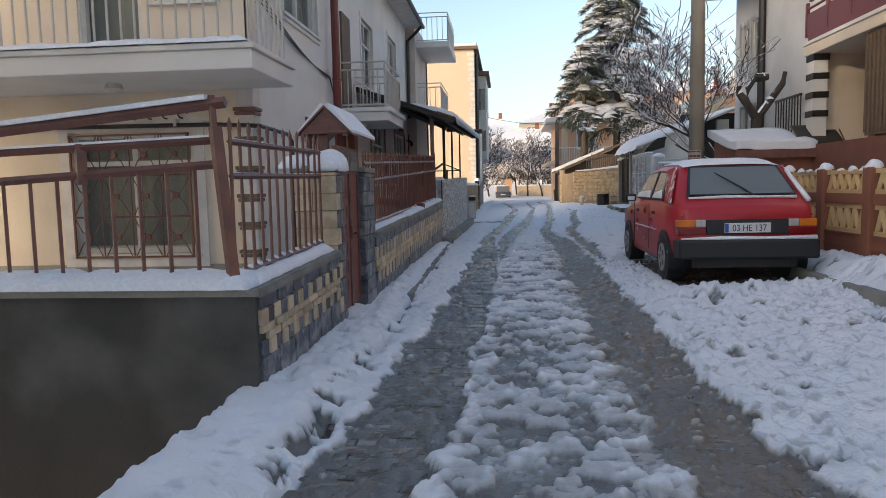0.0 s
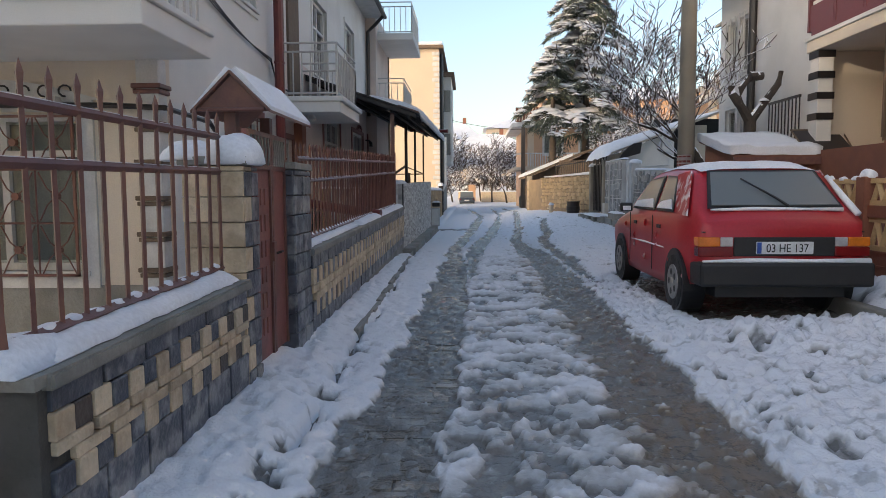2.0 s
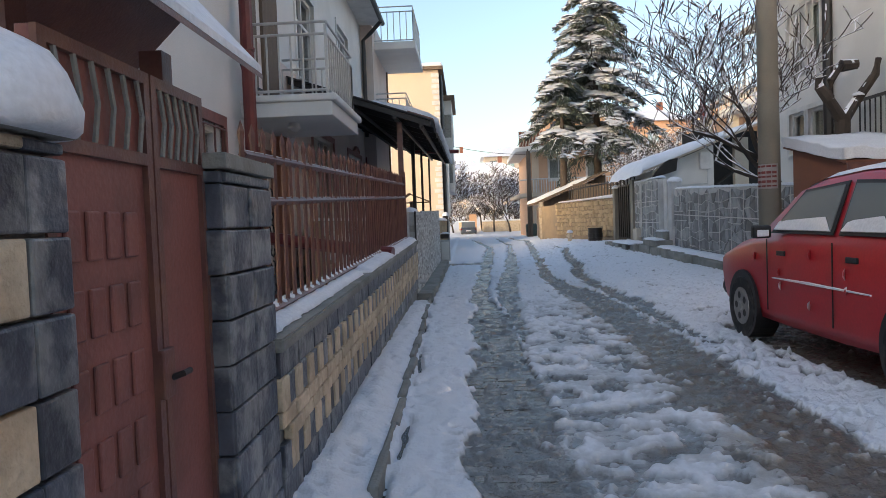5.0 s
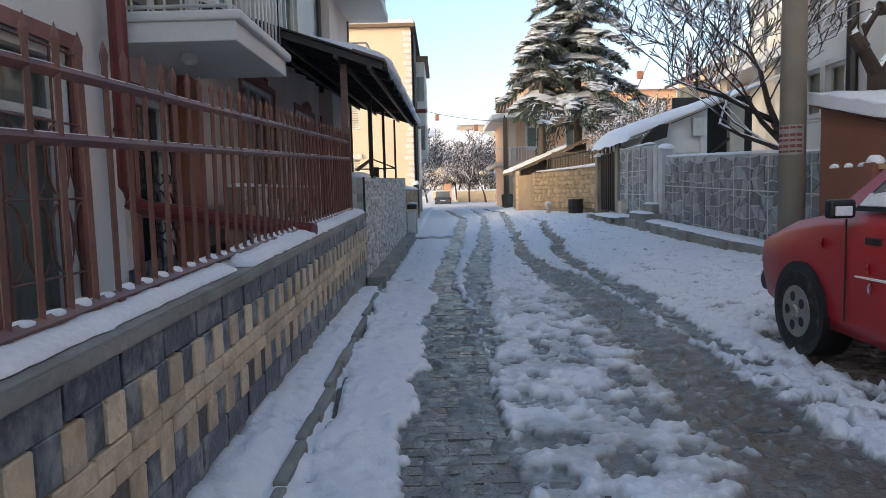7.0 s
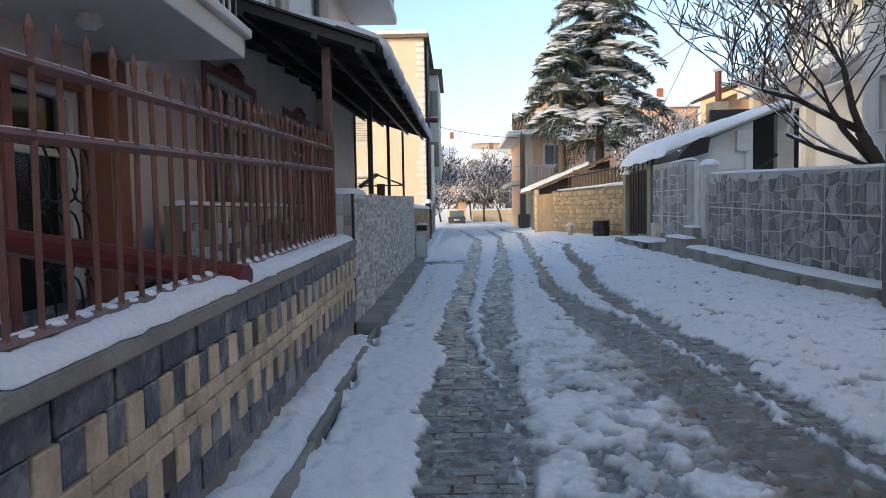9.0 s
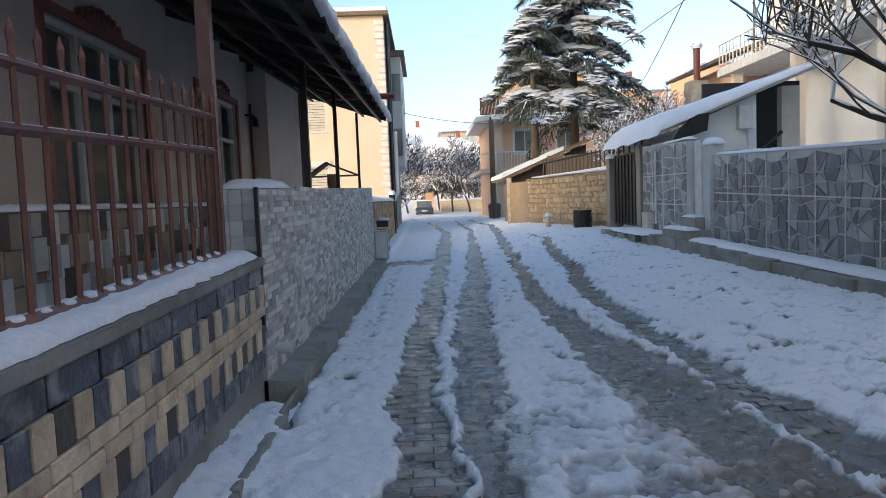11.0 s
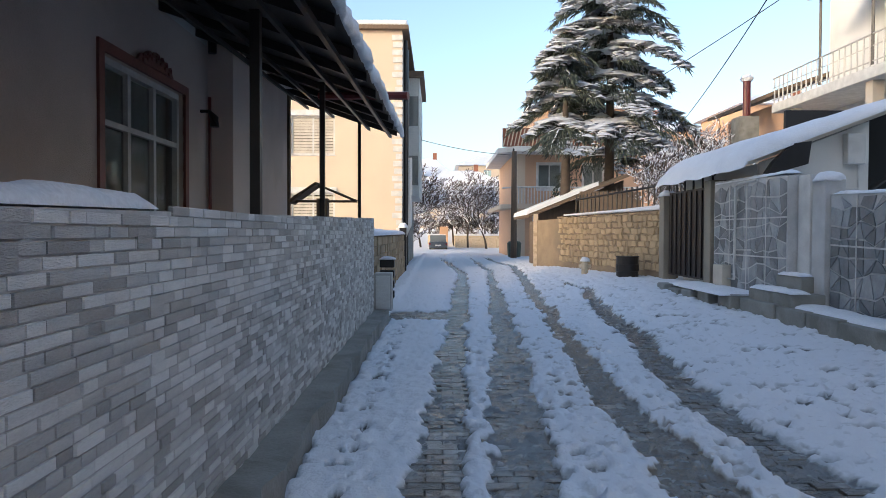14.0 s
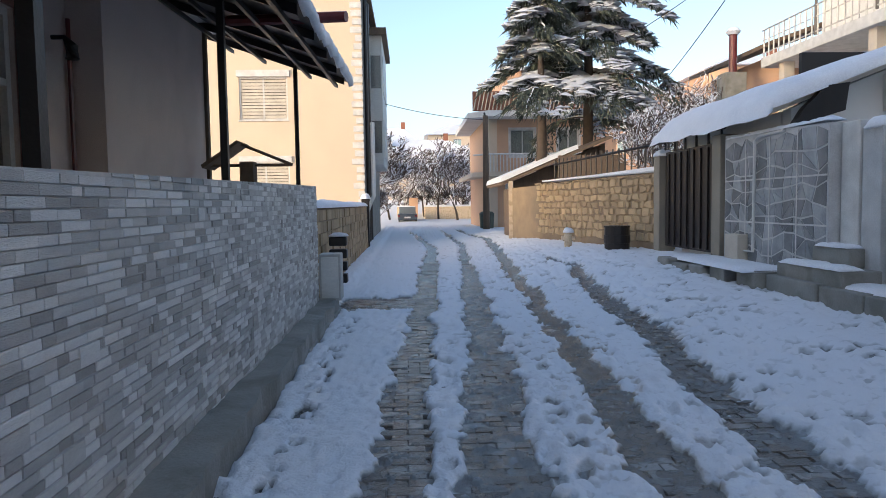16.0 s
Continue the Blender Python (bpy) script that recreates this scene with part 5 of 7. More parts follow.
# ---- parked red hatchback ----
def build_car():
    cx, y0, gz = 2.71, 7.95, 0.08
    car = thing("car", (cx, y0 + 1.9, gz), "parked red hatchback with snow on its roof and frosted sides", "car")
    # stations along the length: y, half width at sill, at belt, at roof, z sill, z belt, z top, half width of the top
    st = [(0.00, .70, .74, .70, .36, .72, .86), (0.06, .76, .78, .74, .33, .74, .90), (0.20, .78, .80, .72, .30, .90, .99), (0.60, .79, .805, .60, .24, .92, 1.37),
          (0.75, .79, .805, .59, .22, .92, 1.405), (1.40, .79, .81, .60, .20, .91, 1.42), (1.95, .79, .81, .60, .20, .90, 1.39), (2.25, .79, .81, .60, .20, .89, 1.33), (2.82, .79, .80, .68, .21, .88, .93),
          (3.30, .78, .79, .66, .24, .80, .86), (3.62, .75, .77, .62, .30, .72, .77), (3.76, .70, .71, .55, .36, .64, .68)]
    bm = bmesh.new()
    rings = []
    for y, a, b, c, zs, zb, zt in st:
        half = [(a * 0.97, zs), (a, zs + 0.10), (b, (zs + zb) / 2 + 0.05), (b - 0.005, zb - 0.04), (b - 0.03, zb), (c + (b - c) * 0.12, zt - (zt - zb) * 0.10), (c - 0.06, zt - 0.01), (c * 0.5, zt + 0.012)]
        pts = half + [(-x, z) for x, z in reversed(half)]
        rings.append([bm.verts.new((cx + x, y0 + y, gz + z)) for x, z in pts])
    for r, q in zip(rings, rings[1:]):
        for k in range(len(r)):
            bm.faces.new((r[k], r[(k + 1) % len(r)], q[(k + 1) % len(r)], q[k]))
    bm.faces.new(rings[0][::-1])
    bm.faces.new(rings[-1])
    body = part("body", bm, M["redpaint"], car, "faded red paint with frost", True)
    def quad(name, pts, mat, th=0.006, parent=car, label=""):
        b = bmesh.new()
        vs = [Vector(p) + Vector((cx, y0, gz)) for p in pts]
        n = (vs[1] - vs[0]).cross(vs[2] - vs[0]).normalized()
        lo = [b.verts.new(v) for v in vs]
        hi = [b.verts.new(v + n * th) for v in vs]
        b.faces.new(lo[::-1])
        b.faces.new(hi)
        for i in range(len(vs)):
            j = (i + 1) % len(vs)
            b.faces.new((lo[i], lo[j], hi[j], hi[i]))
        return part(name, b, mat, parent, label)
    # rear screen with seal, wiper
    quad("rear_screen_seal", [(-.64, .196, 1.00), (.64, .196, 1.00), (.53, .555, 1.355), (-.53, .555, 1.355)], M["blackplastic"], 0.008)
    rs = quad("rear_screen", [(-.60, .205, 1.025), (.60, .205, 1.025), (.505, .54, 1.335), (-.505, .54, 1.335)], M["carglass"], 0.014)
    part("wiper", T([(cx + .12, y0 + .16, gz + 1.02), (cx + .02, y0 + .235, gz + 1.10), (cx - .25, y0 + .41, gz + 1.28)], [0.014, 0.012, 0.008], 6), M["blackplastic"], rs)
    part("sill_snow", T([(cx - .62, y0 + .16, gz + .99), (cx - .2, y0 + .165, gz + 1.0), (cx + .3, y0 + .165, gz + .995), (cx + .62, y0 + .17, gz + .99)], [0.012, 0.02, 0.014, 0.022], 6), M["snow"], rs, "line of snow", True)
    # side glass
    for s in (-1, 1):
        def side(pts):
            p = [(s * x, y, z) for x, y, z in pts]
            return p if s > 0 else p[::-1]
        def sx(z):
            return 0.765 - (z - 0.92) * 0.36
        for name, ys in (("rear_window", ((.80, .95), (1.42, .95), (1.42, 1.33), (1.02, 1.31))), ("front_window", ((1.50, .95), (2.48, .95), (2.10, 1.29), (1.50, 1.33)))):
            quad(name + "_seal", side([(sx(z) + 0.022, y + 0, z) for y, z in ys]), M["blackplastic"], 0.010)
            c0 = (sum(y for y, z in ys) / 4, sum(z for y, z in ys) / 4)
            ins = [(c0[0] + (y - c0[0]) * 0.9, c0[1] + (z - c0[1]) * 0.86) for y, z in ys]
            quad(name, side([(sx(z) + 0.026, y, z) for y, z in ins]), M["carglass"], 0.014)
            quad(name + "_snow", side([(sx(ins[0][1]) + 0.03, ins[0][0], ins[0][1]), (sx(ins[0][1]) + 0.03, ins[1][0], ins[1][1]), (sx(ins[0][1] + .09) + 0.03, ins[1][0] - .05, ins[1][1] + .07), (sx(ins[0][1] + .1) + 0.03, ins[0][0] + 0.12, ins[0][1] + .10)]), M["snow"], 0.016, label="snow stuck to the glass")
        quad("frosted_pillar", side([(.79, .30, .93), (.755, .80, .93), (.66, 1.0, 1.33), (.635, .66, 1.36)]), M["frost"], 0.012, label="red paint crusted with frost")
        for y in (1.46, 2.50):
            part("door_gap", B((cx + s * .812 - .004, cx + s * .812 + .004, y0 + y, y0 + y + .008, gz + .30, gz + .90)), M["blackplastic"], car)
        for y in (1.22, 2.25):
            part("door_handle", B((cx + s * .80, cx + s * .818, y0 + y - .07, y0 + y + .07, gz + .77, gz + .81), bevel=0.006), M["blackplastic"], car)
        part("sill_snow_dots", T([(cx + s * .815, y0 + 1.0, gz + .58), (cx + s * .818, y0 + 1.8, gz + .585), (cx + s * .816, y0 + 2.4, gz + .58)], [0.006, 0.012, 0.006], 5), M["snow"], car, "dots of snow on the side moulding")
        for k in range(9):
            yy, zz = 0.35 + 0.27 * ((k * 7) % 9) + 0.05 * k, 0.36 + 0.055 * ((k * 5) % 9)
            part("snow_patch", T([(cx + s * .806, y0 + yy, gz + zz), (cx + s * .816, y0 + yy + .01, gz + zz), (cx + s * .817, y0 + yy + .01, gz + zz)], [.03 + .004 * (k % 4), .022, .004], 7), M["frost"], car, "spattered snow")
        mir = part("mirror", B((min(cx + s * .80, cx + s * .96), max(cx + s * .80, cx + s * .96), y0 + 2.42, y0 + 2.50, gz + .91, gz + 1.02), bevel=0.022), M["blackplastic"], car)
        part("mirror_snow", B((min(cx + s * .83, cx + s * .93), max(cx + s * .83, cx + s * .93), y0 + 2.412, y0 + 2.425, gz + .925, gz + .98), bevel=0.005), M["snow"], mir, "snow on the mirror glass")
        # tail lamps: orange, clear, red
        a, b, c = (.46, .58, .765)
        lo, hi = .60, .75
        def lamp(x0, x1, z0, z1):
            xa, xb = sorted((cx + s * x0, cx + s * x1))
            return B((xa, xb, y0 - .012, y0 + .16, gz + z0, gz + z1), bevel=0.01)
        part("tail_lamp", lamp(.585, .785, .665, .75), M["orange"], car, "orange turn lens")
        part("tail_lamp", lamp(.465, .582, .665, .75), M["clearlens"], car, "pale reversing lens")
        part("tail_lamp", lamp(.465, .785, .575, .662), M["redlens"], car, "red tail lens")
        # wheels and arches
        for wy in (0.60, 3.02):
            arch = T([(cx + s * .60, y0 + wy, gz + .29), (cx + s * .822, y0 + wy, gz + .29)], .315, 28)
            part("wheel_arch", arch, M["blackplastic"], car, "black wheel arch")
            w = part("wheel", T([(cx + s * .62, y0 + wy, gz + .272), (cx + s * .64, y0 + wy, gz + .272), (cx + s * .80, y0 + wy, gz + .272), (cx + s * .828, y0 + wy, gz + .272)], [.265, .29, .29, .265], 28), M["rubber"], car, "black tyre")
            part("rim", T([(cx + s * .80, y0 + wy, gz + .272), (cx + s * .836, y0 + wy, gz + .272), (cx + s * .838, y0 + wy, gz + .272)], [.175, .17, .14], 24), M["alloy"], w, "dull silver rim")
            for k in range(5):
                an = k * 2 * math.pi / 5
                p = (cx + s * .838, y0 + wy + .10 * math.cos(an), gz + .272 + .10 * math.sin(an))
                part("rim_hole", T([p, (cx + s * .8385, p[1], p[2])], .034, 10), M["blackplastic"], w)
            part("hub_cap", T([(cx + s * .838, y0 + wy, gz + .272), (cx + s * .85, y0 + wy, gz + .272)], [.045, .035], 12), M["alloy"], w)
    part("rear_bumper", B((cx - .79, cx + .79, y0 - .11, y0 + .22, gz + .31, gz + .53), bevel=0.03), M["blackplastic"], car, "black plastic bumper")
    part("rear_valance", B((cx - .60, cx + .60, y0 + .05, y0 + .3, gz + .20, gz + .33)), M["blackplastic"], car)
    part("front_bumper", B((cx - .73, cx + .73, y0 + 3.5, y0 + 3.80, gz + .30, gz + .48), bevel=0.07), M["blackplastic"], car, "black plastic bumper")
    part("bumper_snow", T([(cx - .76, y0 - .06, gz + .535), (cx - .3, y0 - .05, gz + .54), (cx + .2, y0 - .06, gz + .54), (cx + .76, y0 - .06, gz + .535)], [.012, .028, .018, .035], 7), M["snow"], car, "strip of snow", True)
    part("plate_panel", B((cx - .46, cx + .46, y0 - .02, y0 + .05, gz + .58, gz + .75), bevel=0.006), M["blackplastic"], car)
    pl = part("number_plate", B((cx - .26, cx + .26, y0 - .034, y0 - .021, gz + .60, gz + .71), bevel=0.003), M["plate"], car, "white number plate reading 03 HE 137")
    part("blue_band", B((cx - .255, cx - .215, y0 - .037, y0 - .0345, gz + .605, gz + .705)), M["blue"], pl)
    fc = bpy.data.curves.new("plate_text", "FONT")
    fc.body, fc.size, fc.extrude, fc.align_x = "03 HE 137", 0.105, 0.001, "CENTER"
    tmp = bpy.data.objects.new("plate_text", fc)
    me = bpy.data.meshes.new_from_object(tmp)
    bpy.data.objects.remove(tmp)
    me.transform(Matrix.Translation((cx + .02, y0 - .038, gz + .618)) @ pose(0, 0, 0, 90, 0, 0) @ Matrix.Diagonal((.86, 1, 1, 1)))
    me.materials.append(M["platetext"])
    tx = new("plate_text", me)
    tx.parent = pl
    tx.matrix_parent_inverse = world_of(pl).inverted()
    part("badge", T([(cx, y0 + .085, gz + .87), (cx, y0 + .045, gz + .87)], .035, 16), M["blackplastic"], car, "round dark badge")
    part("tail_seam", B((cx - .74, cx + .74, y0 + .012, y0 + .05, gz + .79, gz + .80)), M["blackplastic"], car)
    # snow on the roof
    b = bmesh.new()
    rows = []
    for i in range(15):
        y = .56 + 1.62 * i / 14
        zt = float(np.interp(y, [.6, .75, 1.4, 1.95, 2.25], [1.37, 1.405, 1.42, 1.39, 1.33]))
        e = min(1, i / 1.5, (14 - i) / 2) if 0 < i < 14 else 0
        row = []
        for k in range(13):
            u = -1 + k / 6
            w = .585 * u
            hgt = (0.045 + 0.012 * noise.noise(Vector((y * 3, u * 3, 2)))) * max(0, 1 - abs(u) ** 5) * e
            row.append(b.verts.new((cx + w, y0 + y + 0.02 * noise.noise(Vector((u * 4, i, 0))), gz + zt - 0.028 * u ** 4 + 0.008 + hgt)))
        rows.append(row)
    for r, q in zip(rows, rows[1:]):
        for k in range(12):
            b.faces.new((r[k], r[k + 1], q[k + 1], q[k]))
    part("roof_snow", b, M["snow"], car, "layer of snow on the roof", True)
    part("tail_snow", T([(cx + .60, y0 + .45, gz + 1.30), (cx + .72, y0 + .22, gz + 1.02), (cx + .74, y0 + .12, gz + .95)], [.02, .035, .03], 7), M["snow"], car, "clump of snow", True)
    return car


red_car = build_car()
red_car.matrix_basis = Matrix.Translation((-0.03, 0.05, -0.02)) @ red_car.matrix_basis @ Matrix.Diagonal((0.96, 1, 1, 1))

# ---- right side, near to far ----
rf = thing("concrete_fence", (3.95, 9.3, 0.2), "terracotta precast fence with pale openwork panels and snow on top", "fence")
pys = [5.6, 6.72, 7.85, 8.97, 10.1, 11.25, 12.4, 13.5]
for y in pys:
    part("post", B((3.86, 4.02, y - 0.08, y + 0.08, 0.1, 1.36), bevel=0.012), M["terra"], rf)
for a, b in zip(pys, pys[1:]):
    part("base_panel", B((3.91, 3.98, a + 0.08, b - 0.08, 0.1, 0.62)), M["terra"], rf)
    for z in (0.32, 0.46, 0.60):
        part("panel_ridge", B((3.895, 3.911, a + 0.08, b - 0.08, z, z + 0.02)), M["terra"], rf)
    part("mid_rail", B((3.90, 3.985, a + 0.08, b - 0.08, 0.95, 1.07)), M["terra"], rf)
    for z0, z1 in ((0.62, 0.95), (1.07, 1.34)):
        ow = part("openwork_panel", B((3.92, 3.97, a + 0.08, b - 0.08, z0, z0 + 0.05), (3.92, 3.97, a + 0.08, b - 0.08, z1 - 0.05, z1)), M["yellowcast"], rf, "pale yellow openwork panel")
        n = 5
        for k in range(n):
            y = a + 0.10 + (b - a - 0.2) * k / n
            w = (b - a - 0.2) / n
            part("rib", bar((3.945, y, z0 + 0.03), (3.945, y + w / 2, z1 - 0.04), 0.042), M["yellowcast"], ow)
            part("rib", bar((3.945, y + w, z0 + 0.03), (3.945, y + w / 2, z1 - 0.04), 0.042), M["yellowcast"], ow)
rnd = random.Random(31)
for y in pys:
    snow_blob("snow_cap", (3.94, y, 1.36), (0.08, 0.09, 0.08), None, y, "small snow lump on a fence post", -0.2)
    for k in range(3):
        snow_blob("snow_lump", (3.945, y + 0.2 + k * 0.27, 1.335), (0.04, rnd.uniform(.05, .1), rnd.uniform(.03, .05)), None, y + k, "snow lump on a fence top", -0.3)
kb = tagged(mesh_object("kerb_right_near", B((3.30, 3.42, 5.0, 8.6, 0.0, 0.22), bevel=0.02), M["concrete"]), "dark wet kerb partly hidden by snow", "kerb", kind="structure")

# house with burgundy balcony
hE = thing("house", (8, 9.5, 0), "house with burgundy balcony over a recessed entrance", "house")
part("back_wall", facade("x", 7.4, 0.3, 3.0, 14.6, 0, 3.7), M["cream"], hE)
part("upper_wall", B((7.2, 12, 3.0, 14.6, 3.95, 9)), M["pink"], hE)
part("north_wall", B((6.25, 12, 14.45, 14.6, 0, 3.7)), M["cream"], hE)
part("slab", B((5.95, 12, 3.0, 14.65, 3.66, 3.86), bevel=0.012), M["cream"], hE)
part("slab_edge", B((5.92, 6.2, 3.0, 14.68, 3.86, 3.93), bevel=0.01), M["white"], hE)
bal = part("balustrade", B((6.0, 6.06, 3.0, 14.6, 3.93, 4.05), (6.0, 6.06, 3.0, 14.6, 4.72, 4.80)), M["burgundy"], hE, "burgundy balcony balustrade")
for k in range(13):
    y = 3.1 + k * 0.9
    part("panel", B((6.015, 6.045, y, y + 0.8, 4.05, 4.5)), M["burgundy"], bal)
    part("upright", B((6.0, 6.06, y + 0.8, y + 0.86, 4.05, 4.72)), M["burgundy"], bal)
    part("top_bar", bar((6.03, y, 4.6), (6.03, y + 0.8, 4.6), 0.04), M["burgundy"], bal)
part("corner_column", B((5.98, 6.24, 14.25, 14.55, 0, 3.66), bevel=0.01), M["white"], hE)
for z in np.arange(2.45, 3.6, 0.36):
    part("band", B((5.96, 6.26, 14.23, 14.57, z, z + 0.12)), M["darksteel"], hE, "black band")
part("red_wall", B((6.2, 7.3, 12.35, 12.6, 0, 3.66)), M["terra"], hE, "red painted wall")
part("red_face", B((6.0, 6.2, 9.0, 11.4, 0, 3.66)), M["terra"], hE, "red painted wall")
lat = part("lattice", B((6.02, 6.06, 11.4, 12.35, 3.55, 3.64), (6.02, 6.06, 11.4, 12.35, 1.95, 2.02), (6.02, 6.06, 11.4, 12.35, 2.95, 3.0)), M["wood"], hE, "brown timber lattice")
for k in range(8):
    part("slat", B((6.0, 6.05, 11.42 + k * 0.125, 11.48 + k * 0.125, 2.0, 3.6)), M["wood"], lat)
part("base_wall", B((5.9, 6.2, 3.0, 14.2, 0, 1.9)), M["roof"], hE)

# brown shed
sh = thing("shed", (5.4, 14.7, 0), "brown rendered shed with a snowy tiled lean-to roof", "shed")
part("street_wall", prism([(14.05, 0), (15.55, 0), (15.55, 2.12), (14.05, 1.78)], "x", 4.5, 4.62), M["terra"], sh)
part("front_wall", B((4.62, 5.9, 14.05, 14.15, 0, 1.72)), M["terra"], sh)
def shed_roof(x0, x1, up0, up1):
    bm = bmesh.new()
    v = [bm.verts.new((x, y, (1.78 if y < 14.5 else 2.16) + u)) for u in (up0, up1) for x, y in ((x0, 13.9), (x1, 13.9), (x1, 15.7), (x0, 15.7))]
    for f in ((3, 2, 1, 0), (4, 5, 6, 7), (0, 1, 5, 4), (1, 2, 6, 5), (2, 3, 7, 6), (3, 0, 4, 7)):
        bm.faces.new([v[i] for i in f])
    return bm
part("fascia", B((4.42, 7.2, 13.86, 13.9, 1.66, 1.79)), M["brownpaint"], sh, "dark red fascia board")
part("roof", shed_roof(4.42, 7.3, 0.0, 0.04), M["roof"], sh)
for k in range(16):
    x = 5.95 + k * 0.085
    part("roof_tile", T([(x, 13.9, 1.83), (x, 15.7, 2.21)], 0.04, 6), M["roof"], sh)
bm = shed_roof(4.38, 5.95, 0.04, 0.20)
bmesh.ops.subdivide_edges(bm, edges=bm.edges[:], cuts=10, use_grid_fill=True)
for v in bm.verts:
    v.co.z += 0.05 * noise.noise(v.co * 2.5) + 0.02 * noise.noise(v.co * 8)
    v.co.x += 0.06 * noise.noise(v.co * 3 + Vector((5, 0, 0)))
    v.co.y += 0.05 * noise.noise(v.co * 3 + Vector((0, 7, 0)))
    v.co.z = max(v.co.z, (1.78 + (v.co.y - 13.9) * 0.211) + 0.03)
part("roof_snow", bm, M["snow"], sh, "thick snow on the roof", True)
ps = thing("leaning_screen", (6.3, 13.2, 1.9), "wire screen panel leaning on a shed roof", "screen")
part("frame", T([(5.7, 13.95, 1.86), (6.5, 13.95, 1.86), (6.6, 14.6, 2.3), (5.7, 14.6, 2.3), (5.7, 13.95, 1.86)], 0.018, 6), M["wood"], ps)
part("mesh_sheet", prism([(13.96, 1.87), (14.59, 2.28), (14.58, 2.29), (13.95, 1.88)], "x", 5.71, 6.5), M["sheet"], ps)
tarp = thing("covered_crate", (4.35, 12.9, 0.35), "blue crate with snow and a yellow cloth", "crate")
part("crate", B((4.1, 4.6, 12.6, 13.2, 0.3, 0.78), bevel=0.02), M["blue"], tarp)
part("snow", B((4.08, 4.62, 12.58, 13.22, 0.78, 0.93), bevel=0.06), M["snow"], tarp, "cap of snow")
part("cloth", T([(4.3, 12.8, 0.9), (4.32, 12.8, 1.08), (4.4, 12.85, 1.1), (4.42, 12.9, 0.98)], [0.05, 0.06, 0.04, 0.03], 8), M["yellowcast"], tarp, "knotted yellow cloth")

# utility poles
def utility_pole(x, y, z, top, r0, r1, label, mat):
    p = thing("utility_pole", (x, y, z), label, "utility pole", "utility poles")
    part("shaft", T([(x, y, z - 0.3), (x, y, (z + top) / 2), (x, y, top)], [r0, (r0 + r1) / 2, r1], 18), M[mat], p, "", True)
    return p
p1 = utility_pole(4.11, 15.5, 0.15, 8.6, 0.17, 0.125, "thick concrete utility pole with paper notices", "polecon")
bm = bmesh.new()
for i in range(9):
    a0, a1 = math.pi * (0.95 + 0.075 * i), math.pi * (0.95 + 0.075 * (i + 1))
    v = [bm.verts.new((4.11 + 0.166 * math.cos(a), 15.5 + 0.166 * math.sin(a), z)) for a, z in ((a0, 1.53), (a1, 1.53), (a1, 1.91), (a0, 1.91))]
    bm.faces.new(v)
bmesh.ops.solidify(bm, geom=bm.faces[:], thickness=0.003)
nt = part("notice", bm, M["paper"], p1, "pasted paper notices")
for z0, z1 in ((1.86, 1.89), (1.76, 1.80), (1.70, 1.73), (1.62, 1.66), (1.56, 1.585)):
    bm = bmesh.new()
    for i in range(8):
        a0, a1 = math.pi * (0.99 + 0.075 * i), math.pi * (0.99 + 0.075 * (i + (0.7 if i % 2 else 1)))
        v = [bm.verts.new((4.11 + 0.1715 * math.cos(a), 15.5 + 0.1715 * math.sin(a), z)) for a, z in ((a0, z0), (a1, z0), (a1, z1), (a0, z1))]
        bm.faces.new(v)
    part("print_bar", bm, M["papertext"], nt)
p2 = utility_pole(3.62, 50, -0.15, 5.6, 0.18, 0.13, "brown wooden utility pole with a lamp", "wood")
part("arm", T([(3.6, 50, 5.5), (3.6, 50.2, 5.75)], 0.05, 8), M["darksteel"], p2)
for a, b, sag in (((4.1, 15.5, 8.3), (9.5, 43, 5.5), 0.6), ((-3, 46, 6.2), (3.6, 50, 5.4), 0.25), ((4.0, 49.8, 5.5), (13, 20, 11), 0.8)):
    pts = [(a[0] + (b[0] - a[0]) * k / 16, a[1] + (b[1] - a[1]) * k / 16, a[2] + (b[2] - a[2]) * k / 16 - sag * 4 * (k / 16) * (1 - k / 16)) for k in range(17)]
    tagged(mesh_object("overhead_cable", T(pts, 0.014, 5), M["blackpipe"]), "thin black overhead cable between poles", "cable", "cables")

# flagstone wall, kerb, steps
RX = 4.86
def rtop(y):
    return 1.60 + 0.036 * (y - 16.2)
fw = thing("wall_flagstone", (RX + 0.1, 19.5, 0), "garden wall faced with grey crazy flagstones in pale mortar", "wall", kind="structure")
part("core", prism([(15.7, -0.2), (22.95, -0.2), (22.95, rtop(22.95)), (15.7, rtop(15.7))], "x", RX + 0.012, RX + 0.25), M["flaggrout"], fw)
part("core", prism([(23.66, 0), (26.3, 0), (26.3, 2.26), (23.66, 2.16)], "x", 4.66, 4.88), M["flaggrout"], fw)
part("end_pillar", B((4.80, 5.08, 22.96, 23.28, 0, 2.05), bevel=0.01), M["flaggrout"], fw)
part("white_jamb", B((4.78, 4.95, 23.3, 23.62, 0, 2.15), bevel=0.01), M["trim"], fw)
gr = part("white_grille", B((4.88, 4.90, 23.62, 24.4, 2.0, 2.03), (4.88, 4.90, 23.62, 24.4, 0.4, 0.43)), M["trim"], fw)
for k in range(7):
    part("bar", T([(4.89, 23.65 + k * 0.12, 0.42), (4.89, 23.68 + k * 0.12, 1.6), (4.89, 23.64 + k * 0.12, 1.8), (4.89, 23.66 + k * 0.12, 2.0)], 0.01, 5), M["trim"], gr)
snow_strip(15.8, 22.9, RX, RX + 0.26, rtop, 0.05, 15)
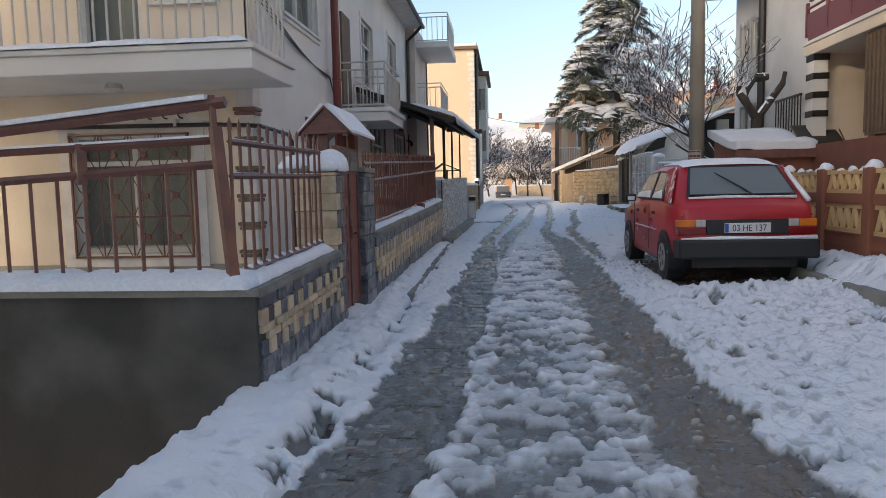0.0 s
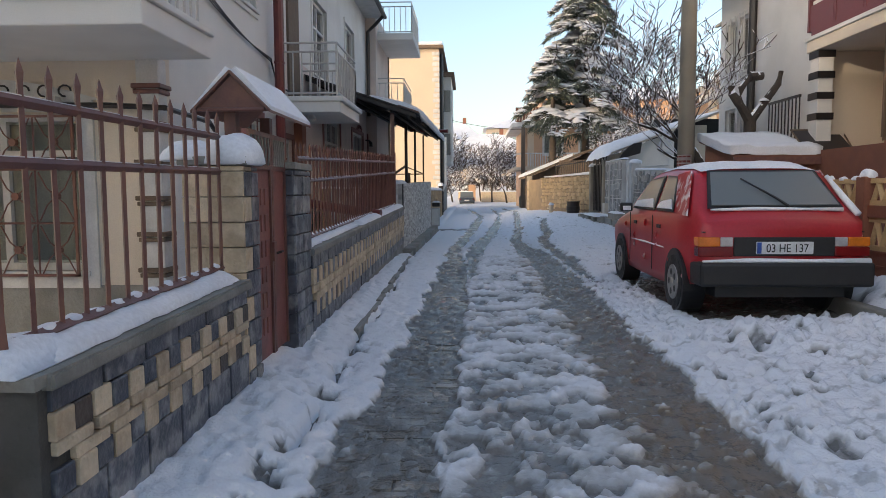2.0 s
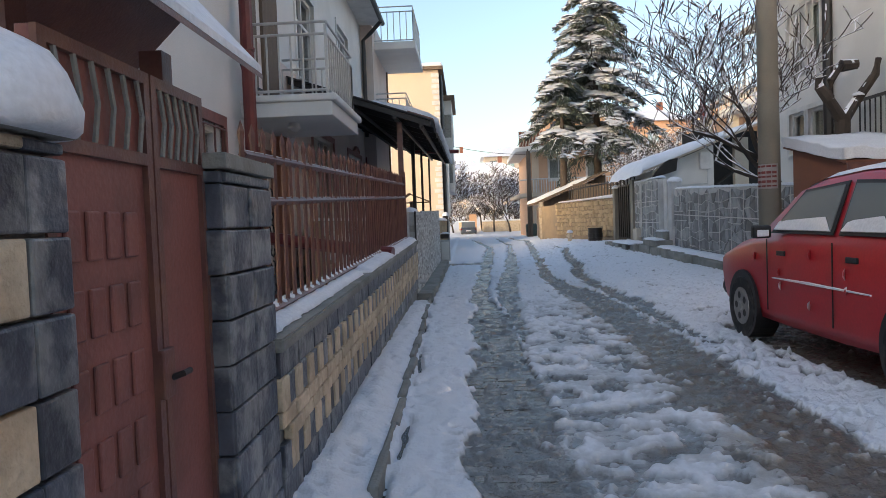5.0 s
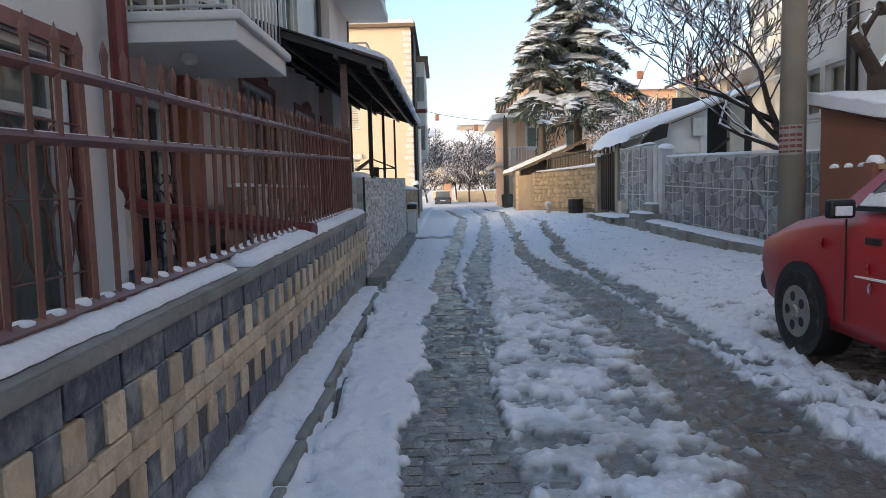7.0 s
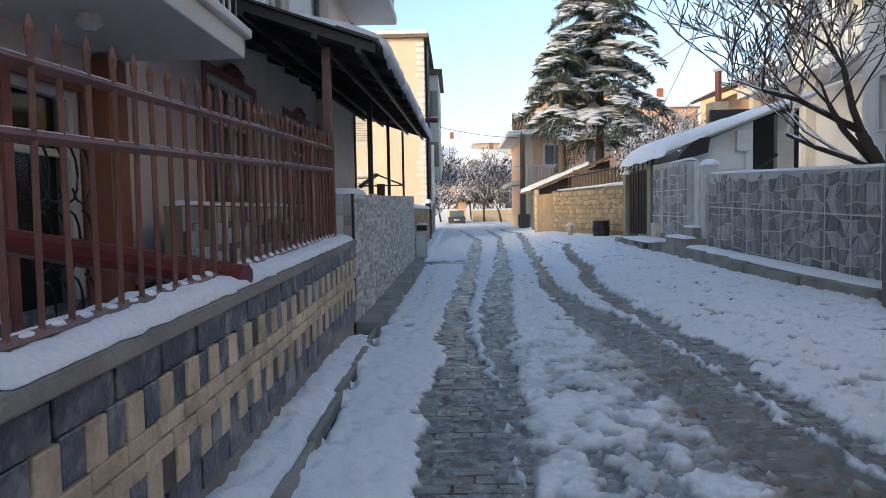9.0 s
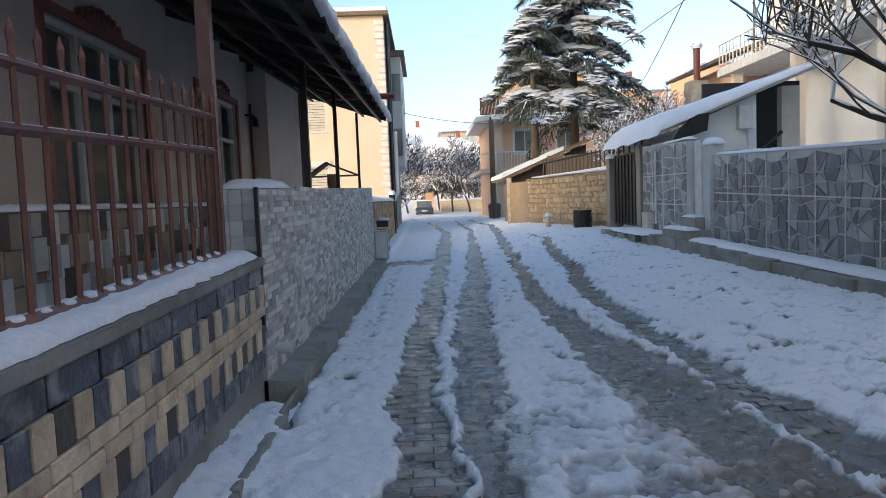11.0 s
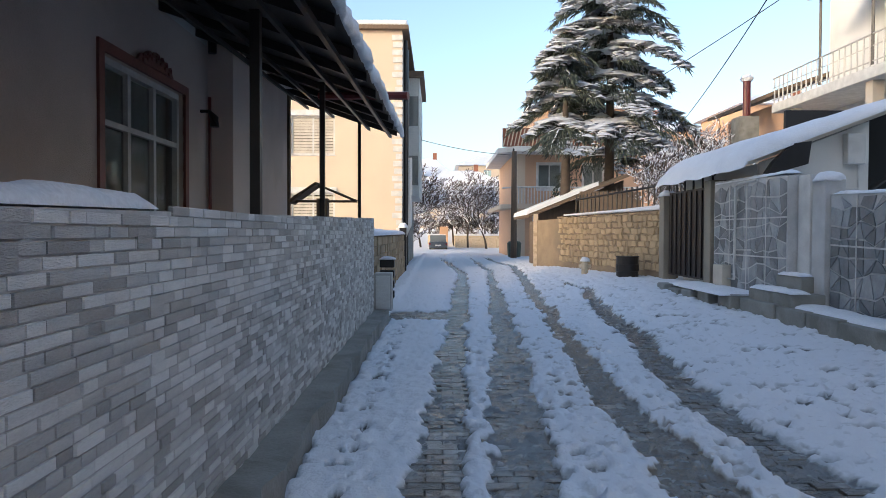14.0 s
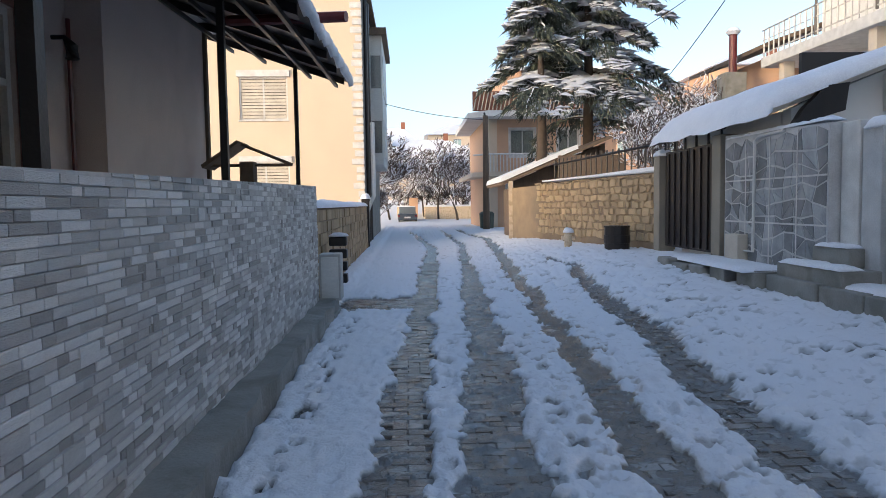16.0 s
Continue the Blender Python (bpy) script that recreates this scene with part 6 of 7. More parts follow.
snow_strip(23.7, 26.3, 4.65, 4.9, lambda y: 2.19, 0.06, 16)
snow_blob("snow_cap", (4.94, 23.12, 2.05), (0.2, 0.2, 0.12), None, 4, "snow cap on a wall pillar", -0.15)
wp = thing("water_pipe", (4.6, 25.4, 0.5), "white painted pipe and pale meter box on a wall", "pipe")
part("pipe", T([(4.62, 25.95, 0.55), (4.6, 25.30, 0.55), (4.6, 25.28, 2.1), (4.62, 25.2, 2.15), (4.64, 24.6, 2.17)], 0.022, 7), M["trim"], wp)
part("box", B((4.5, 4.66, 25.55, 25.95, 0.35, 0.78), bevel=0.012), M["shutter"], wp)
kr = thing("kerb_right", (4.3, 20, 0.1), "broken concrete kerb of a raised footway with snow", "kerb", kind="structure")
rnd = random.Random(17)
y = 16.2
while y < 24.2:
    ln = rnd.uniform(0.7, 1.1)
    za = float(np.interp(y, [16, 20, 24], [0.20, 0.26, 0.36]))
    part("kerb_stone", B((4.26 + rnd.uniform(-.02, .02), 4.44, y, y + ln - 0.02, -0.15, za + rnd.uniform(-.015, .015)), bevel=0.015), M["concrete"], kr)
    y += ln
part("footway", prism([(16.2, -0.1), (24.3, -0.1), (24.3, 0.34), (16.2, 0.18)], "x", 4.44, RX + 0.01), M["concrete"], kr)
bk = [(24.3, 4.1), (24.9, 4.0), (25.4, 3.9), (25.9, 3.84), (26.4, 3.8)]
for y, x in bk:
    part("kerb_stone", B((x, x + 0.4, y, y + 0.46, 0.0, 0.36 + rnd.uniform(-.03, .03)), bevel=0.03), M["concrete"], kr)
snow_strip(16.3, 24.2, 4.38, RX - 0.01, lambda y: 0.18 + 0.02 * (y - 16.2), 0.06, 18, 0.06)
snow_strip(24.3, 26.8, 3.95, 4.7, lambda y: 0.36, 0.07, 19, 0.06)
stp = thing("steps", (4.5, 23.6, 0.35), "two concrete doorsteps with snow on the treads", "steps")
part("tread", B((4.35, 4.8, 22.9, 24.2, 0.25, 0.50), bevel=0.015), M["concrete"], stp)
part("tread", B((4.62, 4.9, 23.2, 23.9, 0.50, 0.72), bevel=0.015), M["concrete"], stp)
snow_strip(22.92, 24.15, 4.33, 4.62, lambda y: 0.50, 0.06, 20)
snow_strip(23.22, 23.85, 4.6, 4.85, lambda y: 0.72, 0.05, 21)

# dark gate, stone wall beyond
dg = thing("driveway_gate", (4.7, 27.8, 0.4), "closed dark sheet metal driveway gate between concrete posts", "gate")
for y in (26.35, 28.95):
    part("post", B((4.6, 4.9, y, y + 0.3, 0.2, 2.3 if y < 27 else 2.15), bevel=0.015), M["polecon"], dg)
for a, b in ((26.68, 27.8), (27.82, 28.93)):
    lf = part("leaf", B((4.72, 4.76, a, b, 0.42, 2.2)), M["darksteel"], dg)
    for k in range(4):
        yy = a + 0.05 + k * (b - a - 0.1) / 3.6
        part("fold", B((4.69, 4.72, yy, yy + 0.10, 0.46, 2.16), bevel=0.008), M["darksteel"], lf)
part("top_rail", bar((4.74, 26.5, 2.42), (4.74, 29.1, 2.48), 0.05), M["darksteel"], dg)
for k in range(6):
    part("top_upright", bar((4.74, 26.6 + k * 0.48, 2.18), (4.74, 26.6 + k * 0.48, 2.45), 0.03), M["darksteel"], dg)
snow_blob("snow_cap", (4.75, 29.1, 2.15), (0.2, 0.2, 0.12), None, 6, "snow cap on a gate post", -0.1)
def sw_pt(t):
    return 4.80 - 1.95 * t, 29.3 + 6.9 * t
sw = thing("wall_stone_right", (4, 33, 0.4), "sunlit yellow field stone garden wall with snow on top", "wall", kind="structure")
L_ = math.hypot(1.95, 6.9)
nx, ny = -6.9 / L_, -1.95 / L_
def along(s, out, z):
    x, y = sw_pt(s / L_)
    return (x + nx * out, y + ny * out, z)
def sbox(bm, s0, s1, o0, o1, z0, z1, zz1=None):
    v = [bm.verts.new(along(s, o, z)) for z in ((z0, z0), (z1, zz1 or z1)) for s, o, z in ((s0, o0, z[0]), (s1, o0, z[1]), (s1, o1, z[1]), (s0, o1, z[0]))]
    for f in ((3, 2, 1, 0), (4, 5, 6, 7), (0, 1, 5, 4), (1, 2, 6, 5), (2, 3, 7, 6), (3, 0, 4, 7)):
        bm.faces.new([v[i] for i in f])
    return bm
part("core", sbox(bmesh.new(), 0, L_, -0.3, 0, -0.3, 1.86, 1.72), M["mortar"], sw)
bm = sbox(bmesh.new(), 0, L_ * 0.72, -0.34, 0.05, 1.86, 1.98, 1.84)
bmesh.ops.bevel(bm, geom=bm.edges[:], offset=0.03, segments=2, affect="EDGES")
part("snow_layer", bm, M["snow"], sw, "layer of snow")
rnd = random.Random(23)
z = 0.45
while z < 1.78:
    hh = rnd.uniform(0.13, 0.2)
    s = rnd.uniform(0, 0.1)
    while s < L_ * 0.75:
        ln = rnd.uniform(0.16, 0.34)
        bm = bmesh.new()
        a, b = s + 0.012, min(L_, s + ln - 0.012)
        j = [rnd.uniform(-0.055, 0.055) for _ in range(8)]
        zt = min(z + hh - 0.012, 1.80 - 0.0 * s)
        pts = [(a + j[0], z + j[4] * .6), (b + j[1], z + j[5] * .6), (b + j[2], zt + j[6] * .6), (a + j[3], zt + j[7] * .6)]
        o = rnd.uniform(0.02, 0.045)
        lo = [bm.verts.new(along(p[0], -0.01, p[1])) for p in pts]
        c0 = (sum(p[0] for p in pts) / 4, sum(p[1] for p in pts) / 4)
        hi = [bm.verts.new(along(c0[0] + (p[0] - c0[0]) * .8, o, c0[1] + (p[1] - c0[1]) * .8)) for p in pts]
        bm.faces.new(hi)
        for i in range(4):
            k = (i + 1) % 4
            bm.faces.new((lo[i], lo[k], hi[k], hi[i]))
        part("stone", bm, M["fieldstone"], sw)
        s += ln
    z += hh
wf = thing("garden_fence", (5.5, 34, 1.9), "dark metal fence with snowy rails above a stone wall", "fence")
for k in range(22):
    x, y = 5.2 - 0.05 * k, 29.6 + 0.32 * k
    part("bar", bar((x, y, 1.6), (x, y, 2.55), 0.03), M["darksteel"], wf)
part("rail", bar((5.2, 29.6, 2.5), (4.15, 36.3, 2.4), 0.04), M["darksteel"], wf)
part("rail", bar((5.2, 29.6, 2.0), (4.15, 36.3, 1.9), 0.04), M["darksteel"], wf)
br = thing("barrel", (4.1, 30.0, 0.3), "black metal barrel cut short standing in the snow", "barrel")
part("body", T([(4.1, 30.0, 0.2), (4.1, 30.0, 0.42), (4.1, 30.0, 0.43), (4.1, 30.0, 0.58), (4.1, 30.0, 0.59), (4.1, 30.0, 0.76)], [0.255, 0.255, 0.27, 0.27, 0.255, 0.255], 24), M["darksteel"], br)
part("rim", T([(4.1, 30.0, 0.75), (4.1, 30.0, 0.78)], 0.27, 24), M["darksteel"], br)
hy = thing("hydrant", (3.35, 31.2, 0.3), "small snow covered hydrant standing in snow", "hydrant")
part("body", T([(3.35, 31.2, 0.1), (3.35, 31.2, 0.55), (3.35, 31.2, 0.65)], [0.08, 0.09, 0.04], 12), M["trav"], hy)
part("arm", T([(3.2, 31.2, 0.48), (3.5, 31.2, 0.48)], 0.05, 10), M["trav"], hy)
snow_blob("snow_cap", (3.35, 31.2, 0.62), (0.12, 0.12, 0.1), None, 9, "snow cap on a hydrant", -0.2)

# white shed with lean-to roof
G = thing("white_shed", (6, 26.5, 0), "white rendered lean-to shed with a thick snowy roof", "shed")
part("front_wall", prism([(4.95, 0), (6.65, 0), (6.65, 3.16), (4.95, 2.50)], "y", 25.0, 25.2), M["white"], G)
part("inner_wall", B((7.5, 7.9, 25.6, 25.8, 0, 3.4)), M["shutter"], G)
# added black sheet standing in for the shade under the open roof
part("shade_sheet", B((6.6, 9.0, 27.6, 27.7, 0, 3.8)), M["dark"], G)
part("street_wall", B((4.92, 5.05, 25.2, 28.6, 0, 2.48)), M["white"], G)
part("roof_sheet", prism([(4.55, 2.40), (9.2, 4.15), (9.2, 4.23), (4.55, 2.48)], "y", 24.75, 28.9), M["cream"], G)
part("meter_cabinet", B((6.22, 6.52, 24.85, 25.0, 2.45, 2.95), bevel=0.015), M["trim"], G)
part("conduit", T([(6.45, 24.95, 2.45), (6.45, 24.95, 2.05), (5.4, 24.95, 2.0)], 0.025, 6), M["trim"], G)
part("stair_rail", bar((6.7, 25.4, 1.9), (7.4, 25.4, 2.4), 0.06), M["darksteel"], G)
part("slate_flap", prism([(4.75, 2.22), (5.45, 2.42), (5.5, 2.78), (5.2, 2.74), (4.9, 2.45)], "y", 24.6, 24.72), M["darksteel"], G, "dark loose roofing felt")
bm = bmesh.new()
rows = []
for i in range(40):
    u = i / 39
    x = 4.42 + u * 3.6
    row = []
    for k in range(17):
        w = k / 16
        y = 24.6 + w * 4.4
        edge = min(1, min(u, 1.0 - u) * 9 + 0.0, min(w, 1 - w) * 9 + 0.12)
        hgt = 0.36 * max(0, edge) ** 0.45 * (1 - 0.75 * u) + 0.03 * noise.noise(Vector((x * 2, y * 2, 0)))
        drop = -0.10 * max(0, 1 - u * 9) + 0.07 * noise.noise(Vector((x, y * 2.2, 3))) * (u < 0.05)
        row.append(bm.verts.new((x, y + 0.08 * noise.noise(Vector((x * 3, 0, 5))) * (k == 0), 2.46 + (x - 4.55) * 0.3763 + max(0.01, hgt) + drop)))
    rows.append(row)
for r, q in zip(rows, rows[1:]):
    for k in range(16):
        bm.faces.new((r[k], r[k + 1], q[k + 1], q[k]))
lowv = [(bm.verts.new((v.co.x + (0.08 if n == 0 else 0), v.co.y, 2.47 + (v.co.x - 4.55) * 0.3763)), v) for n, v in enumerate([r[0] for r in rows])]
for (a, va), (b, vb) in zip(lowv, lowv[1:]):
    bm.faces.new((va, vb, b, a))
part("roof_snow", bm, M["snow"], G, "deep rounded snow on the roof", True)
ch = thing("flue_chimney", (12.1, 41.8, 3.0), "dark red metal flue with a snowy cap on a block base", "chimney")
part("base", B((11.7, 12.5, 41.4, 42.2, 0.3, 6.05), bevel=0.02), M["concrete"], ch)
part("flue", T([(12.15, 41.8, 6.0), (12.15, 41.8, 7.55)], 0.15, 12), M["pipe"], ch)
part("cap", T([(12.15, 41.8, 7.5), (12.15, 41.8, 7.62), (12.15, 41.8, 7.75)], [0.2, 0.27, 0.18], 12), M["snow"], ch, "snow cap")

# white house behind the flagstone wall
hF = thing("house", (9, 19, 0), "white plastered house with bay windows and balcony slab", "house")
FXX = 6.35
fh = [(18.2, 18.8, 2.35, 3.2), (18.95, 19.6, 2.35, 3.2), (18.3, 18.85, 4.0, 5.3), (19.0, 19.6, 4.0, 5.3)]
part("street_wall", facade("x", FXX, 0.3, 14.7, 19.8, 0, 8.6, fh), M["white"], hF)
for h_ in fh:
    window(hF, "x", FXX, *h_, 1, 0, "trim", "curtain", "trim", True, -1)
part("north_wall", facade("y", 19.8, 0.3, FXX, 12, 0, 8.6), M["white"], hF)
part("near_wall", facade("y", 14.7, 0.3, FXX + 0.3, 12, 0, 8.6), M["white"], hF)
part("eave", B((5.3, 12, 17.6, 20.2, 6.2, 6.4)), M["wood"], hF)
part("roof_snow", B((5.35, 12, 17.65, 20.15, 6.4, 6.55), bevel=0.05), M["roofsnow"], hF)
part("downpipe", T([(FXX - 0.08, 17.9, 1.0), (FXX - 0.08, 17.9, 8.5)], 0.09, 8), M["blackpipe"], hF)
part("side_grille", B((6.2, 6.24, 15.4, 16.8, 3.0, 3.05), (6.2, 6.24, 15.4, 16.8, 2.1, 2.15)), M["darksteel"], hF)
for k in range(10):
    part("grille_bar", bar((6.22, 15.42 + k * 0.15, 2.1), (6.22, 15.42 + k * 0.15, 3.05), 0.02), M["darksteel"], hF)
for k in range(6):
    part("window_bar", bar((6.3, 18.2 + k * 0.28, 3.9), (6.3, 18.2 + k * 0.28, 5.4), 0.02), M["trim"], hF)

# house with the long balcony further back
hH = thing("house", (14, 32, 0), "pale house with a long railed balcony and overhanging eave", "house")
part("wall", B((14.2, 20, 24, 39.5, 0, 10)), M["white"], hH)
part("balcony_slab", B((12.3, 14.2, 24, 40, 5.9, 6.25), bevel=0.02), M["trim"], hH)
for k in range(4):
    part("pillar", B((12.5, 12.85, 25 + k * 4.6, 25.35 + k * 4.6, 2.0, 5.9)), M["cream"], hH)
part("sun_room_frame", B((12.4, 12.5, 26.2, 26.3, 2.4, 5.9), (12.4, 12.5, 29.3, 29.4, 2.4, 5.9), (12.4, 12.5, 26.3, 29.3, 4.6, 4.72), (12.4, 12.5, 27.7, 27.8, 2.4, 4.6)), M["trim"], hH)
part("sun_room_pane", B((12.44, 12.46, 26.3, 29.3, 2.4, 5.9)), M["glass"], hH)
rl = part("balcony_railing", T([(12.35, 24, 7.2), (12.35, 40, 7.2)], 0.03, 8), M["steel"], hH)
part("low_rail", T([(12.35, 24, 6.4), (12.35, 40, 6.4)], 0.025, 8), M["steel"], rl)
part("mid_rail", T([(12.35, 24, 6.85), (12.35, 40, 6.85)], 0.02, 8), M["steel"], rl)
for k in range(50):
    part("baluster", T([(12.35, 24.2 + k * 0.32, 6.25), (12.35, 24.2 + k * 0.32, 7.2)], 0.028, 5), M["steel"], rl)
part("awning", prism([(12.0, 9.15), (14.2, 9.5), (14.2, 9.62), (12.0, 9.27)], "y", 31, 37), M["concrete"], hH)
for y in (31.2, 34, 36.8):
    part("awning_post", bar((12.35, y, 6.3), (12.35, y, 9.2), 0.07), M["darksteel"], hH)
part("far_wing", B((13.6, 18, 40.2, 47, 0, 6.7)), M["peach"], hH)
part("far_eave", prism([(12.6, 6.7), (18, 8.6), (18, 8.75), (12.6, 6.85)], "y", 40.1, 47), M["wood"], hH)
dish = thing("satellite_dish", (12.3, 32.5, 7.4), "grey satellite dish fixed on a balcony rail", "satellite dish")
part("dish", T([(12.3, 32.5, 7.6), (12.2, 32.42, 7.62), (12.15, 32.38, 7.63)], [0.05, 0.35, 0.45], 18), M["tile_b"], dish)
part("arm", bar((12.3, 32.5, 7.6), (12.35, 32.6, 7.1), 0.05), M["darksteel"], dish)

# ---- peach house and wooden shed ----
hD = thing("house", (7, 58, 0), "sunlit peach two storey house with white balconies", "house")
dh = [(5.5, 6.9, 3.9, 5.4), (8.2, 9.4, 3.9, 5.4), (5.3, 6.3, 0.9, 2.3)]
part("front_wall", facade("y", 54.5, 0.3, 4.4, 11.5, -0.3, 6.6, dh), M["peach"], hD)
for h_ in dh:
    window(hD, "y", 54.5, *h_, 2, 0, "trim", "curtain", "trim", True, -1)
part("street_wall", B((4.1, 4.4, 54.8, 64, -0.3, 6.6)), M["peach"], hD)
part("corner_post", B((4.3, 4.75, 54.3, 54.7, -0.3, 6.2)), M["sand"], hD)
part("floor_slab", prism([(3.3, 54.2), (4.2, 53.2), (11.5, 53.2), (11.5, 54.5), (4.2, 54.5), (3.3, 64)], "z", 2.75, 3.0), M["sand"], hD)
part("roof_slab", prism([(3.1, 54.0), (4.1, 52.9), (11.7, 52.9), (11.7, 64), (3.1, 64)], "z", 5.95, 6.25), M["white"], hD)
rl = part("terrace_parapet", B((3.3, 11.6, 53.2, 53.3, 6.25, 7.3)), M["terra"], hD, "brick lattice parapet")
for k in range(40):
    part("lattice", bar((3.35 + k * 0.205, 53.15, 6.3), (3.55 + k * 0.205, 53.15, 7.25), 0.05), M["sand"], rl)
rl = part("balcony_railing", T([(3.4, 54.2, 3.95), (4.25, 53.3, 3.95), (11.4, 53.3, 3.95)], 0.05, 6), M["trim"], hD)
for k in range(40):
    part("baluster", T([(4.25 + k * 0.18, 53.3, 3.0), (4.25 + k * 0.18, 53.3, 3.95)], 0.03, 5), M["trim"], rl)
part("upper_floor", B((5.5, 11.5, 56.5, 64, 6.25, 9.0)), M["peach"], hD)
part("upper_roof", B((5.2, 11.8, 56.2, 64.3, 9.0, 9.2)), M["roofsnow"], hD)
ws = thing("wooden_shed", (4.2, 40, 0.3), "weathered timber shed with a snowy sloping roof", "shed")
part("front", prism([(3.2, 0), (6.2, 0), (6.2, 3.2), (3.2, 2.0)], "y", 38.2, 38.35), M["wood"], ws)
part("roof_sheet", prism([(2.75, 1.85), (6.4, 3.35), (6.4, 3.45), (2.75, 1.95)], "y", 37.6, 42), M["wood"], ws)
part("roof_snow", prism([(2.7, 1.95), (5.2, 2.98), (5.2, 3.12), (2.75, 2.12)], "y", 37.7, 41.9), M["snow"], ws, "layer of snow")
for x, y in ((2.75, 36.2), (2.95, 37.5)):
    part("gate_jamb", B((x, x + 0.12, y, y + 0.12, 0, 1.93)), M["trav"], ws)
part("gate_leaf", B((2.78, 2.84, 36.35, 37.5, 0.3, 1.7)), M["wood"], ws)
part("plank_wall", B((4.5, 6.6, 37.4, 37.5, 1.6, 2.75)), M["wood"], ws)
bn = tagged(mesh_object("rubbish_bin", T([(3.9, 52.3, -0.1), (3.9, 52.3, 0.75), (3.9, 52.3, 0.85)], [0.35, 0.4, 0.3], 12), M["needle"]), "green rubbish bin beside a house wall", "bin")

# ---- far end of the street ----
fc = thing("car", (-0.35, 73, -0.2), "distant dark parked car with snow on its roof", "car")
part("body", B((-1.15, 0.45, 72, 75.8, 0.0, 0.55), bevel=0.12), M["carblue"], fc)
part("cabin", prism([(72.5, 0.5), (75.0, 0.5), (74.4, 1.1), (72.9, 1.1)], "x", -1.02, 0.32), M["carglass"], fc)
part("roof", B((-1.0, 0.3, 72.9, 74.4, 1.09, 1.16), bevel=0.02), M["snow"], fc)
for x in (-1.1, 0.28):
    part("tail_lamp", B((x, x + 0.12, 71.97, 72.1, 0.3, 0.42)), M["redlens"], fc)
    for y in (72.7, 75.1):
        part("wheel", T([(x, y, 0.08), (x + 0.14, y, 0.08)], 0.28, 14), M["rubber"], fc)
part("number_plate", B((-0.6, -0.1, 71.95, 71.99, 0.18, 0.3)), M["plate"], fc)
gw = thing("wall_far", (3, 78, 0), "distant sand coloured garden walls with snow on top", "wall", kind="structure")
for x0, x1, y0, y1 in ((1.2, 6.0, 76, 76.3), (1.2, 1.5, 76.3, 90), (-1.4, 0.0, 84, 84.3)):
    part("wall", B((x0, x1, y0, y1, -0.4, 1.05)), M["trav"], gw)
    part("snow_layer", B((x0 - .05, x1 + .05, y0 - .05, y1 + .05, 1.05, 1.2), bevel=0.05), M["snow"], gw)
part("gate_pier", B((-0.2, 0.6, 80, 80.6, -0.3, 1.9)), M["peach"], gw)
def far_house(x, y, z, w, d, h, mat, roofh, name="house"):
    o = thing(name, (x, y, z), "distant %s house on the hillside with a snowy hipped roof" % mat, "house", "hillside houses")
    hs = []
    cols = max(2, int(w / 3))
    for r in range(int(h / 3)):
        for k in range(cols):
            u = x - w / 2 + (k + 0.5) * w / cols
            hs.append((u - 0.6, u + 0.6, z + 0.9 + 3 * r, z + 2.3 + 3 * r))
    part("front_wall", facade("y", y - d / 2, 0.3, x - w / 2, x + w / 2, z - 4, z + h, hs), M[mat], o)
    part("side_wall", B((x - w / 2, x - w / 2 + 0.3, y - d / 2 + 0.3, y + d / 2, z - 4, z + h), (x + w / 2 - 0.3, x + w / 2, y - d / 2 + 0.3, y + d / 2, z - 4, z + h)), M[mat], o)
    for h_ in hs:
        part("window", B((h_[0], h_[1], y - d / 2 + 0.15, y - d / 2 + 0.2, h_[2], h_[3])), M["glass"], o)
        part("frame", B((h_[0] - .1, h_[1] + .1, y - d / 2 - 0.05, y - d / 2, h_[2] - .15, h_[2]), ((h_[0] + h_[1]) / 2 - .04, (h_[0] + h_[1]) / 2 + .04, y - d / 2 + .08, y - d / 2 + .14, h_[2], h_[3])), M["trim"], o)
    bm = bmesh.new()
    e = 0.6
    v = [bm.verts.new(p) for p in ((x - w / 2 - e, y - d / 2 - e, z + h), (x + w / 2 + e, y - d / 2 - e, z + h), (x + w / 2 + e, y + d / 2 + e, z + h), (x - w / 2 - e, y + d / 2 + e, z + h), (x - w / 5, y, z + h + roofh), (x + w / 5, y, z + h + roofh))]
    for f in ((0, 1, 5, 4), (1, 2, 5), (2, 3, 4, 5), (3, 0, 4), (3, 2, 1, 0)):
        bm.faces.new([v[i] for i in f])
    part("roof", bm, M["roofsnow"], o, "snow covered roof")
    part("chimney", B((x + w / 6, x + w / 6 + 0.6, y - 0.3, y + 0.3, z + h + roofh * 0.5, z + h + roofh + 0.8)), M["terra"], o)
    return o
far_house(2.5, 108, 2.2, 12, 9, 5.2, "sand", 2.4)
far_house(-2.5, 118, 4.5, 8, 8, 5.0, "concrete", 3.0)
far_house(9, 128, 6.0, 12, 9, 6.0, "sand", 2.0)
far_house(20, 84, 5.0, 9, 8, 6.2, "peach", 1.8)
far_house(28, 72, 5.0, 9, 9, 6.4, "peach", 1.6)
far_house(-8, 110, 4.0, 10, 9, 6.0, "peach", 2.0)
# unseen neighbours added behind the walker; the left one blocks the low sun
nb = thing("house", (-8.5, -6, 0), "unseen plain plastered house added out of view", "house")
part("wall", B((-13, -5.0, -12, 3.0, 0, 8.0)), M["cream"], nb)
nb2 = thing("house", (9, -5, 0), "unseen plain plastered house added out of view", "house")
part("wall", B((6.2, 12, -10, 1.0, 0, 4.5)), M["white"], nb2)
nb3 = thing("house", (0, -30, 0), "unseen plain plastered house added to close the street", "house")
part("wall", B((-9, 9, -34, -26, 0, 4)), M["cream"], nb3)


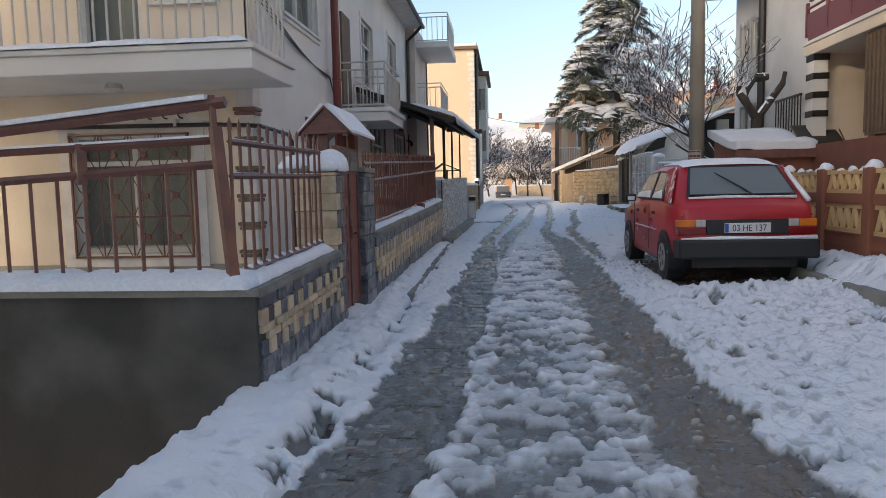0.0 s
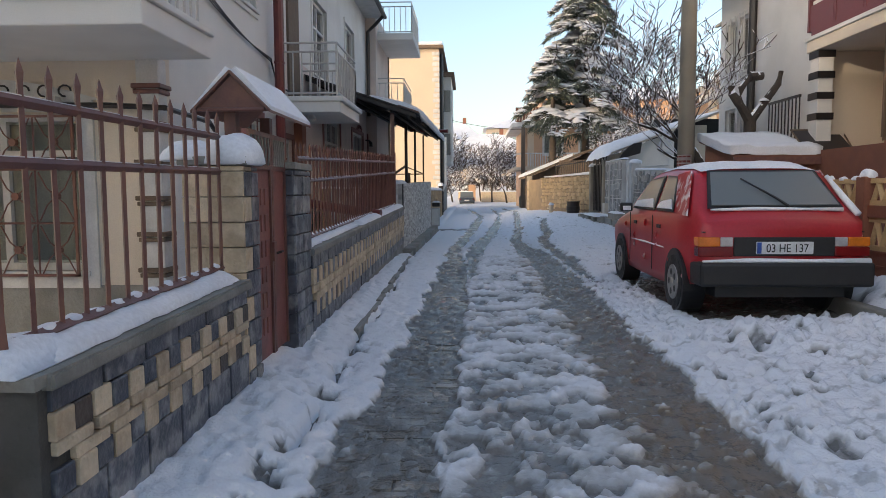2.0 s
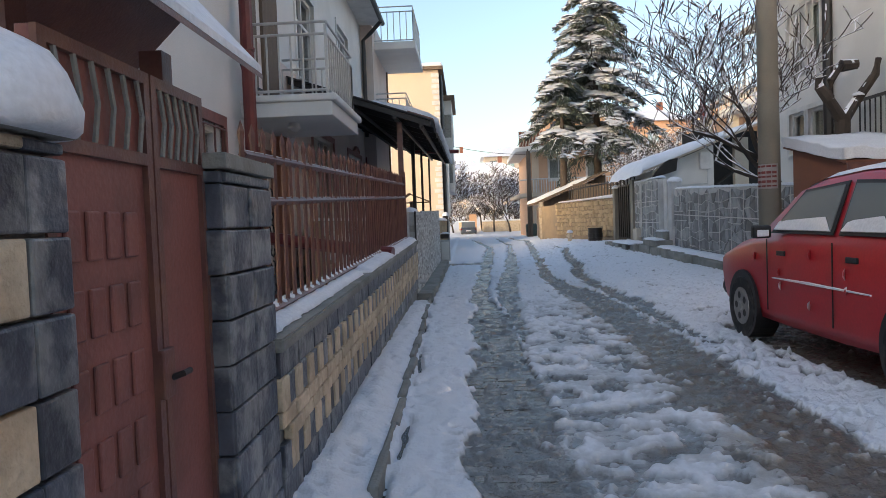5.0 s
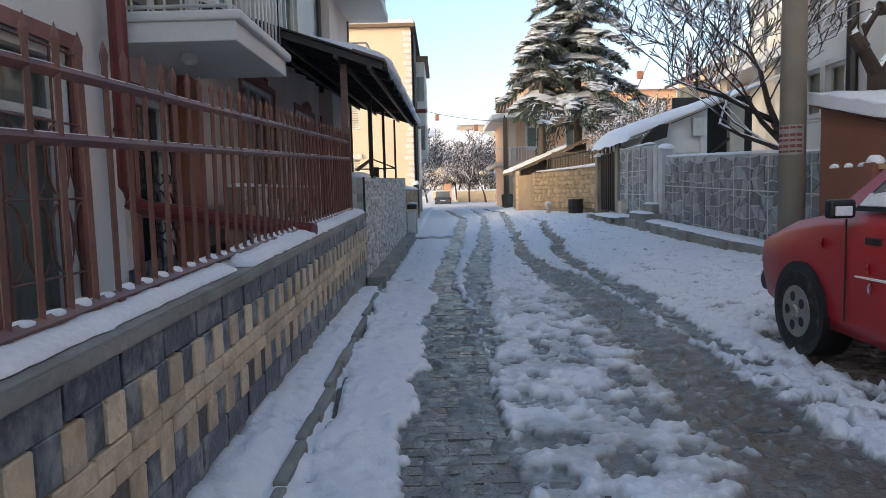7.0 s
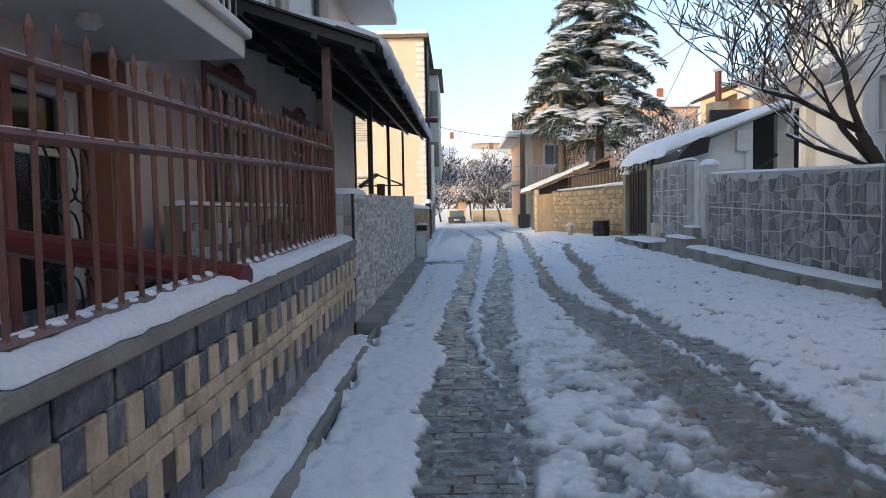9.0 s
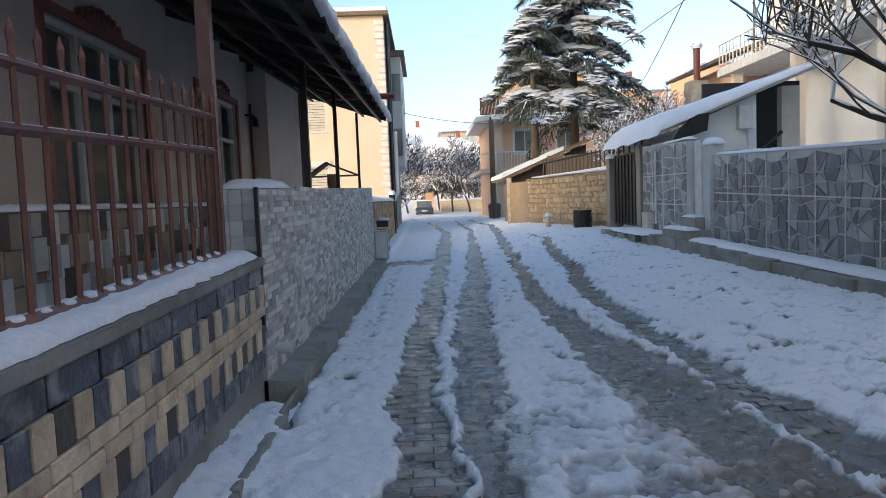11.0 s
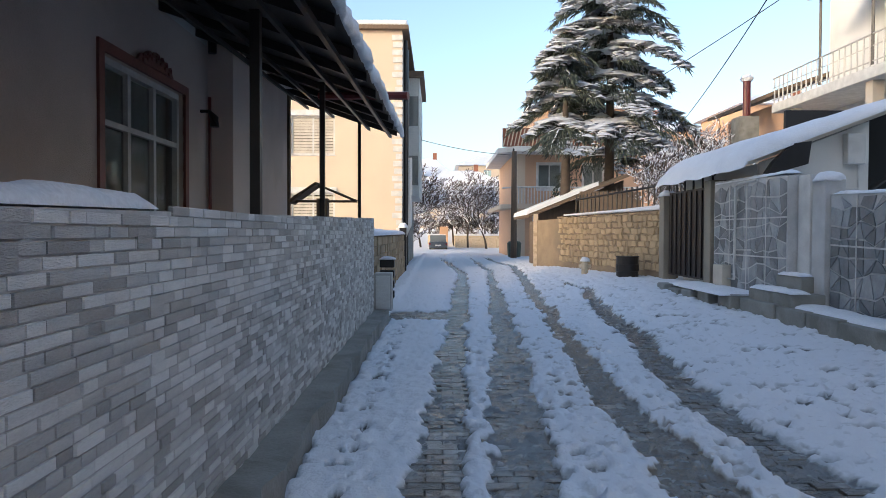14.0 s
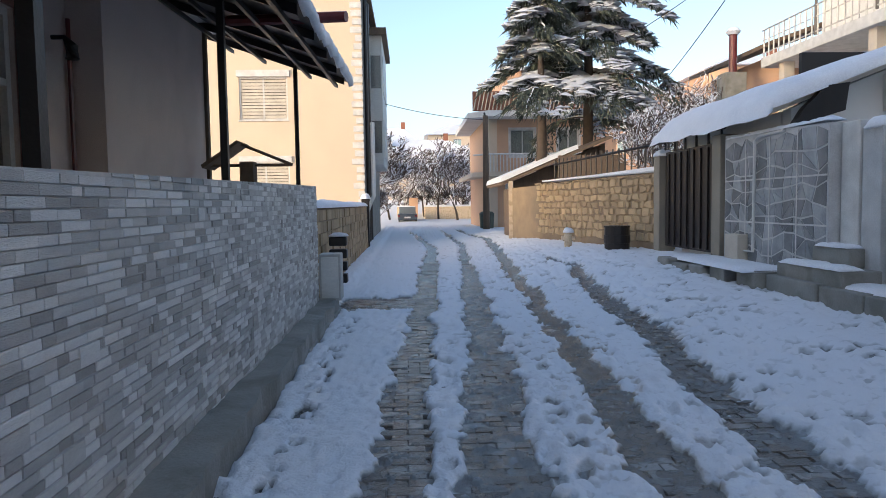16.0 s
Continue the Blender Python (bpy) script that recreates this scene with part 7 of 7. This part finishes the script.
# ---- trees ----
def wood_tree(name, base, label, category, limbs, seed, spread, depth, r0, h0, twigmat="twig", lean=(0, 0), max_segs=2600, up=0.35, rmin=0.006):
    """A bare tree: tapered trunk, limbs and twigs grown by repeated forking."""
    rr = random.Random(seed)
    t = thing(name, base, label, category)
    trunk, twigs = bmesh.new(), bmesh.new()
    segs = [0]
    def grow(p, d, length, r, level):
        if segs[0] > max_segs:
            return
        segs[0] += 1
        pts, rad = [p], [r]
        n = 3
        for k in range(n):
            d = (d + Vector((rr.uniform(-1, 1), rr.uniform(-1, 1), rr.uniform(-0.7, 0.9))) * 0.22).normalized()
            p = p + d * length / n
            pts.append(p)
            rad.append(max(rmin, r * (1 - 0.35 * (k + 1) / n)))
        tube(trunk if level < 2 else twigs, pts, rad, 7 if level < 2 else (4 if level < 4 else 3), level < 2)
        if level < depth:
            for k in range(limbs if level else limbs + 1):
                a = rr.uniform(0, 2 * math.pi)
                side = Vector((math.cos(a), math.sin(a), rr.uniform(-0.2, 0.7)))
                nd = (d * (1 - spread) + side * spread + Vector((0, 0, up * 0.3))).normalized()
                q = pts[-1] if k == 0 else pts[rr.randint(1, n)]
                grow(q, nd, length * rr.uniform(0.6, 0.85), rad[-1] * rr.uniform(0.55, 0.8), level + 1)
    grow(Vector(base), Vector((lean[0], lean[1], 1)).normalized(), h0, r0, 0)
    part("trunk", trunk, M["bark"], t, "", True)
    part("crown", twigs, M[twigmat], t, "bare twigs dusted with snow")
    return t


wood_tree("bare_tree", (5.75, 18.2, 0.2), "bare fruit tree with dark spreading branches and some snow", "tree", 3, 7, 0.55, 6, 0.12, 2.2, "twig", (-0.12, -0.12), 1500, 0.35, 0.010)
st_ = thing("pollarded_tree", (5.6, 16.15, 0.2), "pollarded tree with thick dark cut limbs and snow", "tree")
part("trunk", T([(5.6, 16.15, 0.1), (5.55, 16.1, 1.8), (5.56, 16.1, 2.7)], [0.14, 0.12, 0.12], 9), M["bark"], st_)
for pts in ([(5.56, 16.1, 2.6), (5.3, 16.0, 2.95), (5.33, 16.0, 3.25), (5.5, 16.0, 3.5)], [(5.56, 16.1, 2.6), (5.85, 16.2, 2.95), (6.1, 16.1, 3.35), (6.15, 16.1, 3.6)], [(5.3, 16.0, 2.95), (5.15, 16.0, 3.15), (5.15, 16.0, 3.3)], [(5.5, 16.0, 3.48), (5.75, 16.0, 3.5)]):
    part("limb", T(pts, [0.10, 0.08, 0.065, 0.05][:len(pts)], 8), M["bark"], st_)
snow_blob("branch_snow", (5.85, 16.15, 3.02), (0.1, 0.08, 0.06), None, 1, "snow in the fork of a tree")

def cedar(base, height, low, radius, seed, label, tips=11000, side=None):
    rr = random.Random(seed)
    t = thing("cedar", base, label, "tree")
    b = Vector(base)
    part("trunk", T([b, b + Vector((0.05, 0, height * 0.4)), b + Vector((0.0, 0, height * 0.98))], [0.24, 0.17, 0.03], 10), M["bark"], t, "", True)
    limbs, leaves, snow = bmesh.new(), bmesh.new(), bmesh.new()
    count = 0
    nb_ = int((height - low) * 11)
    def shard(bm, p, d, ln, w):
        s = d.cross(Vector((rr.uniform(-1, 1), rr.uniform(-1, 1), rr.uniform(-1, 1)))).normalized() * w
        a, c, e = bm.verts.new(p - s), bm.verts.new(p + s), bm.verts.new(p + d * ln)
        bm.faces.new((a, c, e))
    for i in range(nb_):
        u = rr.random() ** 0.85
        z = low + (height - low) * u
        ang = rr.uniform(0, 2 * math.pi)
        L = (radius * (1 - u) ** 0.75 + 0.25) * rr.uniform(0.4, 1.2)
        out = Vector((math.cos(ang), math.sin(ang), 0))
        p0 = b + Vector((0, 0, z))
        pts = [p0]
        for k in range(1, 7):
            f = k / 6
            pts.append(p0 + out * L * f + Vector((0, 0, L * (0.22 * f - 0.62 * f * f) + 0.05 * rr.uniform(-1, 1))) + Vector((-out.y, out.x, 0)) * rr.uniform(-.05, .05) * L)
        tube(limbs, pts, [0.05, 0.045, 0.036, 0.03, 0.02, 0.014, 0.006], 4, False)
        loaded = rr.random() < 0.62
        for k in range(int(50 + 95 * L)):
            f = rr.uniform(0.12, 1.0)
            q = pts[min(5, int(f * 6))].lerp(pts[min(6, int(f * 6) + 1)], f * 6 % 1)
            sidev = Vector((-out.y, out.x, 0)) * rr.uniform(-1, 1) * (0.5 * L * f * (1.15 - f) + 0.12)
            q = q + sidev + Vector((0, 0, -abs(sidev.length) * 0.25 + rr.uniform(-0.06, 0.02)))
            d = (out * 0.5 + sidev * 0.5 + Vector((rr.uniform(-.4, .4), rr.uniform(-.4, .4), rr.uniform(-1.0, -0.2)))).normalized()
            shard(leaves, q, d, rr.uniform(0.16, 0.46), rr.uniform(0.018, 0.042))
            if loaded and rr.random() < 0.30:
                s = rr.uniform(0.05, 0.24) * (1.3 if f < 0.7 else 0.9)
                c = q + Vector((0, 0, 0.05))
                ring = [snow.verts.new(c + Vector((s * 1.5 * math.cos(a + 1), s * 1.5 * math.sin(a + 1), rr.uniform(-.3, .1) * s)) ) for a in (0, 1.25, 2.5, 3.77, 5.0)]
                top = snow.verts.new(c + Vector((0, 0, s * 0.55)))
                for m_ in range(5):
                    snow.faces.new((ring[m_], ring[(m_ + 1) % 5], top))
    part("bough", limbs, M["bark"], t)
    part("foliage", leaves, M["needle"], t, "drooping dark green needles")
    part("snow_load", snow, M["snow"], t, "clumps of snow on the branches", True)
    return t


cedar((6.35, 41, 0.3), 13.8, 3.6, 4.2, 1, "tall dark cedar with drooping branches loaded with snow")
cedar((4.35, 39.6, 0.3), 8.6, 4.6, 2.1, 2, "smaller leaning cedar with snowy drooping branches")
for k, (x, y, z, h, s) in enumerate(((8.0, 37.5, 0.4, 1.7, 1), (6.8, 35.0, 0.4, 1.3, 2), (9.5, 41, 0.5, 1.9, 3), (7.5, 32.6, 0.4, 1.2, 7))):
    wood_tree("snowy_shrub", (x, y, z), "leafless garden tree covered with white snow", "tree", 3, 50 + s, 0.6, 6, 0.09, h, "twig", (0.05 * (-1) ** k, 0), 1500, 0.35, 0.014)
for k, (x, y, h) in enumerate(((1.5, 82, 1.9), (4.2, 80, 2.0), (-1.2, 88, 2.1), (6.2, 86, 2.2), (2.8, 92, 2.3), (-3.2, 66, 1.9), (-3.0, 60, 1.7), (0.5, 96, 2.3), (2.3, 75, 2.0), (3.6, 70, 1.8), (1.2, 80, 2.1), (-1.9, 76, 1.9))):
    wood_tree("snowy_tree", (x, y, 0.0), "leafless tree white with frost and snow at the street end", "tree", 3, 80 + k, 0.6, 6, 0.10, h * 1.2, "twig", (0, 0), 1500, 0.35, 0.042)

for k, (x, y) in enumerate(((1.9, 77.5), (3.1, 78.2), (4.4, 77.4), (5.4, 78.4), (-1.0, 85.5), (-2.6, 70), (2.4, 83), (0.2, 87))):
    wood_tree("snowy_bush", (x, y, 0.0), "leafless garden bush white with frost and snow", "bush", 4, 120 + k, 0.6, 5, 0.06, 1.15, "twig", (0, 0), 900, 0.35, 0.04)

# ---- small pieces of walls and pavement ----
MESHES = {}
def piece(name, key, dims, mat, parent, at, jitter=0.0, rz=0.0):
    if key not in MESHES:
        bm = B((-dims[0] / 2, dims[0] / 2, -dims[1] / 2, dims[1] / 2, -dims[2] / 2, dims[2] / 2))
        bmesh.ops.bevel(bm, geom=[e for e in bm.edges], offset=min(dims) * 0.12, segments=1, affect="EDGES")
        me = bpy.data.meshes.new(name)
        bm.to_mesh(me)
        bm.free()
        me.materials.append(M[mat])
        MESHES[key] = me
    ob = new(name, MESHES[key])
    ob.parent = parent
    ob.matrix_parent_inverse = parent.matrix_basis.inverted()
    ob.matrix_basis = pose(*at, 0, 0, rz)
    return ob


rnd = random.Random(40)
for w, y0, y1 in ((low1, 3.74, 5.6), (low2, 7.24, 15.04)):
    n = int((y1 - y0) / 0.112)
    for i in range(n):
        y = y0 + (i + 0.5) * (y1 - y0) / n
        c = coping_z(y)
        k1 = 0.70 if w is low1 else 1.0
        for zc, ph in ((c - 0.055 - 0.18 * k1, 0), (c - 0.055 - 0.445 * k1, 1)):
            cream = (i + ph) % 2 == 0
            m = "trav" if cream else ("slate" if rnd.random() < 0.65 else "slate2")
            piece("stone", ("chk", m, k1), (0.035, 0.106, 0.130 * k1), m, w, (WALL_X - 0.012 + rnd.uniform(0, 0.006) + (0.006 if cream else 0), y, zc + rnd.uniform(-.004, .004)))
    n = int((y1 - y0) / 0.30)
    for i in range(n):
        y = y0 + (i + 0.5) * (y1 - y0) / n
        c = coping_z(y)
        piece("stone", ("top", k1), (0.03, 0.294, 0.105 * k1), "slate", w, (WALL_X - 0.012 + rnd.uniform(0, 0.004), y, c - 0.055 - 0.058 * k1))
        piece("stone", ("bot", k1), (0.03, 0.294, 0.13 / k1), "slate", w, (WALL_X - 0.012 + rnd.uniform(0, 0.004), y, c - 0.055 - 0.515 * k1 - 0.066 / k1))
    n = int((y1 - y0) / 0.21)
    for i in range(n):
        y = y0 + (i + 0.5) * (y1 - y0) / n
        c = coping_z(y)
        for zc, o in ((c - 0.055 - 0.28 * k1, 0.0), (c - 0.055 - 0.347 * k1, 0.1)):
            if y + o < y1 - 0.1:
                piece("stone", ("mid", k1), (0.04, 0.205, 0.063 * k1), "trav", w, (WALL_X - 0.008 + rnd.uniform(0, 0.008), y + o, zc))


def strips_mesh(name, boxes, mat, parent):
    verts, faces = [], []
    for x0, x1, y0, y1, z0, z1 in boxes:
        k = len(verts)
        e = 0.003
        verts += [(x0, y0, z0), (x0, y1, z0), (x0, y1, z1), (x0, y0, z1), (x1, y0 + e, z0 + e), (x1, y1 - e, z0 + e), (x1, y1 - e, z1 - e), (x1, y0 + e, z1 - e)]
        faces += [(k + 4, k + 5, k + 6, k + 7), (k, k + 1, k + 5, k + 4), (k + 1, k + 2, k + 6, k + 5), (k + 2, k + 3, k + 7, k + 6), (k + 3, k, k + 4, k + 7)]
    me = bpy.data.meshes.new(name)
    me.from_pydata(verts, [], faces)
    me.materials.append(M[mat])
    ob = new(name, me)
    ob.parent = parent
    ob.matrix_parent_inverse = parent.matrix_basis.inverted()
    return tagged(ob, kind="stuff")


rnd = random.Random(44)
for j in range(9):
    for i in range(3):
        m = rnd.choice(("tile_a", "tile_c", "tile_b", "slate"))
        piece("end_stone", ("end", m), (0.083, 0.02, 0.098), m, tiled, (WALL_X - 0.235 + i * 0.087, 15.094, 0.52 + j * 0.1))
rest = {"tile_a": [], "tile_b": [], "tile_c": []}
made = 0
rnd = random.Random(41)
z = 0.06
row = 0
while z < 1.56:
    hz = 0.041
    y = 15.12 + rnd.uniform(-0.05, 0)
    while y < 24.78:
        ln = rnd.choice((0.09, 0.13, 0.17, 0.22))
        a, b = max(15.12, y), min(24.79, y + ln)
        top = tile_top((a + b) / 2)
        if b - a > 0.02 and z + hz < top + 0.02:
            m = rnd.choice(("tile_a", "tile_a", "tile_b", "tile_b", "tile_c"))
            zt = min(z + hz, top - 0.002)
            if zt - z > 0.015:
                if made < 300 and 16.2 < y < 18.2 and 0.5 < z:
                    piece("stone_strip", ("st", m, ln), (0.02, ln - 0.003, hz - 0.003), m, tiled, (WALL_X - 0.01 + rnd.uniform(0, .006), (a + b) / 2, z + hz / 2))
                    made += 1
                else:
                    rest[m].append((WALL_X - 0.02, WALL_X + rnd.uniform(-0.004, 0.004), a + 0.0012, b - 0.0012, z + 0.0012, zt - 0.0012))
        y += ln
    z += hz
    row += 1
for k in range(70):
    y, j = rnd.uniform(15.15, 24.6), rnd.randint(0, 32)
    z = 0.06 + j * 0.041
    ln = rnd.choice((0.08, 0.12, 0.16))
    if z + 0.083 < tile_top(y) - 0.01:
        rest[rnd.choice(("tile_a", "tile_b", "tile_c"))].append((WALL_X - 0.02, WALL_X + rnd.uniform(0.004, 0.006), y, y + ln, z + 0.0012, z + 0.081))
for m, bs in rest.items():
    strips_mesh("stone_strips", bs, m, tiled)

# crazy flagstones: irregular cells on the right wall
def flagstones(parent, x, y0, y1, z0, ztop, seed, out=-1):
    rr = random.Random(seed)
    cw, chh = 0.23, 0.22
    ny_, nz_ = int((y1 - y0) / cw), int((ztop(y1) - z0) / chh) + 1
    pt = {}
    for i in range(ny_ + 1):
        for j in range(nz_ + 1):
            pt[i, j] = (y0 + (y1 - y0) * i / ny_ + (rr.uniform(-.075, .075) if 0 < i < ny_ else 0), z0 + j * chh + (rr.uniform(-.07, .07) if j else 0))
    for i in range(ny_):
        for j in range(nz_):
            q = [pt[i, j], pt[i + 1, j], pt[i + 1, j + 1], pt[i, j + 1]]
            tris = [q] if rr.random() < 0.6 else ([[q[0], q[1], q[2]], [q[0], q[2], q[3]]] if rr.random() < 0.5 else [[q[0], q[1], q[3]], [q[1], q[2], q[3]]])
            for pl in tris:
                c = (sum(p[0] for p in pl) / len(pl), sum(p[1] for p in pl) / len(pl))
                pl = [(c[0] + (p[0] - c[0]) * 0.88, min(c[1] + (p[1] - c[1]) * 0.88, ztop(c[0]) - 0.03)) for p in pl]
                if c[1] > ztop(c[0]) - 0.04:
                    continue
                part("flagstone", prism(pl, "x", x + out * 0.002, x + 0.012), M["flag"], parent)


flagstones(fw, RX, 15.75, 22.93, 0.12, rtop, 1)
flagstones(fw, 4.655, 23.68, 26.28, 0.35, lambda y: 2.18, 2)
for y in np.arange(16.4, 22.9, 0.66):
    part("mortar_line", B((RX - 0.007, RX + 0.013, y, y + 0.022, 0.2, rtop(y) - 0.02)), M["trim"], fw)
part("mortar_line", prism([(15.75, 0.98), (22.93, 1.16), (22.93, 1.182), (15.75, 1.002)], "x", RX - 0.0065, RX + 0.0135), M["trim"], fw)
for y in np.arange(24.3, 26.2, 0.66):
    part("mortar_line", B((4.648, 4.668, y, y + 0.022, 0.36, 2.15)), M["trim"], fw)
for z in (0.95, 1.55):
    part("mortar_line", B((4.6485, 4.6685, 23.68, 26.28, z, z + 0.022)), M["trim"], fw)

# street pavers
def pavers():
    rr = random.Random(60)
    verts, faces = [], []
    made = 0
    y = 1.5
    r = 0
    while y < 33:
        x = -1.25 + (0.1 if r % 2 else 0)
        while x < 2.6:
            if float(bare_amount(np.array(x + 0.1), np.array(y + 0.05))) > 0.2:
                z = float(street(np.array(x), np.array(y))) + rr.uniform(-0.004, 0.004)
                if made < 300 and 13.5 < y < 21 and -0.75 < x < 0.1:
                    piece("paver", ("paver",), (0.196, 0.096, 0.05), "paver", road, (x + 0.1, y + 0.05, z - 0.025))
                    made += 1
                else:
                    k = len(verts)
                    e = 0.005
                    x0, x1, ya, yb = x + 0.002, x + 0.198, y + 0.002, y + 0.098
                    verts += [(x0, ya, z - .03), (x1, ya, z - .03), (x1, yb, z - .03), (x0, yb, z - .03), (x0 + e, ya + e, z), (x1 - e, ya + e, z), (x1 - e, yb - e, z), (x0 + e, yb - e, z)]
                    faces += [(k + 4, k + 5, k + 6, k + 7), (k, k + 1, k + 5, k + 4), (k + 1, k + 2, k + 6, k + 5), (k + 2, k + 3, k + 7, k + 6), (k + 3, k, k + 4, k + 7)]
            x += 0.2
        y += 0.1
        r += 1
    me = bpy.data.meshes.new("pavers")
    me.from_pydata(verts, [], faces)
    me.materials.append(M["paver"])
    ob = new("pavers", me)
    ob.parent = road
    tagged(ob, kind="stuff")


pavers()
